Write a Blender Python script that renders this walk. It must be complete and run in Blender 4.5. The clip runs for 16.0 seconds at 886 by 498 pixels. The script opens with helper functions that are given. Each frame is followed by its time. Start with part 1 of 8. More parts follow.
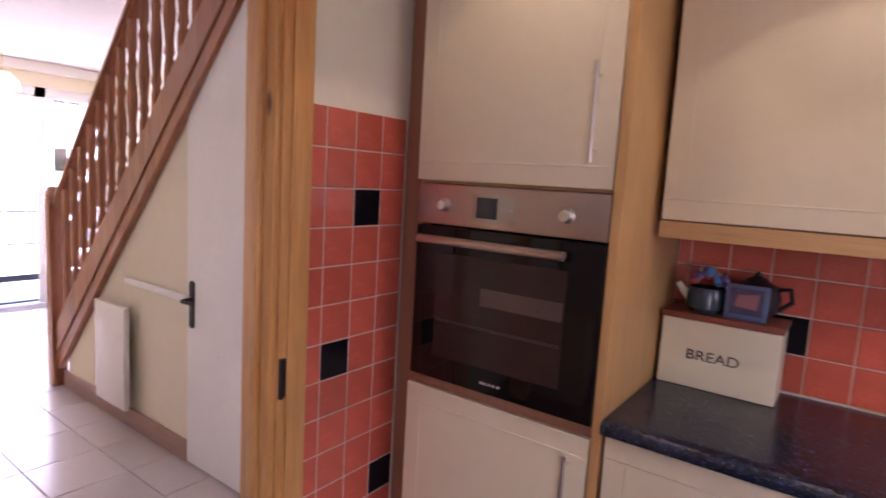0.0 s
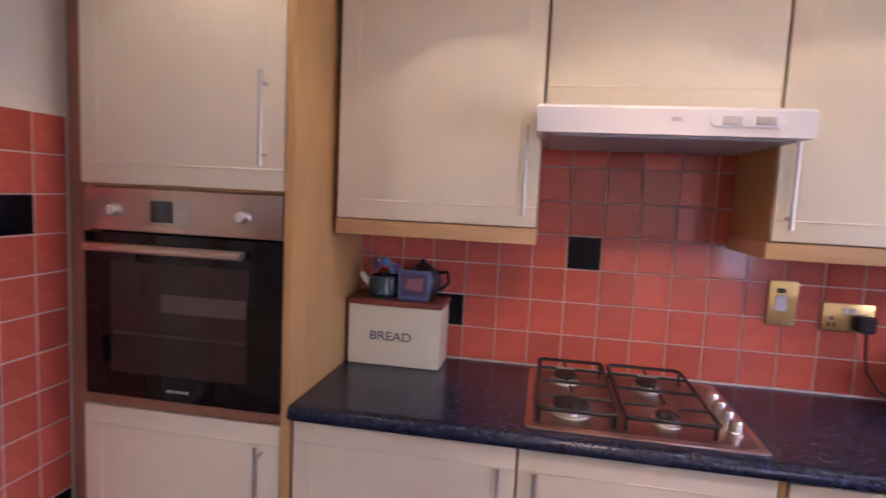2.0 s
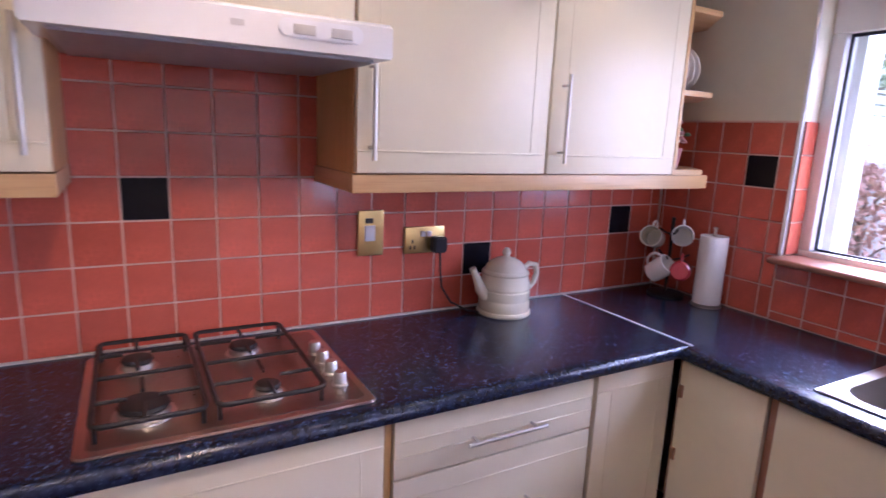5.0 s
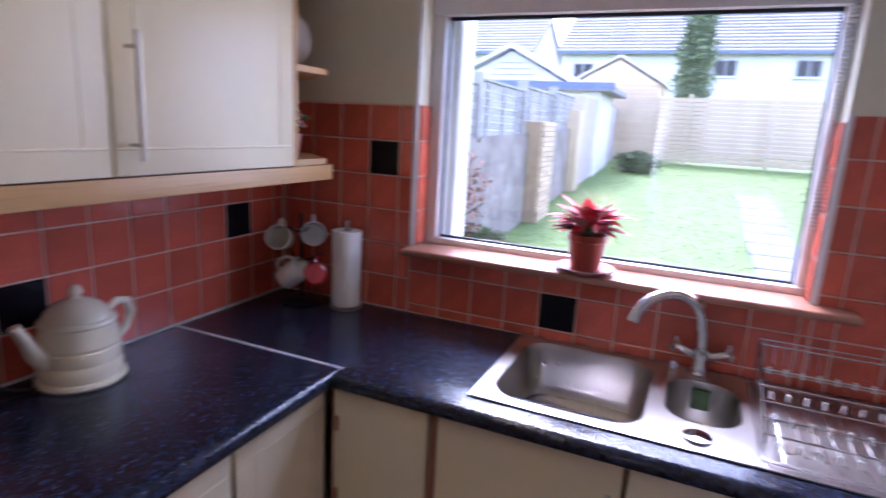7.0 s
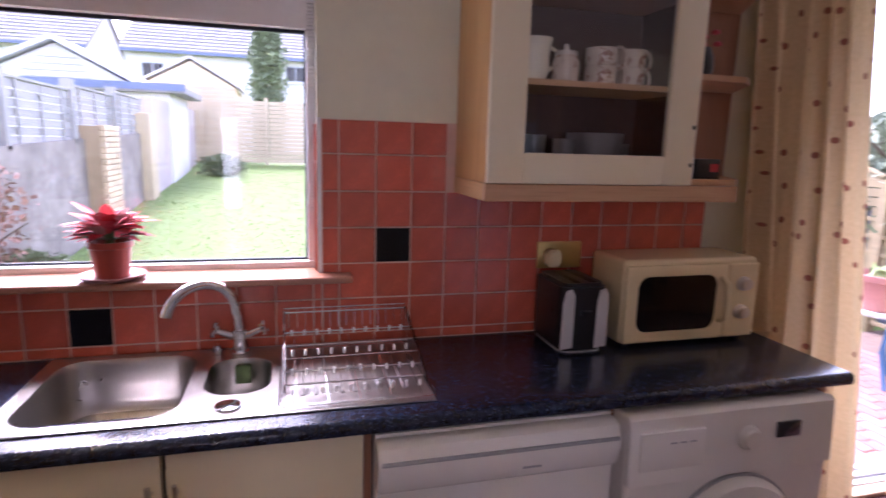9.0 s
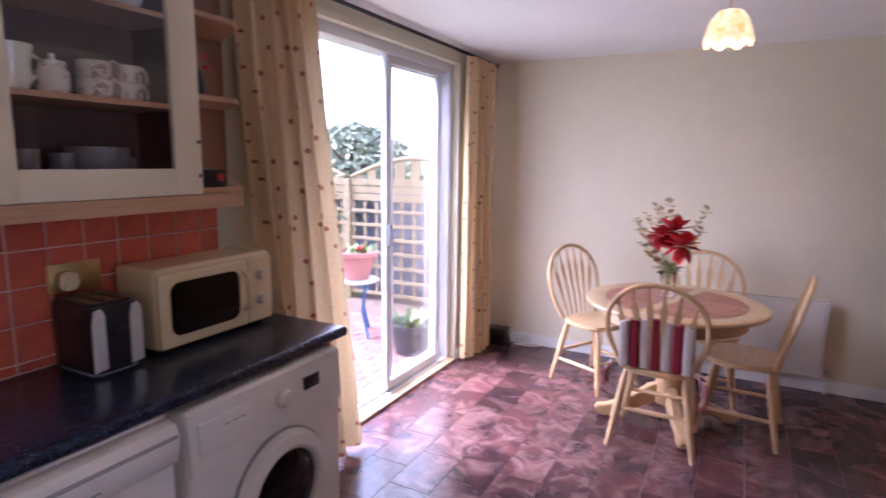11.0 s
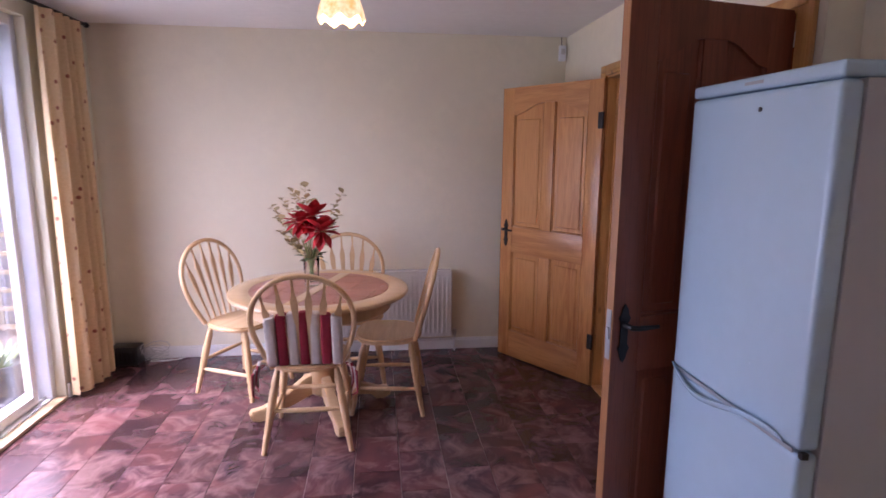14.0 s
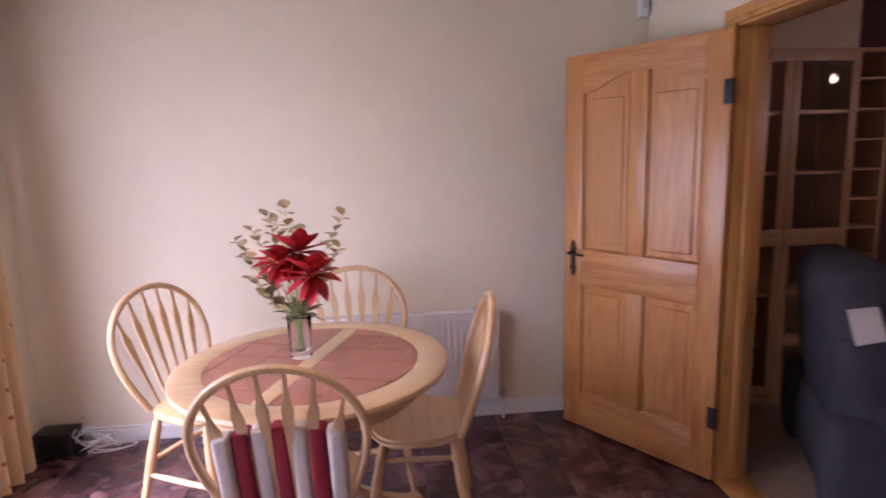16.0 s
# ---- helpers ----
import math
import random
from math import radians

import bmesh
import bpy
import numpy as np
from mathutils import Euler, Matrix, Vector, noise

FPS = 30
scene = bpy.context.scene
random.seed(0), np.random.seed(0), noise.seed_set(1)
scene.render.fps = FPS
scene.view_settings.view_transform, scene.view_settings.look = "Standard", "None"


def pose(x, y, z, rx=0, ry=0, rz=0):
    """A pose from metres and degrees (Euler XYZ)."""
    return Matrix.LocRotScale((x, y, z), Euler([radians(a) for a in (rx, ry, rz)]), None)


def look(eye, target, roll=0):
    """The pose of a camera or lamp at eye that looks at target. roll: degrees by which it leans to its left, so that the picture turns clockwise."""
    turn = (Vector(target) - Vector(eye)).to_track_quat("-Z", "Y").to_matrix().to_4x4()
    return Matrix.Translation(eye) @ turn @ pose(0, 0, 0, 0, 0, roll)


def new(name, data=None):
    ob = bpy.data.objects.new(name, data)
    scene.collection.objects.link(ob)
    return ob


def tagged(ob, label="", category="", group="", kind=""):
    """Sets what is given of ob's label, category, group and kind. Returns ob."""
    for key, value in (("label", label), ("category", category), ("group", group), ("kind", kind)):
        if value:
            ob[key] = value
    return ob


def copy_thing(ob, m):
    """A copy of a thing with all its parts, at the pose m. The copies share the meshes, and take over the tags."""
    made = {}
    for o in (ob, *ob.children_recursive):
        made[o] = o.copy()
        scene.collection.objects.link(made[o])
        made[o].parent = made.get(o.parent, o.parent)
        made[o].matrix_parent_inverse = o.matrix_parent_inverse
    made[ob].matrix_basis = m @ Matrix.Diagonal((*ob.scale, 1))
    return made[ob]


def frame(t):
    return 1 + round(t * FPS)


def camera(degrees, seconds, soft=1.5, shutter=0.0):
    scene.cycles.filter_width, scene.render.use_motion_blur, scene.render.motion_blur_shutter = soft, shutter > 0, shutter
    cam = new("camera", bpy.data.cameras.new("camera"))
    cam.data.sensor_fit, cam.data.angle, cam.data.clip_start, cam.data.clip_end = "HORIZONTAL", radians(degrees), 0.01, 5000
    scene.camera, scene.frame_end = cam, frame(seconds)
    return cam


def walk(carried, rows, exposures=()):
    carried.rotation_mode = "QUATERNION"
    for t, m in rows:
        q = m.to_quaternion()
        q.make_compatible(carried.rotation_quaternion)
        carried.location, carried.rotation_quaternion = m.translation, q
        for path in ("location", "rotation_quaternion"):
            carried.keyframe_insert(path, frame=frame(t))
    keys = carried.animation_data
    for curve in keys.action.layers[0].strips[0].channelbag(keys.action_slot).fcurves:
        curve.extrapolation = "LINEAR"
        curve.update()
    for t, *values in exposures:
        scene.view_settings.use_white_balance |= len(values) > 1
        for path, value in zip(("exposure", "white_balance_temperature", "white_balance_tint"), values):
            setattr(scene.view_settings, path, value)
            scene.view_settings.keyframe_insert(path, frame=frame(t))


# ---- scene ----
cam = camera(76.1, 16.0, shutter=0.5)
PATH = [
    (0, (0.195, 0.263, 1.473), (-0.973, 1.868, 1.231), 3.3),
    (0.5, (0.236, 0.234, 1.484), (-0.739, 1.965, 1.257), 3.4),
    (1, (0.287, 0.213, 1.508), (-0.491, 2.044, 1.293), 3.4),
    (1.5, (0.353, 0.211, 1.505), (-0.245, 2.109, 1.304), 3.0),
    (2, (0.381, 0.232, 1.489), (0.033, 2.192, 1.291), 2.7),
    (2.5, (0.391, 0.269, 1.484), (0.304, 2.257, 1.278), 2.3),
    (3, (0.381, 0.293, 1.471), (0.536, 2.274, 1.248), 1.9),
    (3.5, (0.391, 0.305, 1.463), (0.741, 2.258, 1.213), 1.3),
    (3.7, (0.41, 0.307, 1.469), (0.827, 2.244, 1.195), 1.1),
    (5.8, (0.609, 0.718, 1.523), (1.855, 2.216, 1.072), 2.8),
    (6, (0.661, 0.756, 1.526), (1.975, 2.194, 1.074), 2.6),
    (6.2, (0.69, 0.81, 1.52), (2.114, 2.142, 1.075), 3.1),
    (6.5, (0.739, 0.834, 1.531), (2.311, 1.992, 1.096), 3.4),
    (7, (0.793, 0.815, 1.536), (2.587, 1.592, 1.111), 3.1),
    (7.5, (0.812, 0.695, 1.531), (2.73, 1.102, 1.135), 2.2),
    (8, (0.765, 0.62, 1.54), (2.728, 0.669, 1.163), 2.5),
    (8.5, (0.709, 0.592, 1.531), (2.66, 0.343, 1.17), 2.2),
    (9, (0.681, 0.581, 1.542), (2.58, 0.063, 1.183), 1.7),
    (9.5, (0.684, 0.622, 1.544), (2.423, -0.302, 1.197), 1.1),
    (9.8, (0.71, 0.654, 1.575), (2.248, -0.566, 1.193), 0.7),
    (10, (0.643, 0.641, 1.6), (2.076, -0.697, 1.207), 0.8),
    (10.1, (0.666, 0.638, 1.587), (2.022, -0.778, 1.193), 0.5),
    (10.2, (0.623, 0.656, 1.58), (1.929, -0.814, 1.209), 0.6),
    (12.3, (0.53, 0.749, 1.546), (0.759, -1.208, 1.201), 1.0),
    (12.5, (0.524, 0.75, 1.541), (0.665, -1.216, 1.201), 1.1),
    (13, (0.517, 0.739, 1.537), (0.472, -1.232, 1.201), 1.1),
    (13.2, (0.511, 0.712, 1.542), (0.416, -1.256, 1.201), 0.8),
    (13.5, (0.5, 0.638, 1.532), (0.353, -1.328, 1.194), 0.7),
    (14, (0.51, 0.416, 1.542), (0.282, -1.541, 1.202), 0.4),
    (14.5, (0.487, 0.159, 1.52), (0.18, -1.788, 1.18), -0.3),
    (15, (0.466, -0.156, 1.532), (0.12, -2.096, 1.191), -0.5),
    (15.5, (0.505, -0.495, 1.528), (0.15, -2.435, 1.193), -0.7),
    (16, (0.544, -0.764, 1.514), (0.354, -2.728, 1.185), -1.6),
]
walk(cam, [(t, look(eye, target, roll)) for t, eye, target, roll in PATH], [(0.0, 3.85, 5950, 44), (2.0, 3.95, 5550, 42), (3.5, 4.05, 5200, 41), (6.0, 3.95, 5150, 37), (7.0, 3.2, 5150, 32), (8.0, 2.8, 5700, 40), (9.0, 3.3, 5750, 38), (10.0, 3.5, 5550, 36), (12.5, 3.18, 5400, 36), (14.0, 3.25, 5600, 39), (15.0, 3.4, 5700, 41), (16.0, 3.55, 5700, 41)])

# ---- world and light ----
world = bpy.data.worlds.new("overcast_sky")
scene.world = world
world.use_nodes = True
wn = world.node_tree
sky = wn.nodes.new("ShaderNodeTexSky")
sky.sky_type, sky.sun_disc = "NISHITA", False
sky.sun_elevation, sky.sun_rotation = radians(55), radians(67)
sky.air_density, sky.dust_density = 1.0, 1.5
cloud = wn.nodes.new("ShaderNodeHueSaturation")
cloud.inputs["Saturation"].default_value = 0.6
wn.links.new(sky.outputs["Color"], cloud.inputs["Color"])
wn.links.new(cloud.outputs["Color"], wn.nodes["Background"].inputs["Color"])
wn.nodes["Background"].inputs["Strength"].default_value = 0.15
sun_data = bpy.data.lights.new("sun", "SUN")
sun_data.energy, sun_data.angle, sun_data.color = 0.8, radians(20), (1.0, 0.96, 0.9)
sun = new("sun", sun_data)
sun.matrix_world = look((12, 4, 18), (2, 0, 2))


def lamp(name, kind, energy, place, target, colour, size=0.05, cone=60, blend=0.3):
    data = bpy.data.lights.new(name, kind)
    data.energy, data.color = energy, colour
    data.shadow_soft_size = size
    if kind == "SPOT":
        data.spot_size, data.spot_blend = radians(cone), blend
    ob = new(name, data)
    ob.matrix_world = look(place, target)
    return ob


WARM = (1.0, 0.84, 0.55)
for sx in (-0.42, 0.2, 0.66, 1.12, 1.75):
    lamp("downlight_beam", "SPOT", 0.4, (sx, 1.42, 2.355), (sx, 1.44, 0.0), WARM, 0.015, 92, 0.12)
# daylight of the white sky in the patio opening, the front door and the kitchen window
sky_data = bpy.data.lights.new("patio_skylight", "AREA")
sky_data.shape, sky_data.size, sky_data.size_y = "RECTANGLE", 1.6, 1.3
sky_data.energy, sky_data.color = 2.2, (0.96, 0.98, 1.0)
new("patio_skylight", sky_data).matrix_world = look((2.50, -2.28, 0.95), (0.6, -2.28, 0.95))
front_data = bpy.data.lights.new("front_door_skylight", "AREA")
front_data.shape, front_data.size, front_data.size_y = "RECTANGLE", 1.5, 1.7
front_data.energy, front_data.color = 4.5, (0.97, 0.98, 1.0)
new("front_door_skylight", front_data).matrix_world = look((-6.5, 2.22, 1.1), (-3.0, 1.5, 0.6))
pane_data = bpy.data.lights.new("window_skylight", "AREA")
pane_data.shape, pane_data.size, pane_data.size_y = "RECTANGLE", 1.0, 0.66
pane_data.energy, pane_data.color = 0.42, (0.93, 0.97, 1.0)
new("window_skylight", pane_data).matrix_world = look((2.526, 1.06, 1.52), (1.0, 1.06, 1.52))
lamp("hob_spot", "SPOT", 3.2, (0.66, 0.45, 2.355), (0.66, 2.02, 0.98), (1.0, 0.72, 0.38), 0.02, 38, 1.0)
lamp("pendant_bulb", "POINT", 0.5, (0.66, -2.28, 2.17), (0.66, -2.28, 0), (1.0, 0.75, 0.45), 0.03)
lamp("hall_bulb", "POINT", 2.5, (-5.3, 1.85, 1.96), (-5.3, 1.85, 0), (1.0, 0.92, 0.8), 0.03)
lamp("lounge_bulb", "POINT", 1.8, (-3.535, -1.255, 2.06), (-3.535, -1.255, 0), (1.0, 0.7, 0.5), 0.015)

# ---- materials ----


def tree(name):
    m = bpy.data.materials.new(name)
    m.use_nodes = True
    t = m.node_tree
    return m, t, t.nodes["Principled BSDF"]


def node(t, kind, **vals):
    n = t.nodes.new("ShaderNode" + kind)
    for k, v in vals.items():
        n.inputs[k.replace("_", " ")].default_value = v
    return n


def mixed(t, fac, a, b, how="MIX"):
    n = t.nodes.new("ShaderNodeMix")
    n.data_type, n.blend_type = "RGBA", how
    for sock, v in ((n.inputs["Factor"], fac), (n.inputs["A"], a), (n.inputs["B"], b)):
        if hasattr(v, "is_output"):
            t.links.new(v, sock)
        elif isinstance(v, tuple):
            sock.default_value = (*v, 1)
        else:
            sock.default_value = v
    return n.outputs["Result"]


def shade(c, k):
    return tuple(min(1.0, max(0.0, v * k)) for v in c)


def coords(t, scale=(1, 1, 1)):
    c = t.nodes.new("ShaderNodeTexCoord")
    m = t.nodes.new("ShaderNodeMapping")
    m.inputs["Scale"].default_value = scale
    t.links.new(c.outputs["Object"], m.inputs["Vector"])
    return m.outputs["Vector"]


def ramp(t, src, lo, hi):
    n = t.nodes.new("ShaderNodeMapRange")
    n.inputs["From Min"].default_value, n.inputs["From Max"].default_value = lo, hi
    t.links.new(src, n.inputs["Value"])
    return n.outputs["Result"]


def noise_out(t, vec, scale, detail=4.0, rough=0.6, warp=0.0):
    n = node(t, "TexNoise", Scale=scale, Detail=detail, Roughness=rough, Distortion=warp)
    t.links.new(vec, n.inputs["Vector"])
    return n.outputs["Fac"]


def bumped(t, bsdf, src, strength, distance=0.002):
    b = node(t, "Bump", Strength=strength, Distance=distance)
    t.links.new(src, b.inputs["Height"])
    t.links.new(b.outputs["Normal"], bsdf.inputs["Normal"])


def plain(name, c, rough=0.5, metal=0.0, var=0.12, scale=5.0, bump=0.0, bscale=60.0, coat=0.0, rand=0.0, spec=0.5):
    """A surface with soft patches, fine grain and uneven gloss."""
    m, t, p = tree(name)
    v = coords(t)
    big, fine = noise_out(t, v, scale), noise_out(t, v, scale * 9, 3.0)
    col = mixed(t, ramp(t, big, 0.3, 0.7), shade(c, 1 - var), shade(c, 1 + var))
    col = mixed(t, ramp(t, fine, 0.35, 0.75), col, shade(c, 1 - var * 0.6))
    if rand:
        o = t.nodes.new("ShaderNodeObjectInfo")
        hsv = t.nodes.new("ShaderNodeHueSaturation")
        t.links.new(ramp(t, o.outputs["Random"], 0, 1), hsv.inputs["Value"])
        mr = t.nodes.new("ShaderNodeMapRange")
        mr.inputs["To Min"].default_value, mr.inputs["To Max"].default_value = 1 - rand, 1 + rand
        t.links.new(o.outputs["Random"], mr.inputs["Value"])
        t.links.new(mr.outputs["Result"], hsv.inputs["Value"])
        t.links.new(col, hsv.inputs["Color"])
        col = hsv.outputs["Color"]
    t.links.new(col, p.inputs["Base Color"])
    mr = t.nodes.new("ShaderNodeMapRange")
    mr.inputs["To Min"].default_value, mr.inputs["To Max"].default_value = max(0.02, rough * 0.8), min(1, rough * 1.2)
    t.links.new(fine, mr.inputs["Value"])
    t.links.new(mr.outputs["Result"], p.inputs["Roughness"])
    p.inputs["Metallic"].default_value, p.inputs["Coat Weight"].default_value = metal, coat
    p.inputs["Specular IOR Level"].default_value = spec
    if bump:
        bumped(t, p, noise_out(t, v, bscale, 5.0), bump)
    return m


def wood(name, light, dark, along="z", rough=0.35, ring=14.0, knots=0.0, coat=0.2):
    """Timber with long grain and, for pine, knots."""
    m, t, p = tree(name)
    s = {"x": (0.12, 1, 1), "y": (1, 0.12, 1), "z": (1, 1, 0.12)}[along]
    v = coords(t, s)
    warp = noise_out(t, v, 3.0, 2.0, 0.5)
    n = node(t, "TexNoise", Scale=ring, Detail=3.0, Roughness=0.55, Distortion=1.2)
    t.links.new(v, n.inputs["Vector"])
    fine = noise_out(t, coords(t, tuple(k * (0.3 if k < 1 else 1) for k in s)), 160.0, 2.0)
    col = mixed(t, ramp(t, n.outputs["Fac"], 0.35, 0.66), light, dark)
    col = mixed(t, ramp(t, warp, 0.3, 0.75), col, shade(light, 0.86), "MIX")
    col = mixed(t, ramp(t, fine, 0.5, 0.95), col, shade(dark, 0.8))
    if knots:
        k = node(t, "TexVoronoi", Scale=6.0, Randomness=1.0)
        t.links.new(coords(t, {"x": (0.5, 1.2, 1.2), "y": (1.2, 0.5, 1.2), "z": (1.2, 1.2, 0.5)}[along]), k.inputs["Vector"])
        col = mixed(t, ramp(t, k.outputs["Distance"], knots, knots * 0.35), col, shade(dark, 0.28))
    t.links.new(col, p.inputs["Base Color"])
    p.inputs["Roughness"].default_value, p.inputs["Coat Weight"].default_value = rough, coat
    p.inputs["Coat Roughness"].default_value = 0.25
    bumped(t, p, fine, 0.15, 0.001)
    return m


def clear(name, tint=(1, 1, 1), rough=0.0, ior=1.45):
    m, t, p = tree(name)
    p.inputs["Base Color"].default_value = (*tint, 1)
    p.inputs["Transmission Weight"].default_value, p.inputs["Roughness"].default_value = 1.0, rough
    p.inputs["IOR"].default_value = ior
    return m


def glowing(name, c, strength, base=(0.8, 0.7, 0.5)):
    m, t, p = tree(name)
    p.inputs["Base Color"].default_value = (*base, 1)
    p.inputs["Emission Color"].default_value, p.inputs["Emission Strength"].default_value = (*c, 1), strength
    return m


WALL = plain("cream_wall_paint", (0.78, 0.71, 0.54), 0.75, var=0.05, scale=1.6, bump=0.12, bscale=220)
WALL_KIT = plain("pale_green_cream_paint", (0.74, 0.72, 0.56), 0.7, var=0.05, scale=1.6, bump=0.12, bscale=220)
CEIL = plain("white_ceiling_paint", (0.8, 0.78, 0.74), 0.85, var=0.04, scale=2.0, bump=0.2, bscale=150)
WHITE_PAINT = plain("white_gloss_paint", (0.8, 0.78, 0.74), 0.3, var=0.04, scale=4)
DOOR_CREAM = plain("ivory_cabinet_foil", (0.80, 0.71, 0.50), 0.32, var=0.03, scale=3, bump=0.05, bscale=300)
CARCASS = wood("beech_effect_board", (0.64, 0.38, 0.14), (0.53, 0.29, 0.095), "z", 0.4, 10, 0, 0.1)
CARCASS_X = wood("beech_effect_rail", (0.65, 0.41, 0.18), (0.53, 0.31, 0.12), "x", 0.4, 10, 0, 0.1)
CARCASS_Y = wood("beech_effect_rail_y", (0.60, 0.36, 0.20), (0.48, 0.27, 0.13), "y", 0.4, 10, 0, 0.1)
FILLER = wood("brown_filler_board", (0.36, 0.17, 0.09), (0.27, 0.11, 0.06), "z", 0.45, 8)
PINE = wood("knotty_pine", (0.70, 0.37, 0.11), (0.50, 0.21, 0.05), "z", 0.32, 16, 0.12, 0.35)
PINE_Y = wood("knotty_pine_across", (0.62, 0.33, 0.12), (0.44, 0.19, 0.06), "y", 0.32, 16, 0.12, 0.35)
PINE_X = wood("knotty_pine_lengthwise", (0.60, 0.32, 0.12), (0.42, 0.18, 0.06), "x", 0.32, 16, 0.12, 0.35)
MAHOG = wood("red_brown_stair_wood", (0.42, 0.17, 0.075), (0.27, 0.09, 0.04), "z", 0.25, 14, 0, 0.5)
ASH = wood("pale_varnished_wood", (0.72, 0.49, 0.25), (0.60, 0.37, 0.17), "z", 0.3, 12, 0, 0.4)
ASH_X = wood("pale_varnished_wood_x", (0.74, 0.52, 0.28), (0.62, 0.40, 0.19), "x", 0.3, 12, 0, 0.4)
TILE = plain("terracotta_glaze", (0.57, 0.118, 0.067), 0.2, var=0.2, scale=9, bump=0.06, bscale=30, coat=0.3, rand=0.12)
TILE_BLACK = plain("black_glaze", (0.006, 0.006, 0.009), 0.2, var=0.2, spec=0.2)
GROUT = plain("pale_pink_grout", (0.7, 0.46, 0.37), 0.85, var=0.1, scale=12, bump=0.2, bscale=300)
STEEL = plain("brushed_steel", (0.50, 0.48, 0.46), 0.30, 1.0, var=0.02, scale=3)
BRIGHT_STEEL = plain("satin_bright_steel", (0.8, 0.78, 0.76), 0.45, 0.8, var=0.03)
STEEL_WARM = plain("oven_steel", (0.55, 0.44, 0.38), 0.3, 1.0, var=0.06, scale=10)
CHROME = plain("chrome", (0.75, 0.75, 0.77), 0.08, 1.0, var=0.03)
NICKEL = plain("satin_nickel", (0.62, 0.58, 0.52), 0.32, 1.0, var=0.05)
BRASS = plain("satin_brass", (0.62, 0.45, 0.17), 0.3, 1.0, var=0.08)
IRON = plain("black_iron", (0.025, 0.022, 0.02), 0.45, 0.4, var=0.3, scale=30, bump=0.2, bscale=120)
CAST = plain("cast_iron_grate", (0.02, 0.018, 0.018), 0.5, 0.2, var=0.3, scale=40, bump=0.2, bscale=200)
BLACK = plain("black_plastic", (0.016, 0.015, 0.017), 0.3, var=0.3)
BLACK_GLASS = plain("black_oven_glass", (0.008, 0.006, 0.006), 0.06, var=0.2, spec=0.35)
ENAMEL = plain("white_appliance_enamel", (0.80, 0.78, 0.74), 0.22, var=0.03, scale=2, coat=0.2)
# white fridge enamel with the blue sky reflection mixed into its base
FRIDGE_SKY_TINT = plain("fridge_white_sky_tint", (0.45, 0.59, 0.70), 0.25, var=0.03, scale=2, coat=0.2, bump=0.03, bscale=400)
# greyer than the front: the sides' shadow is set as their colour
FRIDGE_SHADED = plain("fridge_shaded_side", (0.50, 0.49, 0.50), 0.4, var=0.05, scale=2)
GREYP = plain("grey_plastic", (0.35, 0.36, 0.38), 0.4, var=0.08)
CREAMP = plain("cream_appliance_paint", (0.76, 0.62, 0.36), 0.25, var=0.04, scale=3, coat=0.3)
CERAMIC = plain("ivory_glazed_ceramic", (0.80, 0.75, 0.58), 0.14, var=0.05, scale=12, coat=0.4)
WHITE_CER = plain("white_china", (0.82, 0.80, 0.76), 0.12, var=0.04, coat=0.4)
RED_CER = plain("red_glazed_ceramic", (0.5, 0.04, 0.05), 0.14, var=0.15, coat=0.4)
TEAL_CER = plain("dark_teal_ceramic", (0.03, 0.055, 0.07), 0.2, var=0.2, coat=0.3)
CLAYPOT = plain("red_plastic_pot", (0.36, 0.06, 0.04), 0.35, var=0.12)
PINKPOT = plain("pink_clay_pot", (0.36, 0.15, 0.13), 0.6, var=0.12, bump=0.1)
PAPER = plain("white_kitchen_paper", (0.82, 0.81, 0.79), 0.9, var=0.03, bump=0.3, bscale=250)
CUSHION_R = plain("crimson_cushion_cloth", (0.28, 0.015, 0.03), 0.9, var=0.2, scale=30, bump=0.4, bscale=400)
CUSHION_W = plain("cream_cushion_cloth", (0.62, 0.55, 0.48), 0.9, var=0.1, scale=30, bump=0.4, bscale=400)
SOFA = plain("charcoal_upholstery", (0.04, 0.038, 0.05), 0.9, var=0.2, scale=8, bump=0.5, bscale=300)
LABELW = plain("white_cloth_label", (0.6, 0.55, 0.5), 0.9, var=0.1)
GLASS = clear("window_glass")
CRYSTAL = clear("cut_glass", (0.95, 0.97, 0.96), 0.02)
UPVC = plain("white_frame_plastic", (0.78, 0.78, 0.78), 0.35, var=0.04)
ALU = plain("white_painted_aluminium", (0.70, 0.72, 0.75), 0.35, 0.0, var=0.05)
RUBBER = plain("black_rubber_seal", (0.02, 0.025, 0.04), 0.6)
SILL = wood("red_brown_sill_timber", (0.42, 0.20, 0.13), (0.32, 0.13, 0.08), "y", 0.35, 10)
BOARDRED = wood("cherry_lid_wood", (0.28, 0.07, 0.035), (0.2, 0.045, 0.02), "x", 0.4, 14)
PETAL = plain("red_petal", (0.58, 0.02, 0.025), 0.6, var=0.35, scale=40)
PETAL_PINK = plain("pink_red_bract", (0.62, 0.08, 0.11), 0.6, var=0.3, scale=40)
LEAFG = plain("green_leaf", (0.07, 0.13, 0.04), 0.5, var=0.3, scale=30)
GOLDLEAF = plain("gold_dried_leaf", (0.58, 0.47, 0.24), 0.4, 0.1, var=0.25, scale=40)
STEMG = plain("pale_green_stem", (0.30, 0.38, 0.14), 0.5, var=0.2)
WIRE = plain("white_cable", (0.6, 0.58, 0.54), 0.5)
CARPET = plain("beige_carpet", (0.34, 0.25, 0.18), 0.95, var=0.15, scale=30, bump=0.6, bscale=500)
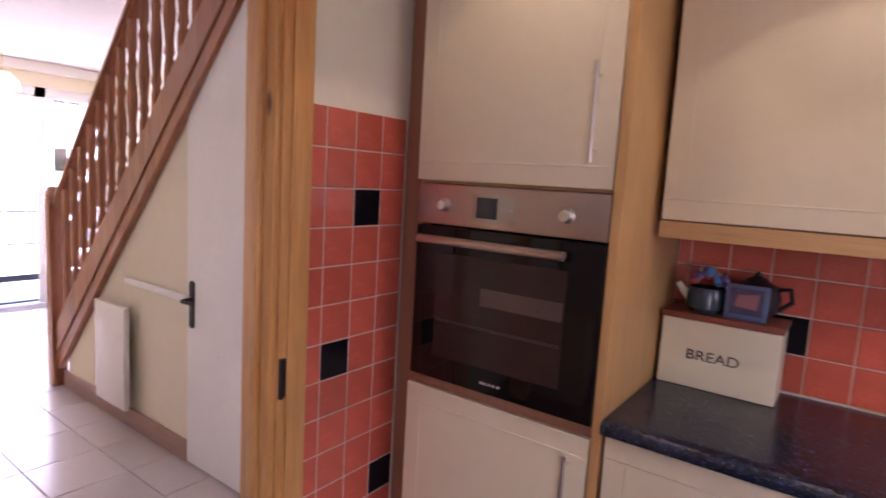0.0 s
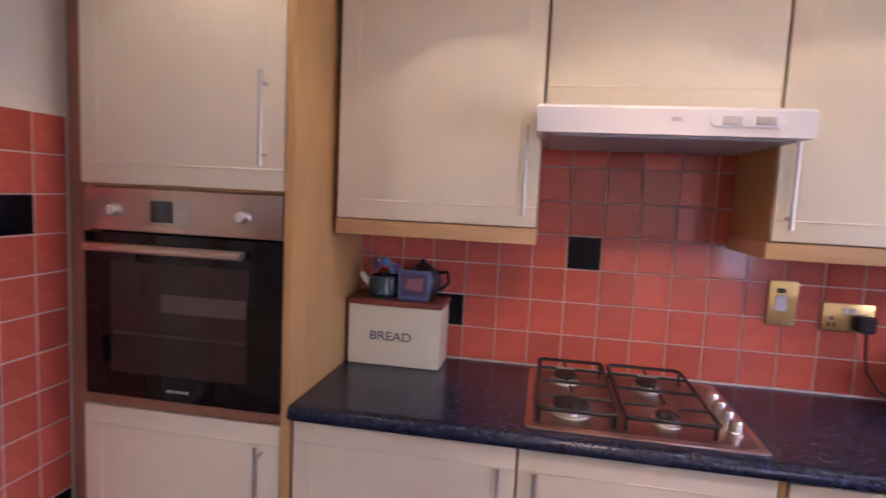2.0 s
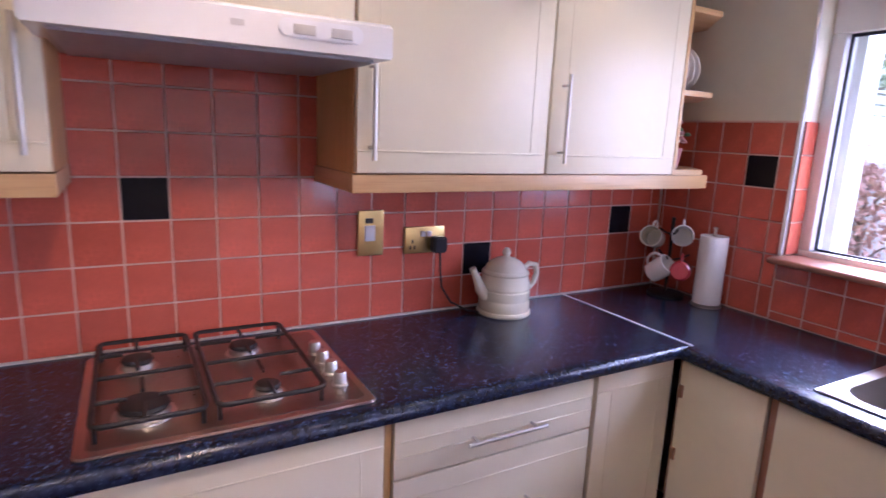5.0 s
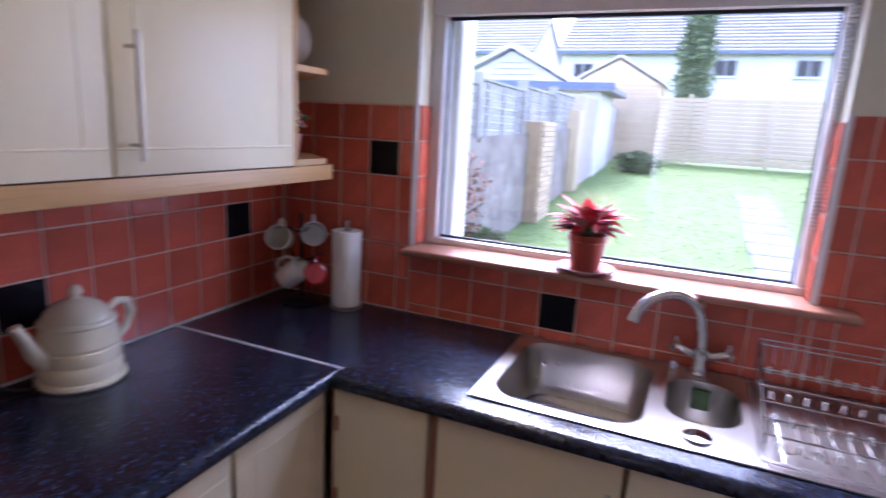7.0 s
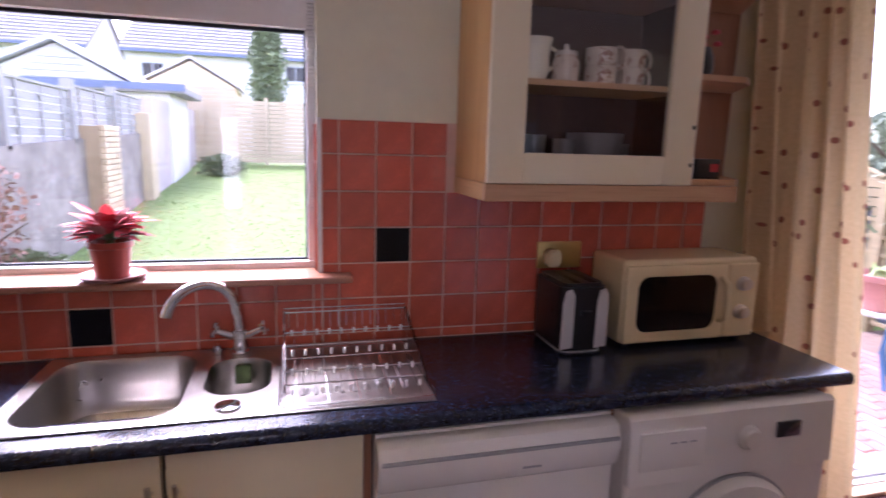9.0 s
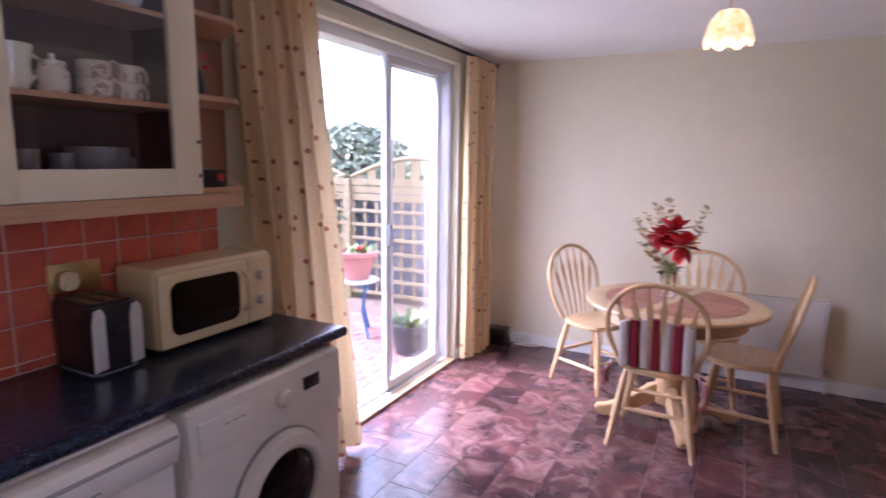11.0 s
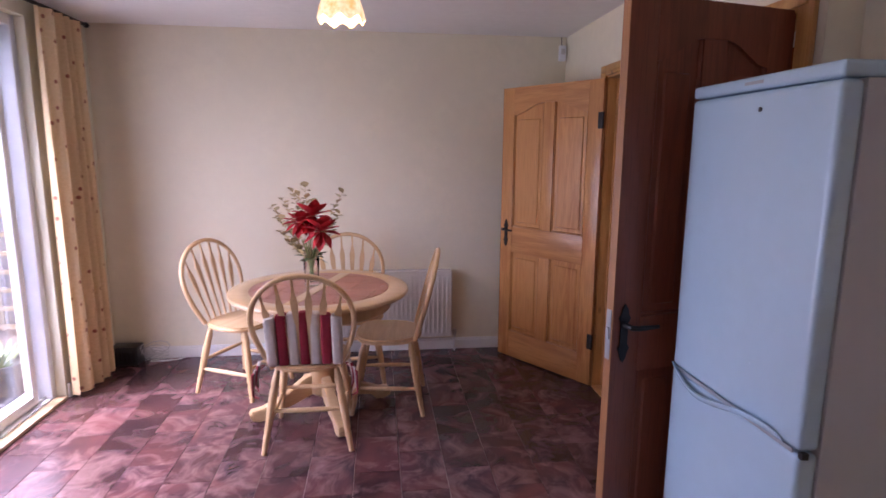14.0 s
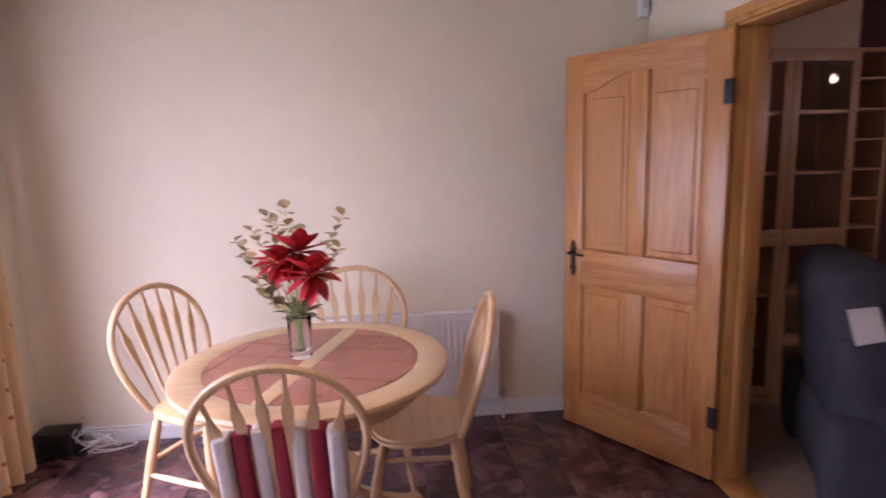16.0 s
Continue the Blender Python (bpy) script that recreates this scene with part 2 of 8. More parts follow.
HALLTILE = plain("pale_floor_tile", (0.62, 0.56, 0.54), 0.2, var=0.06, scale=4, rand=0.05)
DARKWALL = plain("dark_plum_wall", (0.07, 0.022, 0.028), 0.7, var=0.1, scale=3)
ORANGEWOOD = wood("orange_panelling", (0.42, 0.13, 0.045), (0.30, 0.08, 0.03), "z", 0.22, 9, 0, 0.5)
BOOKWOOD = wood("pale_pine_cabinet", (0.52, 0.33, 0.17), (0.42, 0.24, 0.11), "z", 0.4, 12)
CABINET_DIM = plain("dim_cabinet_inside", (0.10, 0.06, 0.05), 0.7)
TEXTM = plain("grey_print", (0.06, 0.06, 0.065), 0.6)
BINPAINT = plain("cream_enamel_paint", (0.80, 0.73, 0.50), 0.35, var=0.03, scale=3)
BUTTON = plain("pale_button", (0.55, 0.52, 0.48), 0.4)
def printed_china():
    # brown print on cream; the cream is dulled for the dim cabinet
    m, t, p = tree("dulled_china_with_brown_print")
    v = coords(t)
    col = mixed(t, ramp(t, noise_out(t, v, 55.0, 3.0), 0.52, 0.60), (0.62, 0.52, 0.42), (0.30, 0.15, 0.11))
    col = mixed(t, ramp(t, noise_out(t, v, 14.0, 2.0), 0.45, 0.6), (0.62, 0.53, 0.43), col)
    t.links.new(col, p.inputs["Base Color"])
    p.inputs["Roughness"].default_value, p.inputs["Coat Weight"].default_value = 0.2, 0.3
    return m


PRINTED = printed_china()
LED = plain("dark_display", (0.03, 0.035, 0.04), 0.1, coat=0.5)


def worktop_material():
    m, t, p = tree("speckled_blue_black_laminate")
    v = coords(t)
    b = noise_out(t, v, 60.0, 4.0)
    col = mixed(t, ramp(t, b, 0.42, 0.72), (0.007, 0.010, 0.022), (0.026, 0.036, 0.075))
    fleck = ramp(t, noise_out(t, coords(t, (0.8, 0.38, 1)), 250.0, 2.0, 0.5, 0.6), 0.63, 0.70)
    streak = ramp(t, noise_out(t, coords(t, (0.45, 0.9, 1)), 190.0, 2.0, 0.5, 0.6), 0.66, 0.72)
    col = mixed(t, fleck, col, (0.085, 0.115, 0.19))
    col = mixed(t, streak, col, (0.075, 0.11, 0.20))
    t.links.new(col, p.inputs["Base Color"])
    p.inputs["Roughness"].default_value = 0.22
    bumped(t, p, b, 0.3, 0.001)
    return m


WORKTOP = worktop_material()


def vinyl_material():
    m, t, p = tree("burgundy_slate_vinyl")
    v = coords(t)
    info = t.nodes.new("ShaderNodeObjectInfo")
    add = t.nodes.new("ShaderNodeVectorMath")
    add.operation = "MULTIPLY_ADD"
    add.inputs[1].default_value = (40, 40, 40)
    t.links.new(info.outputs["Random"], add.inputs[0])
    t.links.new(v, add.inputs[2])
    big = noise_out(t, add.outputs["Vector"], 3.0, 3.0, 0.5, 1.2)
    fine = noise_out(t, add.outputs["Vector"], 5.5, 6.0, 0.62, 1.0)
    col = mixed(t, ramp(t, big, 0.32, 0.68), (0.036, 0.019, 0.026), (0.12, 0.045, 0.044))
    col = mixed(t, ramp(t, fine, 0.46, 0.74), col, (0.25, 0.14, 0.135))
    hsv = t.nodes.new("ShaderNodeHueSaturation")
    mr = t.nodes.new("ShaderNodeMapRange")
    mr.inputs["To Min"].default_value, mr.inputs["To Max"].default_value = 0.6, 1.25
    t.links.new(info.outputs["Random"], mr.inputs["Value"])
    t.links.new(mr.outputs["Result"], hsv.inputs["Value"])
    t.links.new(col, hsv.inputs["Color"])
    t.links.new(hsv.outputs["Color"], p.inputs["Base Color"])
    p.inputs["Roughness"].default_value = 0.23
    bumped(t, p, fine, 0.3, 0.002)
    return m


VINYL = vinyl_material()
VINYL_JOINT = plain("pale_vinyl_joint", (0.42, 0.28, 0.25), 0.5, var=0.1)


def curtain_material():
    m, t, p = tree("cream_curtain_with_rust_motifs")
    c = t.nodes.new("ShaderNodeTexCoord")
    mp = t.nodes.new("ShaderNodeMapping")
    mp.inputs["Scale"].default_value = (1, 1, 1)
    t.links.new(c.outputs["UV"], mp.inputs["Vector"])
    vo = node(t, "TexVoronoi", Scale=8.5, Randomness=0.75)
    vo.voronoi_dimensions = "2D"
    t.links.new(mp.outputs["Vector"], vo.inputs["Vector"])
    col = mixed(t, ramp(t, noise_out(t, mp.outputs["Vector"], 60.0), 0.3, 0.7), (0.68, 0.51, 0.28), (0.77, 0.59, 0.35))
    col = mixed(t, ramp(t, vo.outputs["Distance"], 0.12, 0.085), col, (0.32, 0.11, 0.07))
    t.links.new(col, p.inputs["Base Color"])
    p.inputs["Roughness"].default_value = 0.9
    p.inputs["Subsurface Weight"].default_value = 0.0
    tr = t.nodes.new("ShaderNodeBsdfTranslucent")
    t.links.new(col, tr.inputs["Color"])
    ms = t.nodes.new("ShaderNodeMixShader")
    ms.inputs["Fac"].default_value = 0.17
    t.links.new(p.outputs["BSDF"], ms.inputs[1])
    t.links.new(tr.outputs["BSDF"], ms.inputs[2])
    t.links.new(ms.outputs["Shader"], t.nodes["Material Output"].inputs["Surface"])
    bumped(t, p, noise_out(t, mp.outputs["Vector"], 400.0), 0.3)
    return m


CURTAIN = curtain_material()

# ---- building helpers ----


def box(bm, lo, hi, bev=0.0, seg=2):
    """A box between two corners, its edges rounded by bev."""
    lo, hi = [min(a, b) for a, b in zip(lo, hi)], [max(a, b) for a, b in zip(lo, hi)]
    made = bmesh.ops.create_cube(bm, size=1.0)["verts"]
    for v in made:
        v.co = Vector([(lo[i] + hi[i]) / 2 + v.co[i] * (hi[i] - lo[i]) for i in range(3)])
    if bev:
        edges = list({e for v in made for e in v.link_edges})
        bmesh.ops.bevel(bm, geom=edges, offset=min(bev, 0.49 * min(b - a for a, b in zip(lo, hi))), segments=seg, affect="EDGES", profile=0.6)
    return bm


def boxed(lo, hi, bev=0.0, seg=2):
    return box(bmesh.new(), lo, hi, bev, seg)


def lathe(bm, profile, centre=(0, 0, 0), seg=28, axis="z"):
    """A turned shape from (radius, height) pairs."""
    rings = []
    for r, h in profile:
        ring = []
        for k in range(seg):
            a = 2 * math.pi * k / seg
            p = (r * math.cos(a), r * math.sin(a), h)
            p = {"z": p, "x": (p[2], p[0], p[1]), "y": (p[0], p[2], p[1])}[axis]
            ring.append(bm.verts.new([p[i] + centre[i] for i in range(3)]))
        rings.append(ring)
    for a, b in zip(rings, rings[1:]):
        for k in range(seg):
            bm.faces.new((a[k], a[(k + 1) % seg], b[(k + 1) % seg], b[k]))
    for ring, r in ((rings[0], profile[0][0]), (rings[-1], profile[-1][0])):
        if r > 1e-5:
            bm.faces.new(ring)
    bmesh.ops.recalc_face_normals(bm, faces=bm.faces[:])
    return bm


def tube(bm, pts, radius, seg=8, flat=1.0):
    """A rod along points; radius is one number or one a point."""
    pts = [Vector(p) for p in pts]
    rad = radius if isinstance(radius, (list, tuple)) else [radius] * len(pts)
    rings, side = [], None
    for i, p in enumerate(pts):
        d = (pts[min(i + 1, len(pts) - 1)] - pts[max(i - 1, 0)]).normalized()
        if side is None:
            side = d.orthogonal().normalized()
        side = (side - d * side.dot(d)).normalized()
        up = d.cross(side)
        rings.append([bm.verts.new(p + rad[i] * (math.cos(2 * math.pi * k / seg) * side + flat * math.sin(2 * math.pi * k / seg) * up)) for k in range(seg)])
    for a, b in zip(rings, rings[1:]):
        for k in range(seg):
            bm.faces.new((a[k], a[(k + 1) % seg], b[(k + 1) % seg], b[k]))
    bm.faces.new(rings[0][::-1])
    bm.faces.new(rings[-1])
    bmesh.ops.recalc_face_normals(bm, faces=bm.faces[:])
    return bm


def slab(bm, outline, lo, hi, axis="z", bev=0.0):
    """A flat outline pushed from lo to hi along an axis; the outline gives the two other axes in order."""
    def at(p, h):
        return {"z": (p[0], p[1], h), "y": (p[0], h, p[1]), "x": (h, p[0], p[1])}[axis]
    a = [bm.verts.new(at(p, lo)) for p in outline]
    b = [bm.verts.new(at(p, hi)) for p in outline]
    n = len(outline)
    new_faces = [bm.faces.new(a[::-1]), bm.faces.new(b)] + [bm.faces.new((a[k], a[(k + 1) % n], b[(k + 1) % n], b[k])) for k in range(n)]
    bmesh.ops.recalc_face_normals(bm, faces=new_faces)
    if bev:
        bmesh.ops.bevel(bm, geom=list(new_faces[0].edges) + list(new_faces[1].edges), offset=bev, segments=2, affect="EDGES")
    return bm


def rounded(x0, y0, x1, y1, r, n=5):
    out = []
    for cx, cy, a0 in ((x1 - r, y1 - r, 0), (x0 + r, y1 - r, 90), (x0 + r, y0 + r, 180), (x1 - r, y0 + r, 270)):
        out += [(cx + r * math.cos(radians(a0 + 90 * k / n)), cy + r * math.sin(radians(a0 + 90 * k / n))) for k in range(n + 1)]
    return out


def meshed(name, bm, material, smooth=True):
    me = bpy.data.meshes.new(name)
    bm.to_mesh(me)
    bm.free()
    me.materials.append(material)
    if smooth:
        for f in me.polygons:
            f.use_smooth = True
        me.set_sharp_from_angle(angle=radians(38))
    return me


def origin(ob):
    p = Vector(ob.location)
    while ob.parent:
        ob = ob.parent
        p += Vector(ob.location)
    return p


def part(name, bm, material, parent, label=""):
    """One mesh under a thing or part, given in the coordinates in which the thing's base stands."""
    bmesh.ops.translate(bm, verts=bm.verts[:], vec=-origin(parent))
    ob = new(name, meshed(name, bm, material))
    ob.parent = parent
    return tagged(ob, label) if label else ob


def thing(name, place, label, category, group="", kind=""):
    ob = new(name)
    ob.empty_display_size = 0.05
    ob.location = place
    return tagged(ob, label, category, group, kind)


def solid(name, bm, material, label, category, group="", kind=""):
    """A thing of one mesh."""
    return tagged(new(name, meshed(name, bm, material)), label, category, group, kind)


def structure(name, bm, material, label=""):
    return tagged(new(name, meshed(name, bm, material)), label or name.replace("_", " "), name.split("_")[0], kind="structure")


def glass_pane(name, bm, parent, material=None):
    ob = part(name, bm, material or GLASS, parent)
    ob.visible_shadow = False
    return ob

# ---- the large structure ----
XW, YH, XK, XD, YB, ZC = 2.456, 2.19, -1.03, -0.90, -3.85, 2.38
XO = 2.70


def walls(name, pieces, material, label):
    bm = bmesh.new()
    for lo, hi in pieces:
        box(bm, lo, hi)
    return structure(name, bm, material, label)


structure("floor", boxed((XK - 0.12, YB - 0.1, -0.12), (XO, YH + 0.1, -0.006)), VINYL_JOINT, "kitchen and dining floor of burgundy slate-look vinyl")
walls("wall_north", [((XK - 0.12, YH, 0), (XO, YH + 0.12, ZC))], WALL_KIT, "pale cream kitchen wall behind the hob")
WY0, WY1, WZ0, WZ1 = 0.50, 1.645, 1.10, 2.02
PY0, PY1, PZ1 = -3.16, -1.40, 2.27
walls("wall_east", [
    ((XW, WY1, 0), (XO, YH, ZC)), ((XW, WY0, 0), (XO, WY1, WZ0)), ((XW, WY0, WZ1), (XO, WY1, ZC)),
    ((XW, PY1, 0), (XO, WY0, ZC)), ((XW, PY0, PZ1), (XO, PY1, ZC)), ((XW, YB, 0), (XO, PY0, ZC))], WALL_KIT,
    "pale cream wall with the window and the patio doors")
walls("wall_south", [((XD - 0.14, YB - 0.12, 0), (XO, YB, ZC))], WALL, "cream wall behind the dining table")
DY0, DY1, DZ = -3.02, -1.43, 1.99
walls("wall_west", [
    ((XD - 0.14, YB, 0), (XD, DY0 - 0.03, ZC)), ((XD - 0.14, DY0 - 0.03, DZ + 0.03), (XD, DY1 + 0.03, ZC)), ((XD - 0.14, DY1 + 0.03, 0), (XD, -1.31, ZC)),
    ((XK - 0.12, -1.31, 0), (XK, 0.37, ZC)), ((XK - 0.12, 0.37, 2.03), (XK, 1.21, ZC)), ((XK - 0.12, 1.21, 0), (XK, YH, ZC))], WALL,
    "cream wall with the hall doorway and the double lounge doorway")
structure("ceiling", boxed((XK - 0.12, YB - 0.1, ZC), (XO, YH + 0.1, ZC + 0.1)), CEIL, "white plastered ceiling")

bm = bmesh.new()
box(bm, (XD, YB, 0), (XW, YB + 0.014, 0.075), 0.004)
box(bm, (XD, YB, 0.075), (XW, YB + 0.009, 0.09), 0.003)
structure("baseboard", bm, WHITE_PAINT, "white painted skirting board")
bm = boxed((XD, YB + 0.014, 0), (XD + 0.014, DY0 - 0.09, 0.09), 0.004)
structure("baseboard", bm, WHITE_PAINT, "white painted skirting board")
bm = boxed((XW - 0.014, YB + 0.014, 0), (XW, PY0 - 0.02, 0.09), 0.004)
structure("baseboard", bm, WHITE_PAINT, "white painted skirting board")

# kitchen window
GX = 2.565
win = thing("window_1", (GX, 1.06, 1.12), "white framed kitchen window above the sink", "window", kind="structure")
part("window_frame", boxed((GX - 0.03, WY0, WZ0 + 0.02), (GX + 0.05, WY1, 1.16), 0.006), UPVC, win)
part("window_frame", boxed((GX - 0.03, WY0, 1.878), (GX + 0.05, WY1, WZ1), 0.006), UPVC, win)
part("window_frame", boxed((GX - 0.03, WY0, 1.16), (GX + 0.05, 0.528, 1.878), 0.006), UPVC, win)
part("window_frame", boxed((GX - 0.03, 1.60, 1.16), (GX + 0.05, WY1, 1.878), 0.006), UPVC, win)
bm = bmesh.new()
for lo, hi in (((GX + 0.0, 0.528, 1.16), (GX + 0.012, 0.534, 1.878)), ((GX, 1.594, 1.16), (GX + 0.012, 1.60, 1.878)),
               ((GX, 0.534, 1.16), (GX + 0.012, 1.594, 1.167)), ((GX, 0.534, 1.868), (GX + 0.012, 1.594, 1.878))):
    box(bm, lo, hi)
part("seal", bm, RUBBER, win, "dark rubber glazing seal")
part("outer_reveal", boxed((GX + 0.05, 1.572, 1.10), (XO + 0.03, 1.645, WZ1), 0.004), WHITE_PAINT, win, "white painted outer reveal")
glass_pane("pane", boxed((GX + 0.003, 0.53, 1.162), (GX + 0.009, 1.598, 1.876)), win)
bm = boxed((XW - 0.075, 0.40, 1.118), (XW + 0.085, 1.655, 1.14), 0.01, 3)
structure("sill_board", bm, SILL, "red-brown wooden window sill")
blind = thing("window_blind", (XW + 0.08, 0.513, 1.32), "thin white slatted blind edge beside the window", "blind")
for k in range(62):
    part("slat", boxed((XW + 0.065, 0.505, 1.32 + k * 0.0105), (XW + 0.09, 0.522, 1.325 + k * 0.0105)), UPVC, blind)
part("cord", tube(bmesh.new(), [(XW + 0.078, 0.5135, 1.31), (XW + 0.078, 0.5135, 2.0)], 0.001, 5), UPVC, blind)
bm = bmesh.new()
box(bm, (XW - 0.006, WY0 - 0.012, 1.14), (XW + 0.004, WY0, 1.615))
box(bm, (XW - 0.006, WY1, 1.14), (XW + 0.004, WY1 + 0.012, 2.02))
structure("trim", bm, UPVC, "white plastic tile edging at the window reveal")

# patio doors
PX = 2.56
pd = thing("door_1", (PX, -2.3, 0), "white aluminium sliding patio doors, ajar", "door", kind="structure")
part("door_frame", boxed((PX - 0.05, PY0, 0), (PX + 0.09, PY0 + 0.05, PZ1), 0.005), ALU, pd)
part("door_frame", boxed((PX - 0.05, PY1 - 0.05, 0), (PX + 0.09, PY1, PZ1), 0.005), ALU, pd)
part("door_frame", boxed((PX - 0.05, PY0 + 0.05, PZ1 - 0.06), (PX + 0.09, PY1 - 0.05, PZ1), 0.005), ALU, pd)
bm = boxed((PX - 0.05, PY0 + 0.05, 0), (PX + 0.09, PY1 - 0.05, 0.03), 0.003)
box(bm, (PX - 0.012, PY0 + 0.05, 0.03), (PX - 0.004, PY1 - 0.05, 0.045))
box(bm, (PX + 0.044, PY0 + 0.05, 0.03), (PX + 0.052, PY1 - 0.05, 0.045))
part("track", bm, ALU, pd, "white grooved sill track")


def leaf(y0, y1, x, name):
    lf = part(name, boxed((x - 0.018, y0, 0.045), (x + 0.018, y0 + 0.05, PZ1 - 0.06), 0.004), ALU, pd)
    part("stile", boxed((x - 0.018, y1 - 0.05, 0.045), (x + 0.018, y1, PZ1 - 0.06), 0.004), ALU, lf)
    part("rail", boxed((x - 0.018, y0 + 0.05, 0.045), (x + 0.018, y1 - 0.05, 0.10), 0.004), ALU, lf)
    part("rail", boxed((x - 0.018, y0 + 0.05, PZ1 - 0.11), (x + 0.018, y1 - 0.05, PZ1 - 0.06), 0.004), ALU, lf)
    glass_pane("pane", boxed((x - 0.003, y0 + 0.048, 0.098), (x + 0.003, y1 - 0.048, PZ1 - 0.108)), lf)
    return lf


leaf(PY0 + 0.05, -2.40, PX + 0.048, "fixed_leaf")
sl = leaf(-3.02, -2.29, PX - 0.008, "sliding_leaf")
bm = boxed((PX - 0.05, -2.33, 1.02), (PX - 0.026, -2.30, 1.16), 0.006)
box(bm, (PX - 0.06, -2.32, 1.05), (PX - 0.045, -2.31, 1.13), 0.004)
part("door_handle", bm, GREYP, sl, "grey sliding-door latch")
bm = boxed((XW - 0.01, PY0, 0), (PX - 0.05, PY1, 0.022), 0.006)
structure("threshold", bm, wood("worn_pale_threshold", (0.55, 0.40, 0.26), (0.45, 0.3, 0.18), "y", 0.5, 10), "worn pale wooden patio threshold")


# hall doorway: lining and casing of knotty pine
def casing(name, pieces, label):
    bm = bmesh.new()
    for lo, hi in pieces:
        box(bm, lo, hi, 0.006)
    return structure(name, bm, PINE, label)


casing("door_frame_hall", [((XK - 0.125, 1.185, 0), (XK + 0.004, 1.215, 2.03)), ((XK, 1.20, 0), (XK + 0.018, 1.30, 2.07)), ((XK + 0.018, 1.225, 0), (XK + 0.026, 1.275, 2.06)),
                           ((XK - 0.08, 1.172, 0), (XK - 0.04, 1.186, 2.02)),
                           ((XK - 0.125, 0.37, 0), (XK + 0.004, 0.40, 2.03)), ((XK, 0.30, 0), (XK + 0.018, 0.385, 2.07)), ((XK - 0.125, 0.40, 2.0), (XK + 0.004, 1.185, 2.03)),
                           ((XK, 0.385, 2.0), (XK + 0.018, 1.20, 2.07))], "knotty pine lining and casing of the hall doorway")
hinge_bm = boxed((XK + 0.018, 1.203, 0.86), (XK + 0.022, 1.224, 0.97), 0.001)
lathe(hinge_bm, [(0.007, 0.86), (0.007, 0.97)], (XK + 0.024, 1.206, 0), 10)
solid("door_hinge", hinge_bm, IRON, "black iron hinge screwed to the pine door lining", "hinge", "door hinges")

# lounge doorway
casing("door_frame_lounge", [((XD - 0.145, DY0 - 0.03, 0), (XD + 0.004, DY0, DZ)), ((XD - 0.145, DY1, 0), (XD + 0.004, DY1 + 0.03, DZ)), ((XD - 0.145, DY0 - 0.03, DZ), (XD + 0.004, DY1 + 0.03, DZ + 0.03)),
                             ((XD - 0.10, DY0, 0), (XD - 0.055, DY0 + 0.014, DZ)), ((XD - 0.10, DY1 - 0.014, 0), (XD - 0.055, DY1, DZ)),
                             ((XD, DY0 - 0.085, 0), (XD + 0.02, DY0 - 0.012, DZ + 0.075)), ((XD, DY1 + 0.012, 0), (XD + 0.02, DY1 + 0.085, DZ + 0.075)),
                             ((XD, DY0 - 0.012, DZ + 0.012), (XD + 0.02, DY1 + 0.012, DZ + 0.075)), ((XD + 0.02, DY0 - 0.06, DZ + 0.03), (XD + 0.028, DY1 + 0.06, DZ + 0.055)),
                             ((XD - 0.145, DY0, 0), (XD + 0.01, DY1, 0.012))], "knotty pine frame of the double lounge doorway")


# lit tone for a thin strip added along each door's leading edge
PINE_LIT_EDGE = wood("lit_honey_pine_edge", (0.42, 0.18, 0.055), (0.28, 0.095, 0.026), "z", 0.45, 18, 0.0, 0.1)


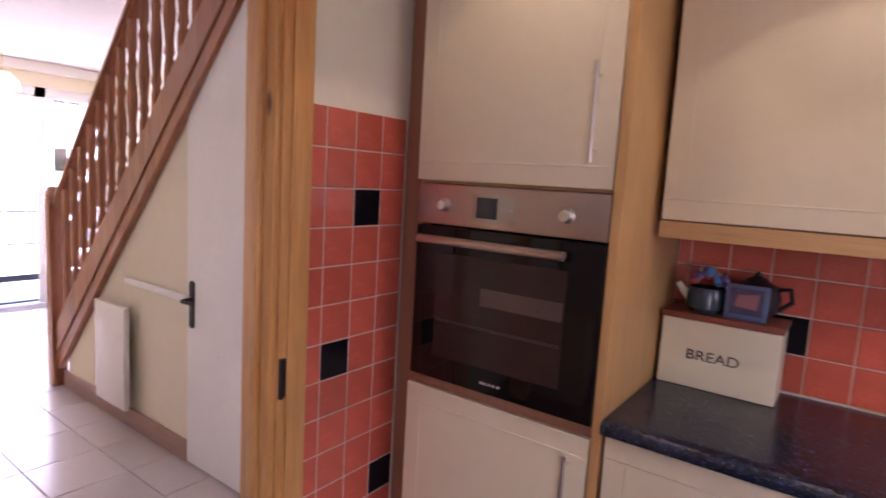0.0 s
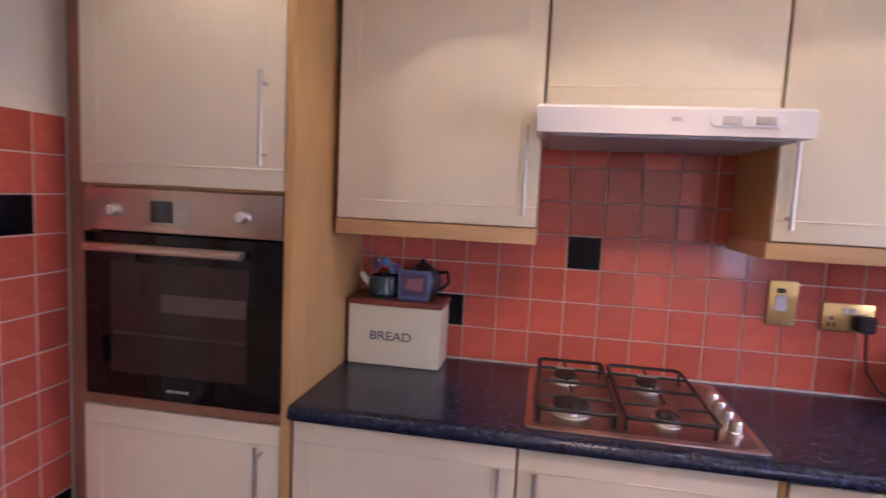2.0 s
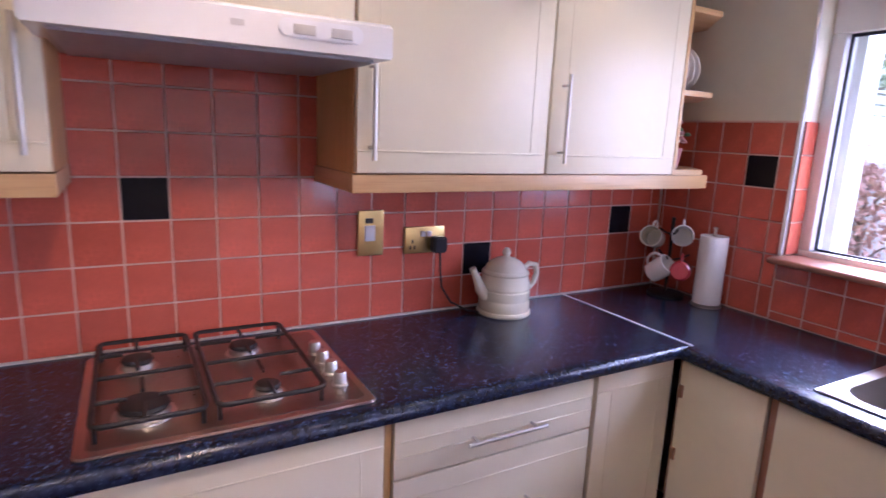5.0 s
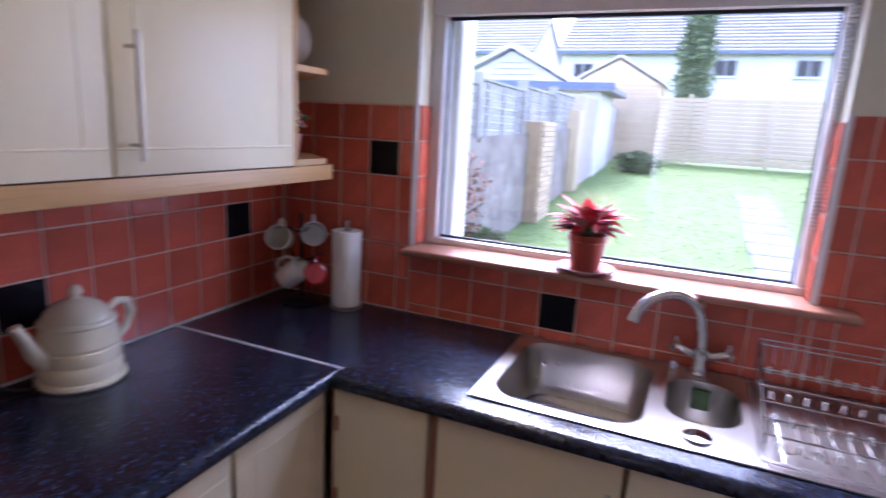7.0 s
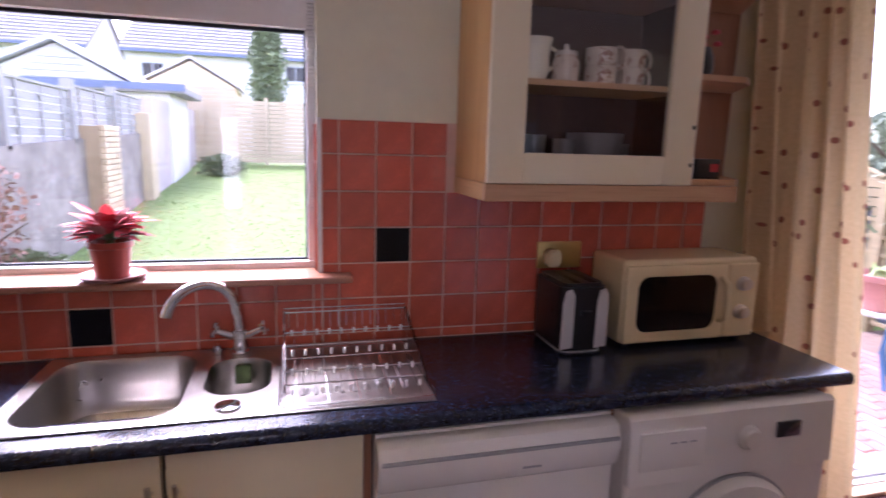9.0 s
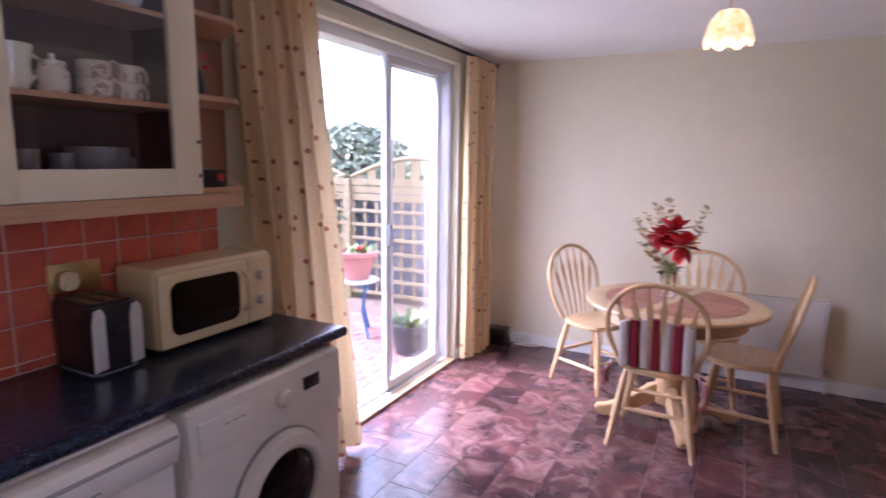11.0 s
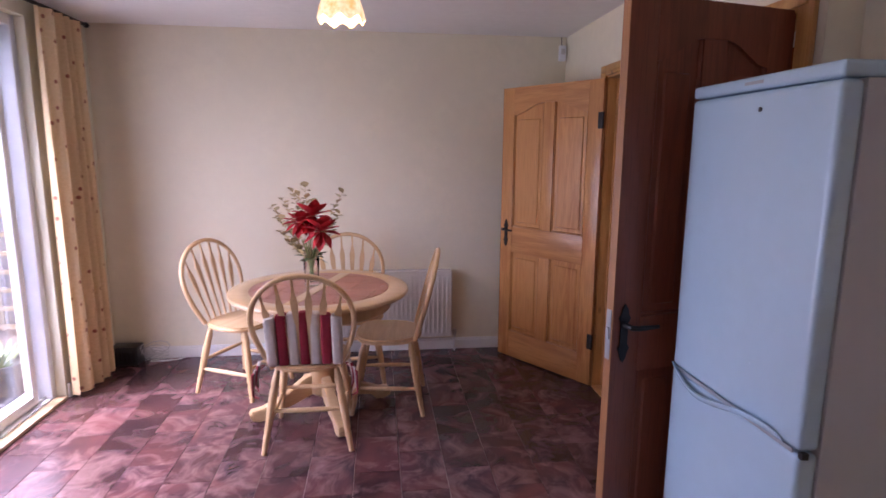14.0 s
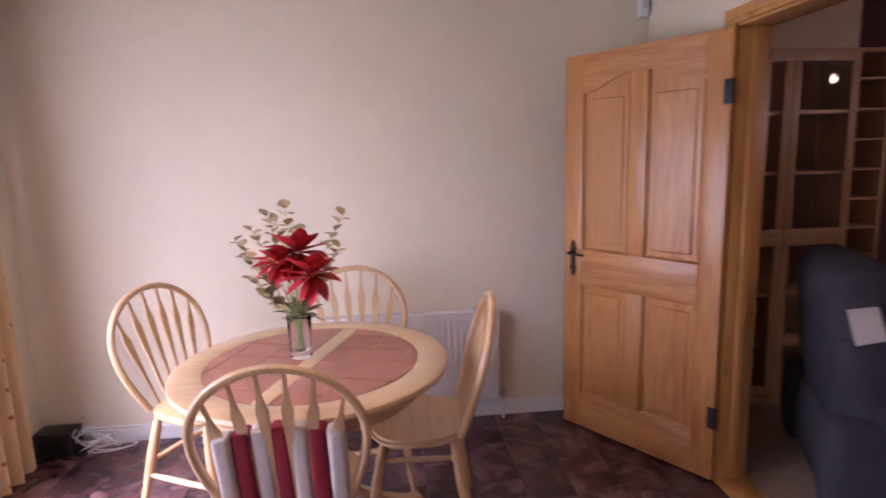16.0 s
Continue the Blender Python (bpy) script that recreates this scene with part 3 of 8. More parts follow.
def panel_door(width, height, material, name, label, group, plate_edge=0.055, mat_rail=None, th=0.036):
    """A four-panel pine door; hinge edge along local x = 0, face towards local -y, arched upper panels."""
    d = thing(name, (0, 0, 0), label, "door", group)
    st = 0.105
    mid, zl, zm, zt = width / 2, 0.20, 0.80, height - 0.115
    rm = mat_rail or material
    part("stile", boxed((0, -th / 2, 0), (st, th / 2, height), 0.003), material, d)
    part("stile", boxed((width - st, -th / 2, 0), (width, th / 2, height), 0.003), material, d)
    part("rail", boxed((st, -th / 2, 0), (width - st, th / 2, zl), 0.003), rm, d)
    part("rail", boxed((st, -th / 2, zm), (width - st, th / 2, zm + 0.19), 0.003), rm, d)
    part("stile", boxed((mid - 0.045, -th / 2, zl), (mid + 0.045, th / 2, zm), 0.003), material, d)
    part("stile", boxed((mid - 0.045, -th / 2, zm + 0.19), (mid + 0.045, th / 2, zt), 0.003), material, d)
    # top rail with a shallow arch over each panel, lowest at the outer stiles
    pts = [(st, height), (st, zt - 0.075)]
    n = 10
    for k in range(n + 1):
        s = k / n
        x = st + (mid - 0.045 - st) * s
        pts.append((x, zt - 0.075 + 0.075 * (0.5 - 0.5 * math.cos(math.pi * s)) * (1 if s < 1 else 1)))
    for k in range(n + 1):
        s = 1 - k / n
        x = width - st - (mid - 0.045 - st) * s
        pts.append((x, zt - 0.075 + 0.075 * (0.5 - 0.5 * math.cos(math.pi * s))))
    pts += [(width - st, zt - 0.075), (width - st, height)]
    clean = [p for k, p in enumerate(pts) if k == 0 or math.dist(p, pts[k - 1]) > 1e-4]
    part("rail", slab(bmesh.new(), clean, -th / 2, th / 2, "y"), rm, d)
    for x0, x1 in ((st, mid - 0.045), (mid + 0.045, width - st)):
        for z0, z1 in ((zl, zm), (zm + 0.19, zt)):
            bm = boxed((x0, -0.007, z0), (x1, 0.007, z1))
            box(bm, (x0 + 0.03, -0.013, z0 + 0.03), (x1 - 0.03, 0.013, z1 - (0.03 if z1 == zm else 0.10)), 0.012, 1)
            part("panel", bm, material, d)
            bm = bmesh.new()
            for a, b in (((x0, z0), (x0 + 0.012, z1)), ((x1 - 0.012, z0), (x1, z1)), ((x0, z0), (x1, z0 + 0.012))):
                box(bm, (a[0], -0.0165, a[1]), (b[0], 0.0165, b[1]), 0.006, 1)
            part("moulding", bm, material, d)
    # black lever handles on long pointed plates, both faces
    hx, hz = width - plate_edge, 0.94
    for s in (-1, 1):
        outline = [(hx - 0.012, hz - 0.115), (hx, hz - 0.135), (hx + 0.012, hz - 0.115), (hx + 0.018, hz - 0.085), (hx + 0.026, hz - 0.07), (hx + 0.016, hz - 0.05),
                   (hx + 0.016, hz + 0.05), (hx + 0.026, hz + 0.07), (hx + 0.018, hz + 0.085), (hx + 0.012, hz + 0.115), (hx, hz + 0.135), (hx - 0.012, hz + 0.115),
                   (hx - 0.018, hz + 0.085), (hx - 0.026, hz + 0.07), (hx - 0.016, hz + 0.05), (hx - 0.016, hz - 0.05), (hx - 0.026, hz - 0.07), (hx - 0.018, hz - 0.085)]
        outline = [(hx + (a - hx) * 0.85, hz + (b - hz) * 0.74) for a, b in outline]
        hd = part("door_handle", slab(bmesh.new(), outline, s * th / 2, s * (th / 2 + 0.006), "y"), IRON, d, "black iron lever handle on a pointed plate")
        part("lever", tube(bmesh.new(), [(hx, s * (th / 2), hz + 0.03), (hx, s * (th / 2 + 0.045), hz + 0.03), (hx - 0.02, s * (th / 2 + 0.055), hz + 0.03), (hx - 0.10, s * (th / 2 + 0.05), hz + 0.028)], [0.011, 0.009, 0.009, 0.006], 8), IRON, hd)
    part("lit_edge_strip", boxed((width, -th / 2, 0), (width + 0.0025, th / 2, height)), PINE_LIT_EDGE, d, "thin added strip for the lit honey pine edge")
    bm = boxed((width + 0.002, -0.012, hz - 0.09), (width + 0.0045, 0.012, hz + 0.08))
    box(bm, (width, -0.008, hz - 0.02), (width + 0.009, 0.008, hz + 0.02), 0.002)
    part("latch_plate", bm, GREYP, d, "worn grey latch plate")
    for z in (0.30, height - 0.25):
        for s in (-1, 1):
            bm = boxed((-0.006, s * (th / 2 + 0.004), z - 0.05), (0.03, s * th / 2, z + 0.05), 0.001)
            lathe(bm, [(0.007, z - 0.05), (0.007, z + 0.05)], (-0.006, s * (th / 2 + 0.003), 0), 10)
            part("hinge", bm, IRON, d, "black iron hinge")
    return d


PINE_D = wood("honey_pine_door", (0.66, 0.32, 0.095), (0.43, 0.15, 0.036), "z", 0.3, 24, 0.0, 0.4)
PINE_DR = wood("honey_pine_door_rail", (0.66, 0.32, 0.10), (0.40, 0.14, 0.036), "x", 0.3, 14, 0.0, 0.4)
HX, HY = -0.885, -3.02
door = panel_door(0.835, 1.975, PINE_D, "pine_door", "honey pine panelled door with arched panels, standing open", "lounge doors", mat_rail=PINE_DR)
door.matrix_basis = pose(HX, HY, 0.012, 0, 0, math.degrees(math.atan2(-3.735 - HY, -0.405 - HX)))
# honey pine like its twin; the shade on it is mixed into the colour
PINE_SHADED = wood("shaded_pine_door", (0.27, 0.07, 0.027), (0.15, 0.035, 0.014), "z", 0.5, 20, 0.0, 0.08)
door = panel_door(0.65, 2.002, PINE_SHADED, "pine_door", "pine panelled door standing open beside the fridge, shade in its colour", "lounge doors", 0.042, th=0.037)
door.matrix_basis = pose(-0.885, -1.45, 0.012, 0, 0, 12.0)

# ---- kitchen units ----
CY, BY = 1.858, 1.615  # door faces of the wall and base units on the hob side


def bar_handle(parent, a, b, out, material=None):
    """A thin bar on two posts, standing off by out."""
    a, b, out = Vector(a), Vector(b), Vector(out)
    d = (b - a).normalized()
    h = part("handle", tube(bmesh.new(), [a + out, b + out], 0.0055, 10), material or NICKEL, parent, "slim satin metal bar handle")
    for p in (a + d * 0.03, b - d * 0.03):
        part("post", tube(bmesh.new(), [p, p + out], 0.004, 8), material or NICKEL, h)
    return h


def face_door(parent, lo, hi, axis, name="door", sides=True):
    """A foil-faced door or drawer front with a bead line near its top and foot (and sides); axis is the way it faces (-y or -x)."""
    bm = boxed(lo, hi, 0.004)
    front = lo[1] if axis == "y" else lo[0]
    z0, z1 = lo[2], hi[2]
    bead = []
    for z in (z0 + 0.055, z1 - 0.055):
        if axis == "y":
            bead.append(((lo[0] + 0.004, front - 0.002, z - 0.0025), (hi[0] - 0.004, front + 0.002, z + 0.0025)))
        else:
            bead.append(((front - 0.002, lo[1] + 0.004, z - 0.0025), (front + 0.002, hi[1] - 0.004, z + 0.0025)))
    if sides:
        for e in (0.055,):
            if axis == "y":
                bead += [((lo[0] + e, front - 0.0012, z0 + 0.06), (lo[0] + e + 0.003, front + 0.002, z1 - 0.06)), ((hi[0] - e - 0.003, front - 0.0012, z0 + 0.06), (hi[0] - e, front + 0.002, z1 - 0.06))]
    d = part(name, bm, DOOR_CREAM, parent)
    for a, b in bead:
        part("bead", boxed(a, b, 0.0015, 1), DOOR_CREAM, d)
    return d


def carcass(parent, lo, hi, t=0.018, open_side="-y", material=None):
    """The hollow box of a cabinet, open towards one side."""
    x0, y0, z0 = lo
    x1, y1, z1 = hi
    panels = [((x0, y0, z0), (x1, y1, z0 + t)), ((x0, y0, z1 - t), (x1, y1, z1))]
    if open_side == "-y":
        panels += [((x0, y0, z0 + t), (x0 + t, y1, z1 - t)), ((x1 - t, y0, z0 + t), (x1, y1, z1 - t)), ((x0 + t, y1 - 0.008, z0 + t), (x1 - t, y1, z1 - t))]
    else:
        panels += [((x0, y0, z0 + t), (x1, y0 + t, z1 - t)), ((x0, y1 - t, z0 + t), (x1, y1, z1 - t)), ((x1 - 0.008, y0 + t, z0 + t), (x1, y1 - t, z1 - t))]
    for lo, hi in panels:
        body = part("carcass_panel", boxed(lo, hi), material or CARCASS, parent)
    return body


# oven tower
tower = thing("oven_housing", (-0.58, 1.9, 0), "tall ivory cabinet with beech sides that houses the oven", "cabinet")
bm = bmesh.new()
box(bm, (-0.90, 1.635, 0.10), (-0.885, 2.185, 2.2))
box(bm, (-0.885, 1.64, 0.835), (-0.29, 2.185, 0.866))
box(bm, (-0.885, 1.64, 1.463), (-0.29, 2.185, 1.48))
box(bm, (-0.885, 2.175, 0.10), (-0.29, 2.185, 2.2))
part("body", bm, CARCASS, tower)
part("side_panel", boxed((-0.288, 1.612, 0.0), (-0.262, 2.187, 2.25), 0.002), CARCASS, tower, "beech-effect side panel")
d1 = face_door(tower, (-0.90, 1.616, 1.472), (-0.292, 1.637, 2.2), "y", "upper_door")
bar_handle(d1, (-0.345, 1.616, 1.535), (-0.345, 1.616, 1.775), (0, -0.032, 0))
d2 = face_door(tower, (-0.90, 1.616, 0.11), (-0.292, 1.637, 0.835), "y", "lower_door")
bar_handle(d2, (-0.345, 1.616, 0.48), (-0.345, 1.616, 0.785), (0, -0.032, 0))
part("rail", boxed((-0.90, 1.622, 0.838), (-0.292, 1.64, 0.866), 0.002), FILLER, tower, "brown rail under the oven")
part("plinth", boxed((-0.90, 1.68, 0), (-0.29, 1.70, 0.10)), FILLER, tower)
solid("filler_strip", boxed((XK + 0.012, 1.70, 0), (-0.905, 1.72, 2.25), 0.002), FILLER, "brown wooden filler strip beside the oven cabinet", "filler strip")

oven = thing("oven", (-0.587, 1.9, 0.87), "built-in electric oven, black glass door and steel panel", "oven")
OX0, OX1, OF = -0.884, -0.291, 1.612
part("body", boxed((OX0 + 0.02, 1.65, 0.868), (OX1 - 0.02, 2.15, 1.46)), BLACK, oven)
cp = part("control_panel", boxed((OX0, OF - 0.004, 1.343), (OX1, 1.648, 1.461), 0.004), STEEL_WARM, oven, "brushed steel control panel")
for kx in (-0.785, -0.400):
    kb = lathe(bmesh.new(), [(0.021, 0), (0.021, -0.004), (0.017, -0.006), (0.0155, -0.022), (0.013, -0.025), (0.0, -0.025)], (kx, OF - 0.004, 1.40), 24, "y")
    box(kb, (kx - 0.002, OF - 0.031, 1.39), (kx + 0.002, OF - 0.028, 1.414))
    part("knob", kb, NICKEL, cp, "round satin metal knob")
part("display", boxed((-0.69, OF - 0.008, 1.363), (-0.545, OF - 0.003, 1.438), 0.002), STEEL, cp, "polished display surround")
part("display", boxed((-0.672, OF - 0.0105, 1.372), (-0.605, OF - 0.007, 1.43), 0.001), LED, cp, "dark clock display")
for k in range(3):
    part("button", boxed((-0.595 + k * 0.014, OF - 0.011, 1.395), (-0.587 + k * 0.014, OF - 0.007, 1.404), 0.001), BUTTON, cp)
dr = part("oven_door", boxed((OX0, OF - 0.006, 0.872), (OX1, 1.648, 1.337), 0.004), BLACK_GLASS, oven, "black glass oven door")
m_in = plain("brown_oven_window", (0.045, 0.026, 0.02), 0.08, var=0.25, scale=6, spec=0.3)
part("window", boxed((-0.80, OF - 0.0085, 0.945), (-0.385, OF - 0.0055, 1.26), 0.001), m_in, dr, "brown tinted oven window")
# two thin rack lines, and a dull brown patch at the window's right
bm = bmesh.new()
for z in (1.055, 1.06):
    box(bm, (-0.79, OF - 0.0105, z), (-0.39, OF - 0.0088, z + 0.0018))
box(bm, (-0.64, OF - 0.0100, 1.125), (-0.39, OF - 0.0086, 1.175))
part("rack_and_patch", bm, plain("dull_brown", (0.10, 0.065, 0.05), 0.3), dr)
hb = tube(bmesh.new(), [(-0.85, OF - 0.04, 1.30), (-0.385, OF - 0.04, 1.30)], 0.014, 12, 0.75)
hd = part("handle", hb, STEEL_WARM, dr, "wide steel bar handle")
for kx in (-0.83, -0.405):
    part("post", boxed((kx - 0.01, OF - 0.036, 1.291), (kx + 0.01, OF - 0.005, 1.309), 0.003), STEEL_WARM, hd)
bm = bmesh.new()
for k, w in enumerate((0.012, 0.008, 0.008, 0.007, 0.009)):
    box(bm, (-0.625 + k * 0.014, OF - 0.008, 0.899), (-0.625 + k * 0.014 + w, OF - 0.0058, 0.906))
part("maker_mark", bm, BUTTON, dr, "pale illegible maker's mark")

# base units on the hob side


def base_unit(name, x0, x1, label, drawers=False, plain_panel=False, handle_x=None):
    u = thing(name, ((x0 + x1) / 2, 1.9, 0), label, "cabinet", "base units")
    carcass(u, (x0, 1.637, 0.12), (x1, 2.18, 0.862))
    part("plinth", boxed((x0, 1.68, 0), (x1, 1.695, 0.118)), FILLER, u)
    if plain_panel:
        face_door(u, (x0 + 0.012, BY, 0.13), (x1 - 0.004, 1.636, 0.858), "y", "door")
    elif drawers:
        for z0, z1 in ((0.705, 0.855), (0.425, 0.70), (0.13, 0.42)):
            f = face_door(u, (x0 + 0.003, BY, z0), (x1 - 0.003, 1.636, z1), "y", "drawer", False)
            zc = (z0 + z1) / 2 - 0.012
            bar_handle(f, ((x0 + x1) / 2 - 0.12, BY, zc), ((x0 + x1) / 2 + 0.12, BY, zc), (0, -0.032, 0))
    else:
        f = face_door(u, (x0 + 0.002, BY, 0.13), (x1 - 0.002, 1.636, 0.858), "y", "door")
        bar_handle(f, (handle_x, BY, 0.52), (handle_x, BY, 0.815), (0, -0.032, 0))
    return u


base_unit("base_cabinet", -0.255, 0.349, "ivory base cabinet under the worktop", handle_x=0.305)
base_unit("base_cabinet", 0.351, 0.958, "ivory base cabinet below the gas hob", handle_x=0.395)
base_unit("drawer_unit", 0.978, 1.595, "ivory drawer unit with satin bar handles", True)
base_unit("corner_cabinet", 1.597, 1.925, "plain ivory corner cabinet", False, True)
part("trim_strip", boxed((0.96, 1.622, 0.12), (0.976, 1.66, 0.86)), CARCASS, bpy.data.objects["drawer_unit"], "beech end strip")

# worktops
hw_ = thing("worktop", (0.85, 1.9, 0.867), "speckled blue-black laminate worktop holding the hob", "worktop", "worktops")
prof = [(1.585 + 0.012 - 0.012 * math.cos(a), 0.879 - 0.012 * math.sin(a)) for a in (math.pi / 2, math.pi / 4, 0)] + [(1.585, 0.888)] + [(1.585 + 0.017 - 0.017 * math.cos(a), 0.888 + 0.017 * math.sin(a)) for a in (math.pi / 6, math.pi / 3, math.pi / 2)] + [(1.63, 0.905), (1.63, 0.867)]
part("front_edge", slab(bmesh.new(), prof, -0.258, 1.952, "x"), WORKTOP, hw_, "rolled worktop front edge")
part("board", boxed((-0.258, 1.63, 0.867), (1.952, 2.188, 0.905)), WORKTOP, hw_)
bm = bmesh.new()
FX = 1.905
cut0, cut1 = 0.262, 1.215
prof = [(FX + 0.012 - 0.012 * math.cos(a), 0.879 - 0.012 * math.sin(a)) for a in (math.pi / 2, math.pi / 4, 0)] + [(FX, 0.888)] + [(FX + 0.017 - 0.017 * math.cos(a), 0.888 + 0.017 * math.sin(a)) for a in (math.pi / 6, math.pi / 3, math.pi / 2)] + [(2.03, 0.905), (2.03, 0.867)]
slab(bm, prof, -1.045, 1.585, "y")
wt = thing("worktop", (2.2, 0.5, 0.867), "speckled blue-black laminate worktop round the sink", "worktop", "worktops")
part("front_strip", bm, WORKTOP, wt)
part("board", boxed((2.03, -1.045, 0.867), (2.454, cut0, 0.905)), WORKTOP, wt)
part("board", slab(bmesh.new(), [(2.03, cut1), (2.454, cut1), (2.454, 2.188), (1.958, 2.188), (1.958, 1.585), (2.03, 1.585)], 0.867, 0.905), WORKTOP, wt)
part("back_strip", boxed((2.43, cut0, 0.867), (2.454, cut1, 0.905)), WORKTOP, wt)
bm = slab(bmesh.new(), [(1.950, 2.188), (1.9585, 2.188), (1.9585, 1.583), (1.950, 1.583)], 0.866, 0.9075, "z")
structure("trim", bm, ALU, "thin metal strip over the worktop joint")
bm = boxed((-0.258, 2.176, 0.905), (2.44, 2.1895, 0.911), 0.002)
structure("trim", bm, plain("white_sealant", (0.7, 0.66, 0.6), 0.5), "white sealant line behind the worktop")

# units below the sink
for y0, y1, nm, lab, hy in ((1.325, 1.60, "corner_cabinet", "narrow ivory corner cabinet beside the sink", None), (0.865, 1.302, "sink_cabinet", "ivory cabinet under the sink", 0.89), (0.42, 0.861, "sink_cabinet", "ivory cabinet under the sink", 0.836)):
    u = thing(nm, (2.2, (y0 + y1) / 2, 0), lab, "cabinet", "sink units")
    bm = bmesh.new()
    box(bm, (1.957, y0, 0.12), (2.44, y0 + 0.016, 0.70))
    box(bm, (1.957, y1 - 0.016, 0.12), (2.44, y1, 0.70))
    box(bm, (1.957, y0 + 0.016, 0.12), (2.44, y1 - 0.016, 0.138))
    box(bm, (1.957, y0 + 0.016, 0.82), (1.975, y1 - 0.016, 0.862))
    part("body", bm, CARCASS, u)
    f = part("door", boxed((1.935, y0 + 0.003, 0.13), (1.956, y1 - 0.003, 0.856), 0.003), DOOR_CREAM, u)
    if hy:
        bar_handle(f, (1.935, hy, 0.52), (1.935, hy, 0.80), (-0.032, 0, 0))
    else:
        for z in (0.55, 0.76):
            part("hinge", boxed((1.928, y1 - 0.02, z - 0.02), (1.936, y1 - 0.004, z + 0.02), 0.002), FILLER, f)
    part("plinth", boxed((2.0, y0, 0), (2.015, y1, 0.118)), FILLER, u)
for y0, y1 in ((1.302, 1.325), (0.40, 0.42), (1.602, 1.612), (-0.262, -0.248)):
    solid("filler_strip", boxed((1.948, y0 + 0.001, 0.0), (1.97, y1 - 0.001, 0.862)), FILLER, "brown strip between two kitchen units", "filler strip", "filler strips")
solid("end_panel", boxed((1.98, -1.03, 0), (2.45, -1.012, 0.866), 0.002), FILLER, "brown end panel under the worktop", "panel")

# hob
hob = thing("gas_hob", (0.65, 1.88, 0.905), "four-burner stainless steel gas hob with black grates", "hob")
HX0, HX1, HY0, HY1 = 0.362, 0.946, 1.632, 2.140
bm = slab(bmesh.new(), rounded(HX0, HY0, HX1, HY1, 0.018), 0.9055, 0.912, "z", 0.003)
part("hob_plate", bm, STEEL_WARM, hob, "brushed steel hob plate")
# inset plate whose brown tint stands for the reflected wall tiles
part("hob_plate", slab(bmesh.new(), rounded(HX0 + 0.02, HY0 + 0.02, HX1 - 0.02, HY1 - 0.02, 0.02), 0.9121, 0.9135, "z", 0.001), plain("tile_tinted_steel", (0.32, 0.28, 0.25), 0.3, 1.0, var=0.1, scale=6), hob, "steel centre with the tiles' brown reflection in its colour")
for bx, by, r in ((0.482, 1.765, 0.048), (0.475, 2.02, 0.034), (0.728, 1.755, 0.028), (0.722, 2.02, 0.034)):
    b = part("burner", lathe(bmesh.new(), [(r + 0.013, 0.9135), (r + 0.012, 0.917), (r + 0.004, 0.919), (r + 0.002, 0.93), (r - 0.004, 0.932)], (bx, by, 0), 32), NICKEL, hob, "chrome burner ring")
    part("burner_cap", lathe(bmesh.new(), [(r, 0.932), (r + 0.002, 0.936), (r - 0.002, 0.942), (r - 0.012, 0.944), (0.0, 0.944)], (bx, by, 0), 32), CAST, b, "matt black burner cap")
for gx0, gx1, bcs in ((0.392, 0.592, (0.482, 0.475)), (0.612, 0.835, (0.728, 0.722))):
    gz = 0.953
    loop = rounded(gx0, 1.66, gx1, 2.115, 0.02, 4)
    g = part("grate", tube(bmesh.new(), [(x, y, gz) for x, y in loop + loop[:1]], 0.0055, 8), CAST, hob, "black cast-iron pan support")
    for by, bc in ((1.765, bcs[0]), (2.02, bcs[1])):
        part("bar", tube(bmesh.new(), [(gx0, by, gz), (bc - 0.03, by, gz)], 0.0045, 6), CAST, g)
        part("bar", tube(bmesh.new(), [(bc + 0.03, by, gz), (gx1, by, gz)], 0.0045, 6), CAST, g)
        part("bar", tube(bmesh.new(), [(bc, by - 0.105, gz), (bc, by - 0.03, gz)], 0.0045, 6), CAST, g)
        part("bar", tube(bmesh.new(), [(bc, by + 0.03, gz), (bc, by + 0.095, gz)], 0.0045, 6), CAST, g)
    part("bar", tube(bmesh.new(), [(gx0, 1.89, gz), (gx1, 1.89, gz)], 0.005, 6), CAST, g)
    for fx, fy in ((gx0 + 0.005, 1.68), (gx1 - 0.005, 1.68), (gx0 + 0.005, 2.095), (gx1 - 0.005, 2.095)):
        part("foot", tube(bmesh.new(), [(fx, fy, 0.9135), (fx, fy, gz)], 0.005, 6), CAST, g)
for ky in (1.72, 1.79, 1.86, 1.93):
    part("knob", lathe(bmesh.new(), [(0.02, 0.9135), (0.02, 0.917), (0.0165, 0.92), (0.0155, 0.943), (0.013, 0.947), (0.0, 0.947)], (0.893, ky + 0.02, 0), 24), NICKEL, hob, "satin metal burner knob")

# cooker hood
hood = thing("cooker_hood", (0.645, 1.9, 1.65), "slim white cooker hood under the short wall cabinet", "hood")
part("body", boxed((0.362, 1.857, 1.652), (0.964, 2.185, 1.732)), ENAMEL, hood)
prof = [(1.643, 1.648), (1.643, 1.708), (1.652, 1.715), (1.856, 1.737), (1.856, 1.648)]
part("visor", slab(bmesh.new(), prof, 0.346, 0.968, "x", 0.004), ENAMEL, hood, "white pull-out visor with a sloping top")
part("grille", boxed((0.38, 1.68, 1.643), (0.94, 2.12, 1.649)), GREYP, hood, "grey filter grille")
sw = part("switch_panel", slab(bmesh.new(), rounded(0.738, 1.668, 0.902, 1.702, 0.016), 1.638, 1.644, "y", 0.002), UPVC, hood, "oval white switch panel")
for k in range(2):
    part("switch", boxed((0.765 + k * 0.072, 1.634, 1.675), (0.806 + k * 0.072, 1.639, 1.693), 0.002), BUTTON, sw)
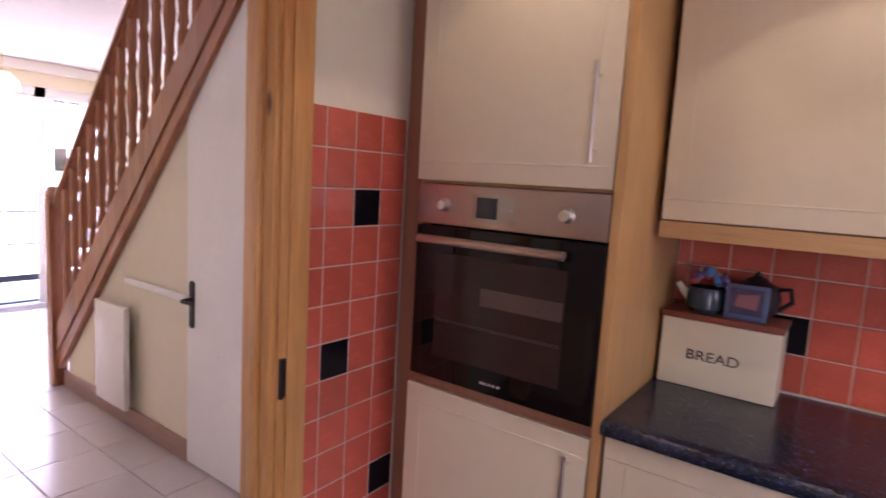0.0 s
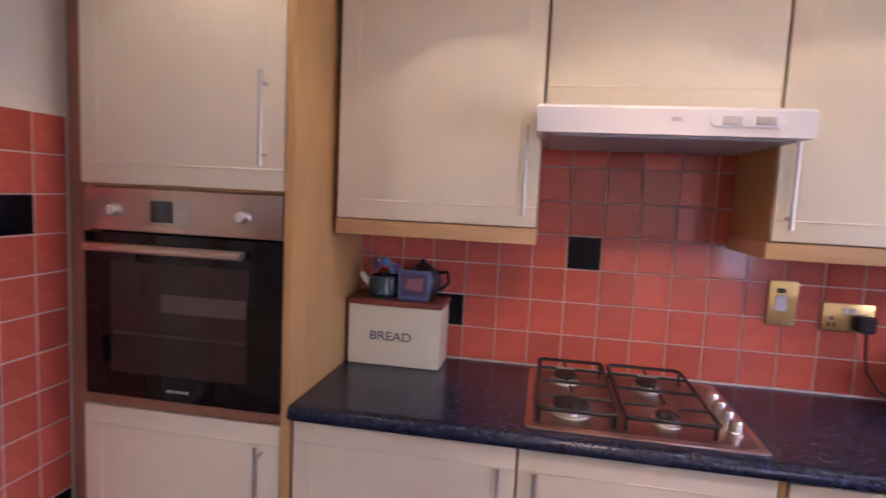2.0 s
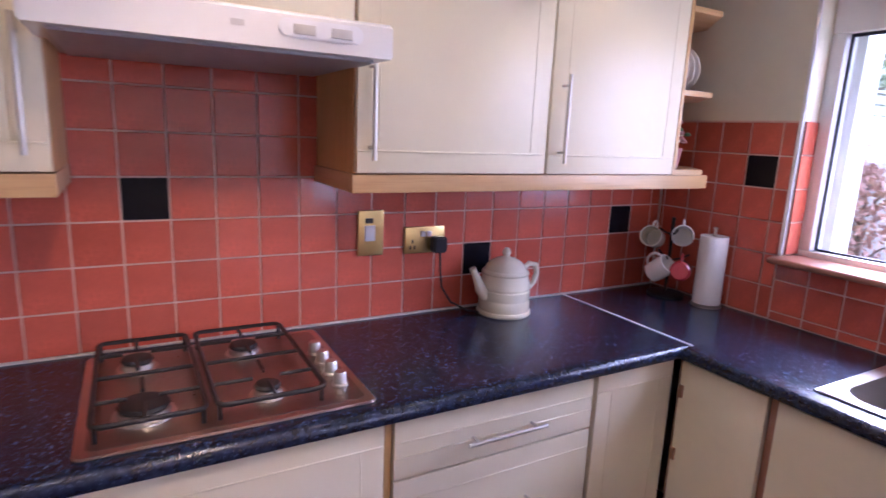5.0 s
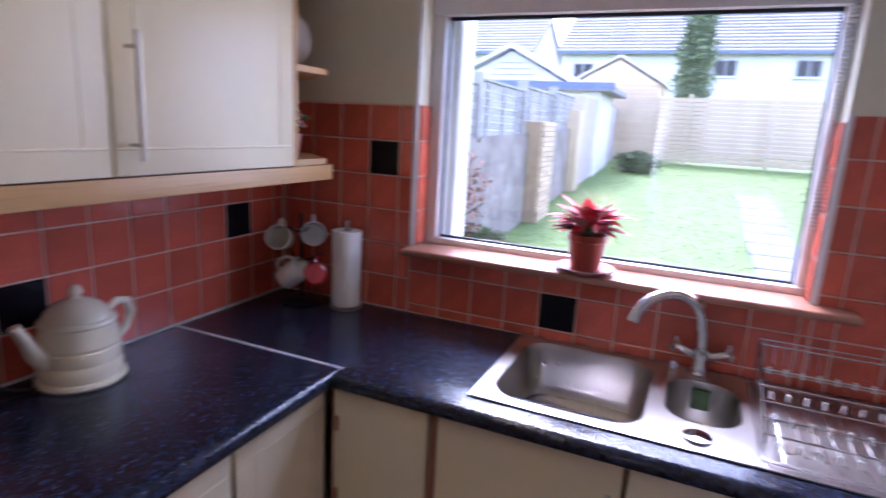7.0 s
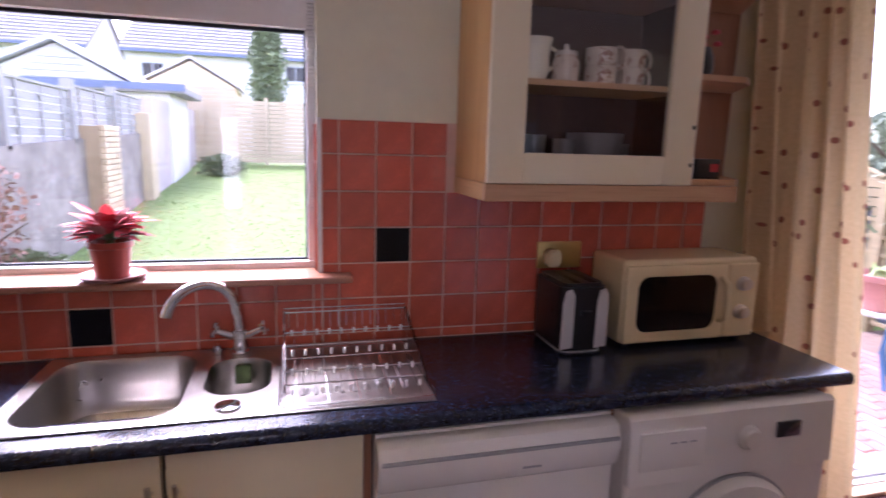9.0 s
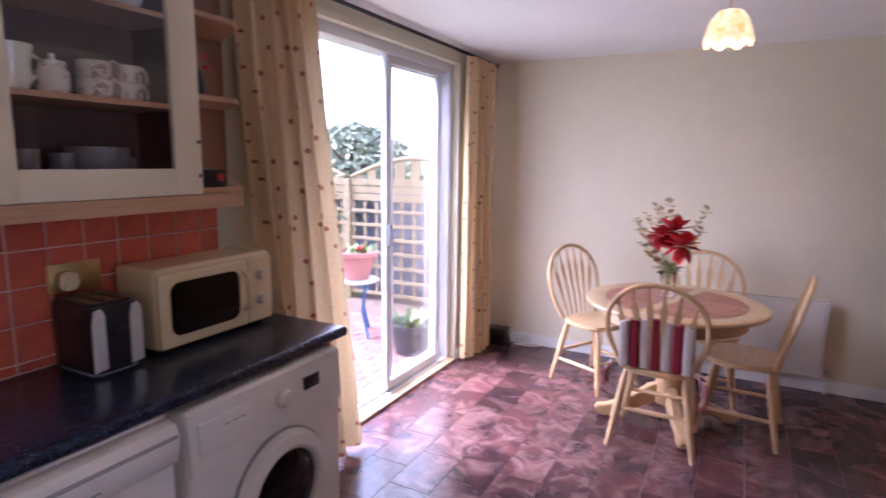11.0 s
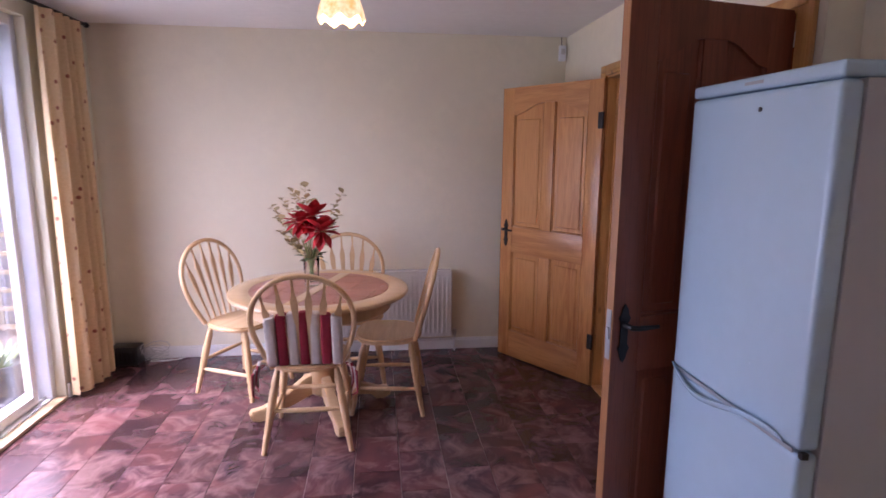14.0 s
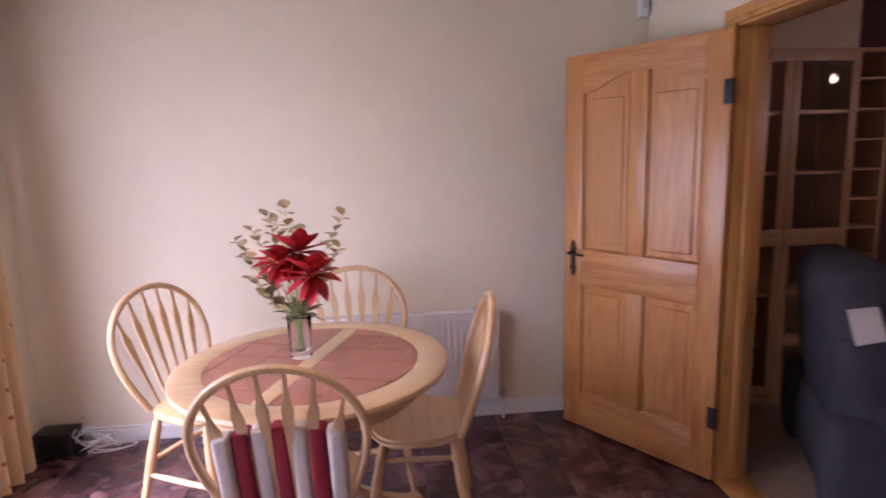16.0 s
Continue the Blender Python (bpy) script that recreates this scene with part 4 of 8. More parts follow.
part("maker_mark", boxed((0.655, 1.641, 1.679), (0.678, 1.6435, 1.689)), BUTTON, hood)

# wall units on the hob side
def wall_unit(name, x0, x1, label, z0=1.40, z1=2.16, hx=None):
    u = thing(name, ((x0 + x1) / 2, 2.0, z0), label, "cabinet", "wall units")
    carcass(u, (x0, CY + 0.022, z0), (x1, 2.186, z1))
    f = face_door(u, (x0 + 0.002, CY, z0 + 0.002), (x1 - 0.002, CY + 0.021, z1 - 0.002), "y", "door")
    if hx:
        bar_handle(f, (hx, CY, 1.435), (hx, CY, 1.685), (0, -0.032, 0))
    return u


wall_unit("wall_cabinet", -0.24, 0.358, "ivory wall cabinet with a satin bar handle", hx=0.318)
wall_unit("hood_cabinet", 0.362, 0.966, "short ivory wall cabinet above the cooker hood", 1.739)
wall_unit("wall_cabinet", 0.97, 1.555, "ivory wall cabinet with a satin bar handle", hx=1.005)
wall_unit("wall_cabinet", 1.558, 2.106, "ivory wall cabinet with a satin bar handle", hx=1.598)
solid("light_rail", boxed((-0.243, CY + 0.004, 1.352), (0.36, CY + 0.03, 1.399), 0.004), CARCASS_X, "beech light rail under the wall cabinet", "rail", "light rails")
solid("light_rail", boxed((0.962, CY + 0.004, 1.352), (2.30, CY + 0.03, 1.399), 0.004), CARCASS_X, "beech light rail under the wall cabinets", "rail", "light rails")
solid("light_rail", boxed((0.962, CY + 0.03, 1.352), (0.98, 2.186, 1.399), 0.004), CARCASS_Y, "beech light rail beside the hood recess", "rail", "light rails")
solid("light_rail", boxed((0.342, CY + 0.03, 1.352), (0.36, 2.186, 1.399), 0.004), CARCASS_Y, "beech light rail beside the hood recess", "rail", "light rails")
sh = thing("open_shelf_unit", (2.2, 2.0, 1.40), "open beech end shelves with plates and a small plant", "shelf")
part("side_panel", boxed((2.106, CY, 1.40), (2.12, 2.186, 2.2)), CARCASS, sh)
part("back_panel", boxed((2.12, 2.176, 1.40), (2.45, 2.186, 2.2)), FILLER, sh)
for z in (1.40, 1.665, 1.93):
    part("shelf", slab(bmesh.new(), [(2.12, CY + 0.006), (2.27, CY + 0.006), (2.30, CY + 0.04), (2.44, 2.05), (2.45, 2.176), (2.12, 2.176)], z, z + 0.018, "z", 0.002), CARCASS_X, sh)

# ---- glass-fronted wall cabinet over the appliances ----
GF = 2.14
gc = thing("display_cabinet", (2.3, -0.26, 1.445), "ivory glass-fronted wall cabinet full of china", "cabinet")
carcass(gc, (GF + 0.022, -0.585, 1.445), (2.45, 0.065, 2.2), 0.018, "-x", CARCASS)
# dark sheets added over the beech to put the inside's dimness into colour
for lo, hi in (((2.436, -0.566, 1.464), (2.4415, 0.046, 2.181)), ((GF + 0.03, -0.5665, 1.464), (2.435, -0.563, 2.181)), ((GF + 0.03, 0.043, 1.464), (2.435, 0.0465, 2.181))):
    part("lining", boxed(lo, hi), CABINET_DIM, gc, "added dark brown sheet for the dim cabinet inside")
part("shelf", boxed((GF + 0.03, -0.567, 1.715), (2.44, 0.047, 1.731)), CARCASS_Y, gc)
part("shelf", boxed((GF + 0.03, -0.567, 1.985), (2.44, 0.047, 2.001)), CARCASS_Y, gc)
gd = part("door", boxed((GF, -0.585, 1.445), (GF + 0.021, -0.485, 2.2), 0.004), DOOR_CREAM, gc)
part("stile", boxed((GF, -0.04, 1.445), (GF + 0.021, 0.065, 2.2), 0.004), DOOR_CREAM, gd)
part("rail", boxed((GF, -0.485, 1.445), (GF + 0.021, -0.04, 1.53), 0.004), DOOR_CREAM, gd)
part("rail", boxed((GF, -0.485, 2.12), (GF + 0.021, -0.04, 2.2), 0.004), DOOR_CREAM, gd)
glass_pane("pane", boxed((GF + 0.008, -0.49, 1.525), (GF + 0.012, -0.035, 2.125)), gd)
for z in (1.50, 1.61):
    part("hinge", boxed((GF - 0.003, -0.578, z), (GF + 0.002, -0.57, z + 0.012), 0.001), IRON, gd)
solid("light_rail", boxed((GF + 0.004, -0.76, 1.395), (GF + 0.03, 0.068, 1.444), 0.004), CARCASS_Y, "beech light rail under the glass cabinet", "rail", "light rails")
solid("light_rail", boxed((GF + 0.03, 0.05, 1.395), (2.45, 0.068, 1.444), 0.004), CARCASS_X, "beech light rail under the glass cabinet", "rail", "light rails")
es = thing("open_shelf_unit", (2.3, -0.68, 1.445), "open beech end shelves with small ornaments", "shelf")
part("back_panel", boxed((2.44, -0.955, 1.395), (2.45, -0.587, 2.2)), FILLER, es)
for z in (1.445, 1.755, 2.02):
    part("shelf", slab(bmesh.new(), [(GF + 0.02, -0.587), (GF + 0.02, -0.76), (GF + 0.08, -0.825), (2.438, -0.95), (2.438, -0.587)], z, z + 0.018, "z", 0.002), CARCASS_Y, es)


def mug(name, place, m, material, r=0.04, h=0.09, label="", group="mugs", tilt=None):
    t = thing(name, (0, 0, 0), label, "mug", group)
    prof = [(r * 0.75, 0.0), (r * 0.92, 0.006), (r, h * 0.4), (r, h), (r - 0.004, h), (r - 0.004, h * 0.4), (r * 0.85, 0.008), (0.0, 0.008)]
    part("cup", lathe(bmesh.new(), prof, (0, 0, 0), 24), material, t)
    pts = [(r - 0.003 + 0.026 * math.sin(math.pi * k / 8), 0, h * 0.5 + 0.032 * math.cos(math.pi * k / 8)) for k in range(9)]
    part("handle", tube(bmesh.new(), pts, 0.005, 8), material, t)
    t.matrix_basis = m
    return t


china = [(-0.10, 0.055, 0.105), (-0.20, 0.042, 0.085), (-0.32, 0.048, 0.10), (-0.42, 0.045, 0.10)]
for k, (y, r, h) in enumerate(china):
    if k == 0:
        j = thing("jug", (2.26, y, 1.731), "cream jug on the cabinet shelf", "jug")
        part("body", lathe(bmesh.new(), [(0.035, 1.731), (0.05, 1.76), (0.047, 1.80), (0.056, 1.85), (0.052, 1.85), (0.044, 1.80), (0.0, 1.74)], (2.26, y, 0), 24), CERAMIC, j)
        part("handle", tube(bmesh.new(), [(2.26, y - 0.045, 1.835), (2.26, y - 0.075, 1.82), (2.26, y - 0.07, 1.78), (2.26, y - 0.047, 1.765)], 0.006, 8), CERAMIC, j)
    elif k == 1:
        j = thing("sugar_jar", (2.25, y, 1.731), "small printed china sugar jar with a metal lid", "jar")
        part("body", lathe(bmesh.new(), [(0.034, 1.7315), (0.04, 1.75), (0.04, 1.79), (0.03, 1.81), (0.027, 1.81), (0.036, 1.79), (0.036, 1.75), (0.0, 1.737)], (2.25, y, 0), 24), PRINTED, j)
        part("lid", lathe(bmesh.new(), [(0.033, 1.81), (0.033, 1.82), (0.008, 1.825), (0.008, 1.84), (0.0, 1.842)], (2.25, y, 0), 20), NICKEL, j)
    else:
        for n in range(2):
            mug("teacup", (0, 0, 0), pose(2.26, y, 1.731 + n * 0.052, 0, 0, 150 + 40 * k), PRINTED, r, 0.055, "cream teacup with a brown print, stacked in the cabinet", "teacups")
FROST = clear("pressed_glass", (0.55, 0.52, 0.5), 0.3)
FROST.node_tree.nodes["Principled BSDF"].inputs["Transmission Weight"].default_value = 0.75
for k, (y, r, h) in enumerate(((-0.07, 0.034, 0.10), (-0.15, 0.036, 0.12), (-0.235, 0.034, 0.11), (-0.44, 0.035, 0.10))):
    prof = [(r * 0.8, 0.0), (r * 0.86, 0.004), (r, h), (r - 0.003, h), (r * 0.82 - 0.003, 0.01), (0.0, 0.01)]
    solid("drinking_glass", lathe(bmesh.new(), prof, (0, 0, 0), 20), FROST, "pressed drinking glass in the glass cabinet", "glass", "cabinet glasses").matrix_basis = pose(2.30 + 0.03 * (k % 2), y, 1.4635, 0, 0, 0)
solid("glass_bowl", lathe(bmesh.new(), [(0.04, 0.0), (0.045, 0.006), (0.085, 0.09), (0.088, 0.13), (0.084, 0.13), (0.08, 0.09), (0.04, 0.012), (0.0, 0.012)], (2.31, -0.345, 1.4635), 28), FROST, "large pressed glass bowl in the glass cabinet", "bowl")
mug("teacup", (0, 0, 0), pose(2.235, -0.30, 1.463, 0, 0, 200), WHITE_CER, 0.032, 0.045, "small white china cup in the cabinet", "teacups")
for k, y in enumerate((-0.12, -0.28, -0.43)):
    solid("bowl", lathe(bmesh.new(), [(0.03, 2.001), (0.06, 2.03), (0.068, 2.06), (0.064, 2.06), (0.055, 2.03), (0.0, 2.008)], (2.28, y, 0), 28), WHITE_CER, "white china bowl on the top shelf", "bowl", "cabinet bowls")
# ornaments on the open shelves
orn = thing("flower_ornament", (2.29, -0.67, 1.773), "dark vase of small pink flowers on the shelf", "ornament")
part("vase", lathe(bmesh.new(), [(0.03, 1.773), (0.042, 1.80), (0.04, 1.84), (0.028, 1.87), (0.0, 1.87)], (2.28, -0.68, 0), 20), BLACK, orn)
rng = random.Random(5)
for k in range(14):
    a, e = rng.uniform(0, 6.28), rng.uniform(0.0, 0.05)
    part("flower", lathe(bmesh.new(), [(0.0, 0), (0.014, 0.004), (0.011, 0.013), (0.0, 0.018)], (2.28 + e * math.cos(a), -0.68 + e * math.sin(a), 1.865 + rng.uniform(0, 0.05)), 8), PETAL_PINK, orn)
cardbox = thing("small_box", (2.25, -0.69, 1.463), "small dark box with a red label", "box")
part("body", boxed((2.20, -0.735, 1.463), (2.28, -0.645, 1.525), 0.003), BLACK, cardbox)
part("label", boxed((2.1975, -0.725, 1.485), (2.1998, -0.695, 1.51)), RED_CER, cardbox, "red paper label")
solid("small_box", boxed((2.20, -0.635, 1.463), (2.26, -0.61, 1.53), 0.003), PAPER, "small white carton on the shelf", "box")

# plates and plant on the shelves by the window corner
for k in range(3):
    solid("plate", lathe(bmesh.new(), [(0.0, 0), (0.05, 0.0), (0.075, 0.012), (0.075, 0.016), (0.05, 0.006), (0.0, 0.006)], (0, 0, 0), 32), WHITE_CER, "white plate stood upright on the open shelf", "plate", "shelf plates").matrix_basis = pose(2.17 + k * 0.028, 1.98, 1.765, 0, 78, 0)
pl = thing("plant_ornament", (2.20, 1.97, 1.418), "small artificial plant with pink flowers in a pink pot", "plant")
part("pot", lathe(bmesh.new(), [(0.026, 1.4185), (0.036, 1.48), (0.038, 1.49), (0.032, 1.49), (0.03, 1.48), (0.0, 1.475)], (2.20, 1.95, 0), 20), PINKPOT, pl)
for k in range(22):
    a, e = rng.uniform(0, 6.28), rng.uniform(0.0, 0.055)
    x, y, z = 2.20 + e * math.cos(a), 1.95 + e * math.sin(a), 1.505 + rng.uniform(0, 0.075)
    part("flower", lathe(bmesh.new(), [(0.0, 0), (0.013, 0.004), (0.010, 0.012), (0.0, 0.016)], (x, y, z), 7), (PINKPOT, LEAFG, CERAMIC)[k % 3], pl)
part("stem", tube(bmesh.new(), [(2.20, 1.95, 1.478), (2.202, 1.952, 1.53)], 0.01, 8), LEAFG, pl)

# ---- sink ----
sink = thing("sink", (2.2, 0.74, 0.905), "stainless steel bowl-and-a-half sink with drainer", "sink")


def holed(bm, rect, hole, z):
    X0, Y0, X1, Y1 = rect
    n = len(hole) // 4
    inner = [bm.verts.new((x, y, z)) for x, y in hole]
    outer = []
    for k, (x, y) in enumerate(hole):
        c, j = divmod(k, n)
        first, second = (("x", X1), ("y", Y1), ("x", X0), ("y", Y0))[c], (("y", Y1), ("x", X0), ("y", Y0), ("x", X1))[c]
        px, py = x, y
        if j <= n // 2:
            px, py = (first[1], y) if first[0] == "x" else (x, first[1])
        if j >= n // 2:
            px, py = (second[1], py) if second[0] == "x" else (px, second[1])
        outer.append(bm.verts.new((px, py, z)))
    m = len(hole)
    for k in range(m):
        bm.faces.new((inner[k], inner[(k + 1) % m], outer[(k + 1) % m], outer[k]))
    return inner


def bowl(bm, top, depth, z, inset):
    cx, cy = sum(v.co.x for v in top) / len(top), sum(v.co.y for v in top) / len(top)
    rings = [top]
    for f, d in ((0.99, 0.006), (0.975, 0.02), (1 - inset * 0.6, depth * 0.75), (1 - inset, depth * 0.93), (1 - inset * 1.6, depth)):
        rings.append([bm.verts.new((cx + (v.co.x - cx) * f, cy + (v.co.y - cy) * f, z - d)) for v in top])
    m = len(top)
    for a, b in zip(rings, rings[1:]):
        for k in range(m):
            bm.faces.new((a[k], b[k], b[(k + 1) % m], a[(k + 1) % m]))
    bm.faces.new(rings[-1])


SX0, SX1, SY0, SY1, SZ = 1.976, 2.444, 0.233, 1.244, 0.910
bm = bmesh.new()
top = holed(bm, (SX0 + 0.008, 0.826, SX1 - 0.008, SY1 - 0.008), rounded(2.012, 0.848, 2.415, 1.205, 0.075, 7), SZ)
bowl(bm, top, 0.155, SZ, 0.06)
bmesh.ops.recalc_face_normals(bm, faces=bm.faces[:])
part("bowl", bm, STEEL, sink, "brushed steel main bowl")
bm = bmesh.new()
top = holed(bm, (SX0 + 0.008, 0.615, SX1 - 0.008, 0.826), rounded(2.105, 0.640, 2.355, 0.808, 0.07, 7), SZ)
bowl(bm, top, 0.11, SZ, 0.07)
bmesh.ops.recalc_face_normals(bm, faces=bm.faces[:])
part("bowl", bm, STEEL, sink, "brushed steel half bowl")
drainer = part("drainer", boxed((SX0 + 0.008, SY0 + 0.008, SZ - 0.002), (SX1 - 0.008, 0.615, SZ)), STEEL, sink, "ribbed steel drainer")
for k in range(9):
    y = 0.29 + k * 0.033
    part("rib", boxed((2.06, y, SZ - 0.001), (2.37, y + 0.012, SZ + 0.004), 0.003, 1), STEEL, drainer)
bm = bmesh.new()
for lo, hi in (((SX0, SY0), (SX1, SY0 + 0.01)), ((SX0, SY1 - 0.01), (SX1, SY1)), ((SX0, SY0 + 0.01), (SX0 + 0.01, SY1 - 0.01)), ((SX1 - 0.01, SY0 + 0.01), (SX1, SY1 - 0.01))):
    box(bm, (lo[0], lo[1], 0.9055), (hi[0], hi[1], SZ + 0.001), 0.003)
part("rim", bm, STEEL, sink)
for x, y, z in ((2.23, 1.02, SZ - 0.1545), (2.23, 0.724, SZ - 0.1095)):
    part("waste", lathe(bmesh.new(), [(0.038, 0.0), (0.036, 0.003), (0.02, 0.001), (0.0, 0.001)], (x, y, z), 24), CHROME, sink, "chrome waste fitting")
part("plug", lathe(bmesh.new(), [(0.03, SZ), (0.03, SZ + 0.006), (0.006, SZ + 0.008), (0.0, SZ + 0.008)], (2.035, 0.735, 0), 24), CHROME, sink, "chrome sink plug")
part("overflow_knob", lathe(bmesh.new(), [(0.014, SZ), (0.014, SZ + 0.006), (0.01, SZ + 0.03), (0.0, SZ + 0.032)], (2.40, 0.80, 0), 18), CHROME, sink, "chrome pop-up knob")
solid("scourer", boxed((2.33, 0.70, SZ - 0.07), (2.345, 0.745, SZ - 0.015), 0.005), LEAFG, "green scourer leaning in the half bowl", "scourer")

tap = thing("mixer_tap", (2.40, 0.73, 0.91), "chrome swan-neck kitchen mixer tap", "tap")
TX, TY = 2.405, 0.735
part("base", lathe(bmesh.new(), [(0.027, 0.91), (0.027, 0.917), (0.021, 0.922), (0.019, 0.955), (0.023, 0.962), (0.021, 0.985), (0.014, 0.992), (0.0, 0.992)], (TX, TY, 0), 24), CHROME, tap)
arc = [(TX, TY, 0.985), (TX - 0.005, TY + 0.004, 1.03)]
for k in range(13):
    a = math.pi * k / 12 * 0.93
    r = 0.09
    d = r - r * math.cos(a)
    arc.append((TX - 0.01 - d * 0.62, TY + 0.008 + d * 0.95, 1.045 + r * 1.05 * math.sin(a)))
part("spout", tube(bmesh.new(), arc, [0.016] * 3 + [0.0145] * (len(arc) - 5) + [0.0145, 0.017], 14), CHROME, tap, "curved chrome spout")
for s, ang in ((-1, -0.7), (1, 0.7)):
    c = Vector((TX, TY + s * 0.02, 0.965))
    tip = c + Vector((-0.012, s * 0.045, 0.022))
    hd = part("tap_head", tube(bmesh.new(), [c, tip], [0.012, 0.010], 12), CHROME, tap, "chrome cross-head handle")
    d = (tip - c).normalized()
    u = d.orthogonal().normalized()
    w = d.cross(u)
    for v in (u, w):
        part("spoke", tube(bmesh.new(), [tip - v * 0.022 + d * 0.005, tip + v * 0.022 + d * 0.005], [0.006, 0.006], 8), CHROME, hd)

rack = thing("dish_rack", (2.25, 0.42, 0.912), "clear plastic and chrome dish drying rack on the drainer", "dish rack")
CLEARP = clear("clear_plastic", (0.95, 0.95, 0.97), 0.08)
RX0, RX1, RY0, RY1 = 2.075, 2.40, 0.235, 0.605
for y in (RY0, RY1):
    part("side", slab(bmesh.new(), [(RX0, 0.915), (RX0 + 0.01, 0.935), (RX1 - 0.015, 1.035), (RX1, 1.035), (RX1 + 0.005, 1.02), (RX1, 0.915)], y - 0.003, y + 0.003, "y", 0.001), CLEARP, rack, "clear plastic side")
for k, (x, z) in enumerate(((2.10, 0.925), (2.16, 0.935), (2.22, 0.95), (2.28, 0.965), (2.34, 0.985), (2.395, 1.03))):
    part("bar", tube(bmesh.new(), [(x, RY0, z), (x, RY1, z)], 0.0025, 6), CHROME, rack)
rim_ = [(x, y, 0.917) for x, y in rounded(1.995, RY0 - 0.01, RX1, RY1 + 0.01, 0.02)]
part("tray_rim", tube(bmesh.new(), rim_ + rim_[:1], 0.0035, 6), CLEARP, rack, "clear plastic tray rim")
for x, z in ((2.05, 0.921), (2.15, 0.932), (2.235, 0.954), (2.325, 0.982)):
    for k in range(10):
        y = RY0 + 0.025 + k * 0.036
        part("prong", boxed((x - 0.0024, y - 0.0034, z - 0.002), (x + 0.0024, y + 0.0034, z + 0.016), 0.001, 1), UPVC, rack)
part("bar", tube(bmesh.new(), [(RX1, RY0, 1.042), (RX1, RY1, 1.042)], 0.002, 6), CHROME, rack)
for k in range(15):
    y = RY0 + 0.012 + k * 0.0247
    part("wire", tube(bmesh.new(), [(RX1, y, 1.042), (2.385, y, 0.985), (2.33, y, 0.975)], 0.0012, 5), CHROME, rack)
for k in range(5):
    y = RY0 + 0.03 + k * 0.078
    part("wire", tube(bmesh.new(), [(1.998, y, 0.919), (2.15, y, 0.93), (2.33, y, 0.975)], 0.0013, 5), CHROME, rack)

# ---- worktop things, hob side ----
bb = thing("bread_bin", (-0.08, 2.06, 0.905), "cream metal bread bin with a cherry wood lid", "bread bin")
BX0, BX1, BY0, BY1 = -0.246, 0.068, 2.015, 2.172
part("body", boxed((BX0, BY0, 0.9055), (BX1, BY1, 1.108), 0.006), BINPAINT, bb)
part("lid", boxed((BX0 - 0.004, BY0 - 0.006, 1.109), (BX1 + 0.004, BY1 + 0.004, 1.127), 0.003), BOARDRED, bb, "flat cherry wood lid")


def lettering(text, size, m, material, parent, name="lettering", label=""):
    cu = bpy.data.curves.new(name, "FONT")
    cu.body, cu.size, cu.align_x, cu.align_y, cu.extrude = text, size, "CENTER", "CENTER", 0.0006
    tmp = new(name + "_tmp", cu)
    me = bpy.data.meshes.new_from_object(tmp.evaluated_get(bpy.context.evaluated_depsgraph_get()))
    bpy.data.objects.remove(tmp)
    me.transform(m)
    me.transform(Matrix.Translation(-origin(parent)))
    me.materials.clear()
    me.materials.append(material)
    ob = new(name, me)
    ob.parent = parent
    return tagged(ob, label) if label else ob


lettering("BREAD", 0.042, pose((BX0 + BX1) / 2 - 0.01, BY0 - 0.0012, 1.005, 90, 0, 0) @ Matrix.Diagonal((1.12, 1, 1, 1)), TEXTM, bb, "lettering", "grey word BREAD")
tp = thing("teapot_ornament", (-0.145, 2.09, 1.127), "dark teal teapot planter filled with coloured ornaments", "ornament")
part("body", lathe(bmesh.new(), [(0.045, 1.128), (0.055, 1.14), (0.056, 1.18), (0.05, 1.20), (0.046, 1.20), (0.05, 1.18), (0.0, 1.17)], (-0.145, 2.09, 0), 28), TEAL_CER, tp)
part("spout", tube(bmesh.new(), [(-0.195, 2.09, 1.165), (-0.215, 2.085, 1.185), (-0.228, 2.08, 1.205)], [0.014, 0.011, 0.009], 10), CERAMIC, tp)
part("handle", tube(bmesh.new(), [(-0.092, 2.09, 1.19), (-0.065, 2.09, 1.185), (-0.06, 2.09, 1.16), (-0.088, 2.09, 1.145)], 0.006, 8), CERAMIC, tp)
cols = [RED_CER, plain("sky_blue_glaze", (0.10, 0.30, 0.55), 0.3), PINKPOT, WHITE_CER, plain("violet_glaze", (0.16, 0.10, 0.25), 0.3), PETAL_PINK]
for k in range(16):
    a, e = rng.uniform(0, 6.28), rng.uniform(0.0, 0.05)
    r = rng.uniform(0.010, 0.019)
    part("bauble", lathe(bmesh.new(), [(0.0, -r), (r * 0.7, -r * 0.7), (r, 0), (r * 0.7, r * 0.7), (0.0, r)], (-0.145 + e * math.cos(a), 2.08 + e * 0.7 * math.sin(a), 1.205 + rng.uniform(0, 0.045)), 10), cols[k % 6], tp)
bt = thing("teapot", (-0.02, 2.12, 1.127), "black teapot behind the picture tile", "teapot")
part("body", lathe(bmesh.new(), [(0.035, 1.128), (0.06, 1.15), (0.066, 1.19), (0.05, 1.225), (0.03, 1.235), (0.028, 1.24), (0.01, 1.25), (0.008, 1.258), (0.0, 1.262)], (-0.02, 2.12, 0), 28), BLACK, bt)
part("handle", tube(bmesh.new(), [(0.035, 2.12, 1.215), (0.065, 2.12, 1.22), (0.072, 2.12, 1.185), (0.04, 2.12, 1.155)], 0.007, 8), BLACK, bt)
pt = thing("picture_tile", (-0.03, 2.05, 1.127), "small blue framed picture leaning on the teapot", "picture")
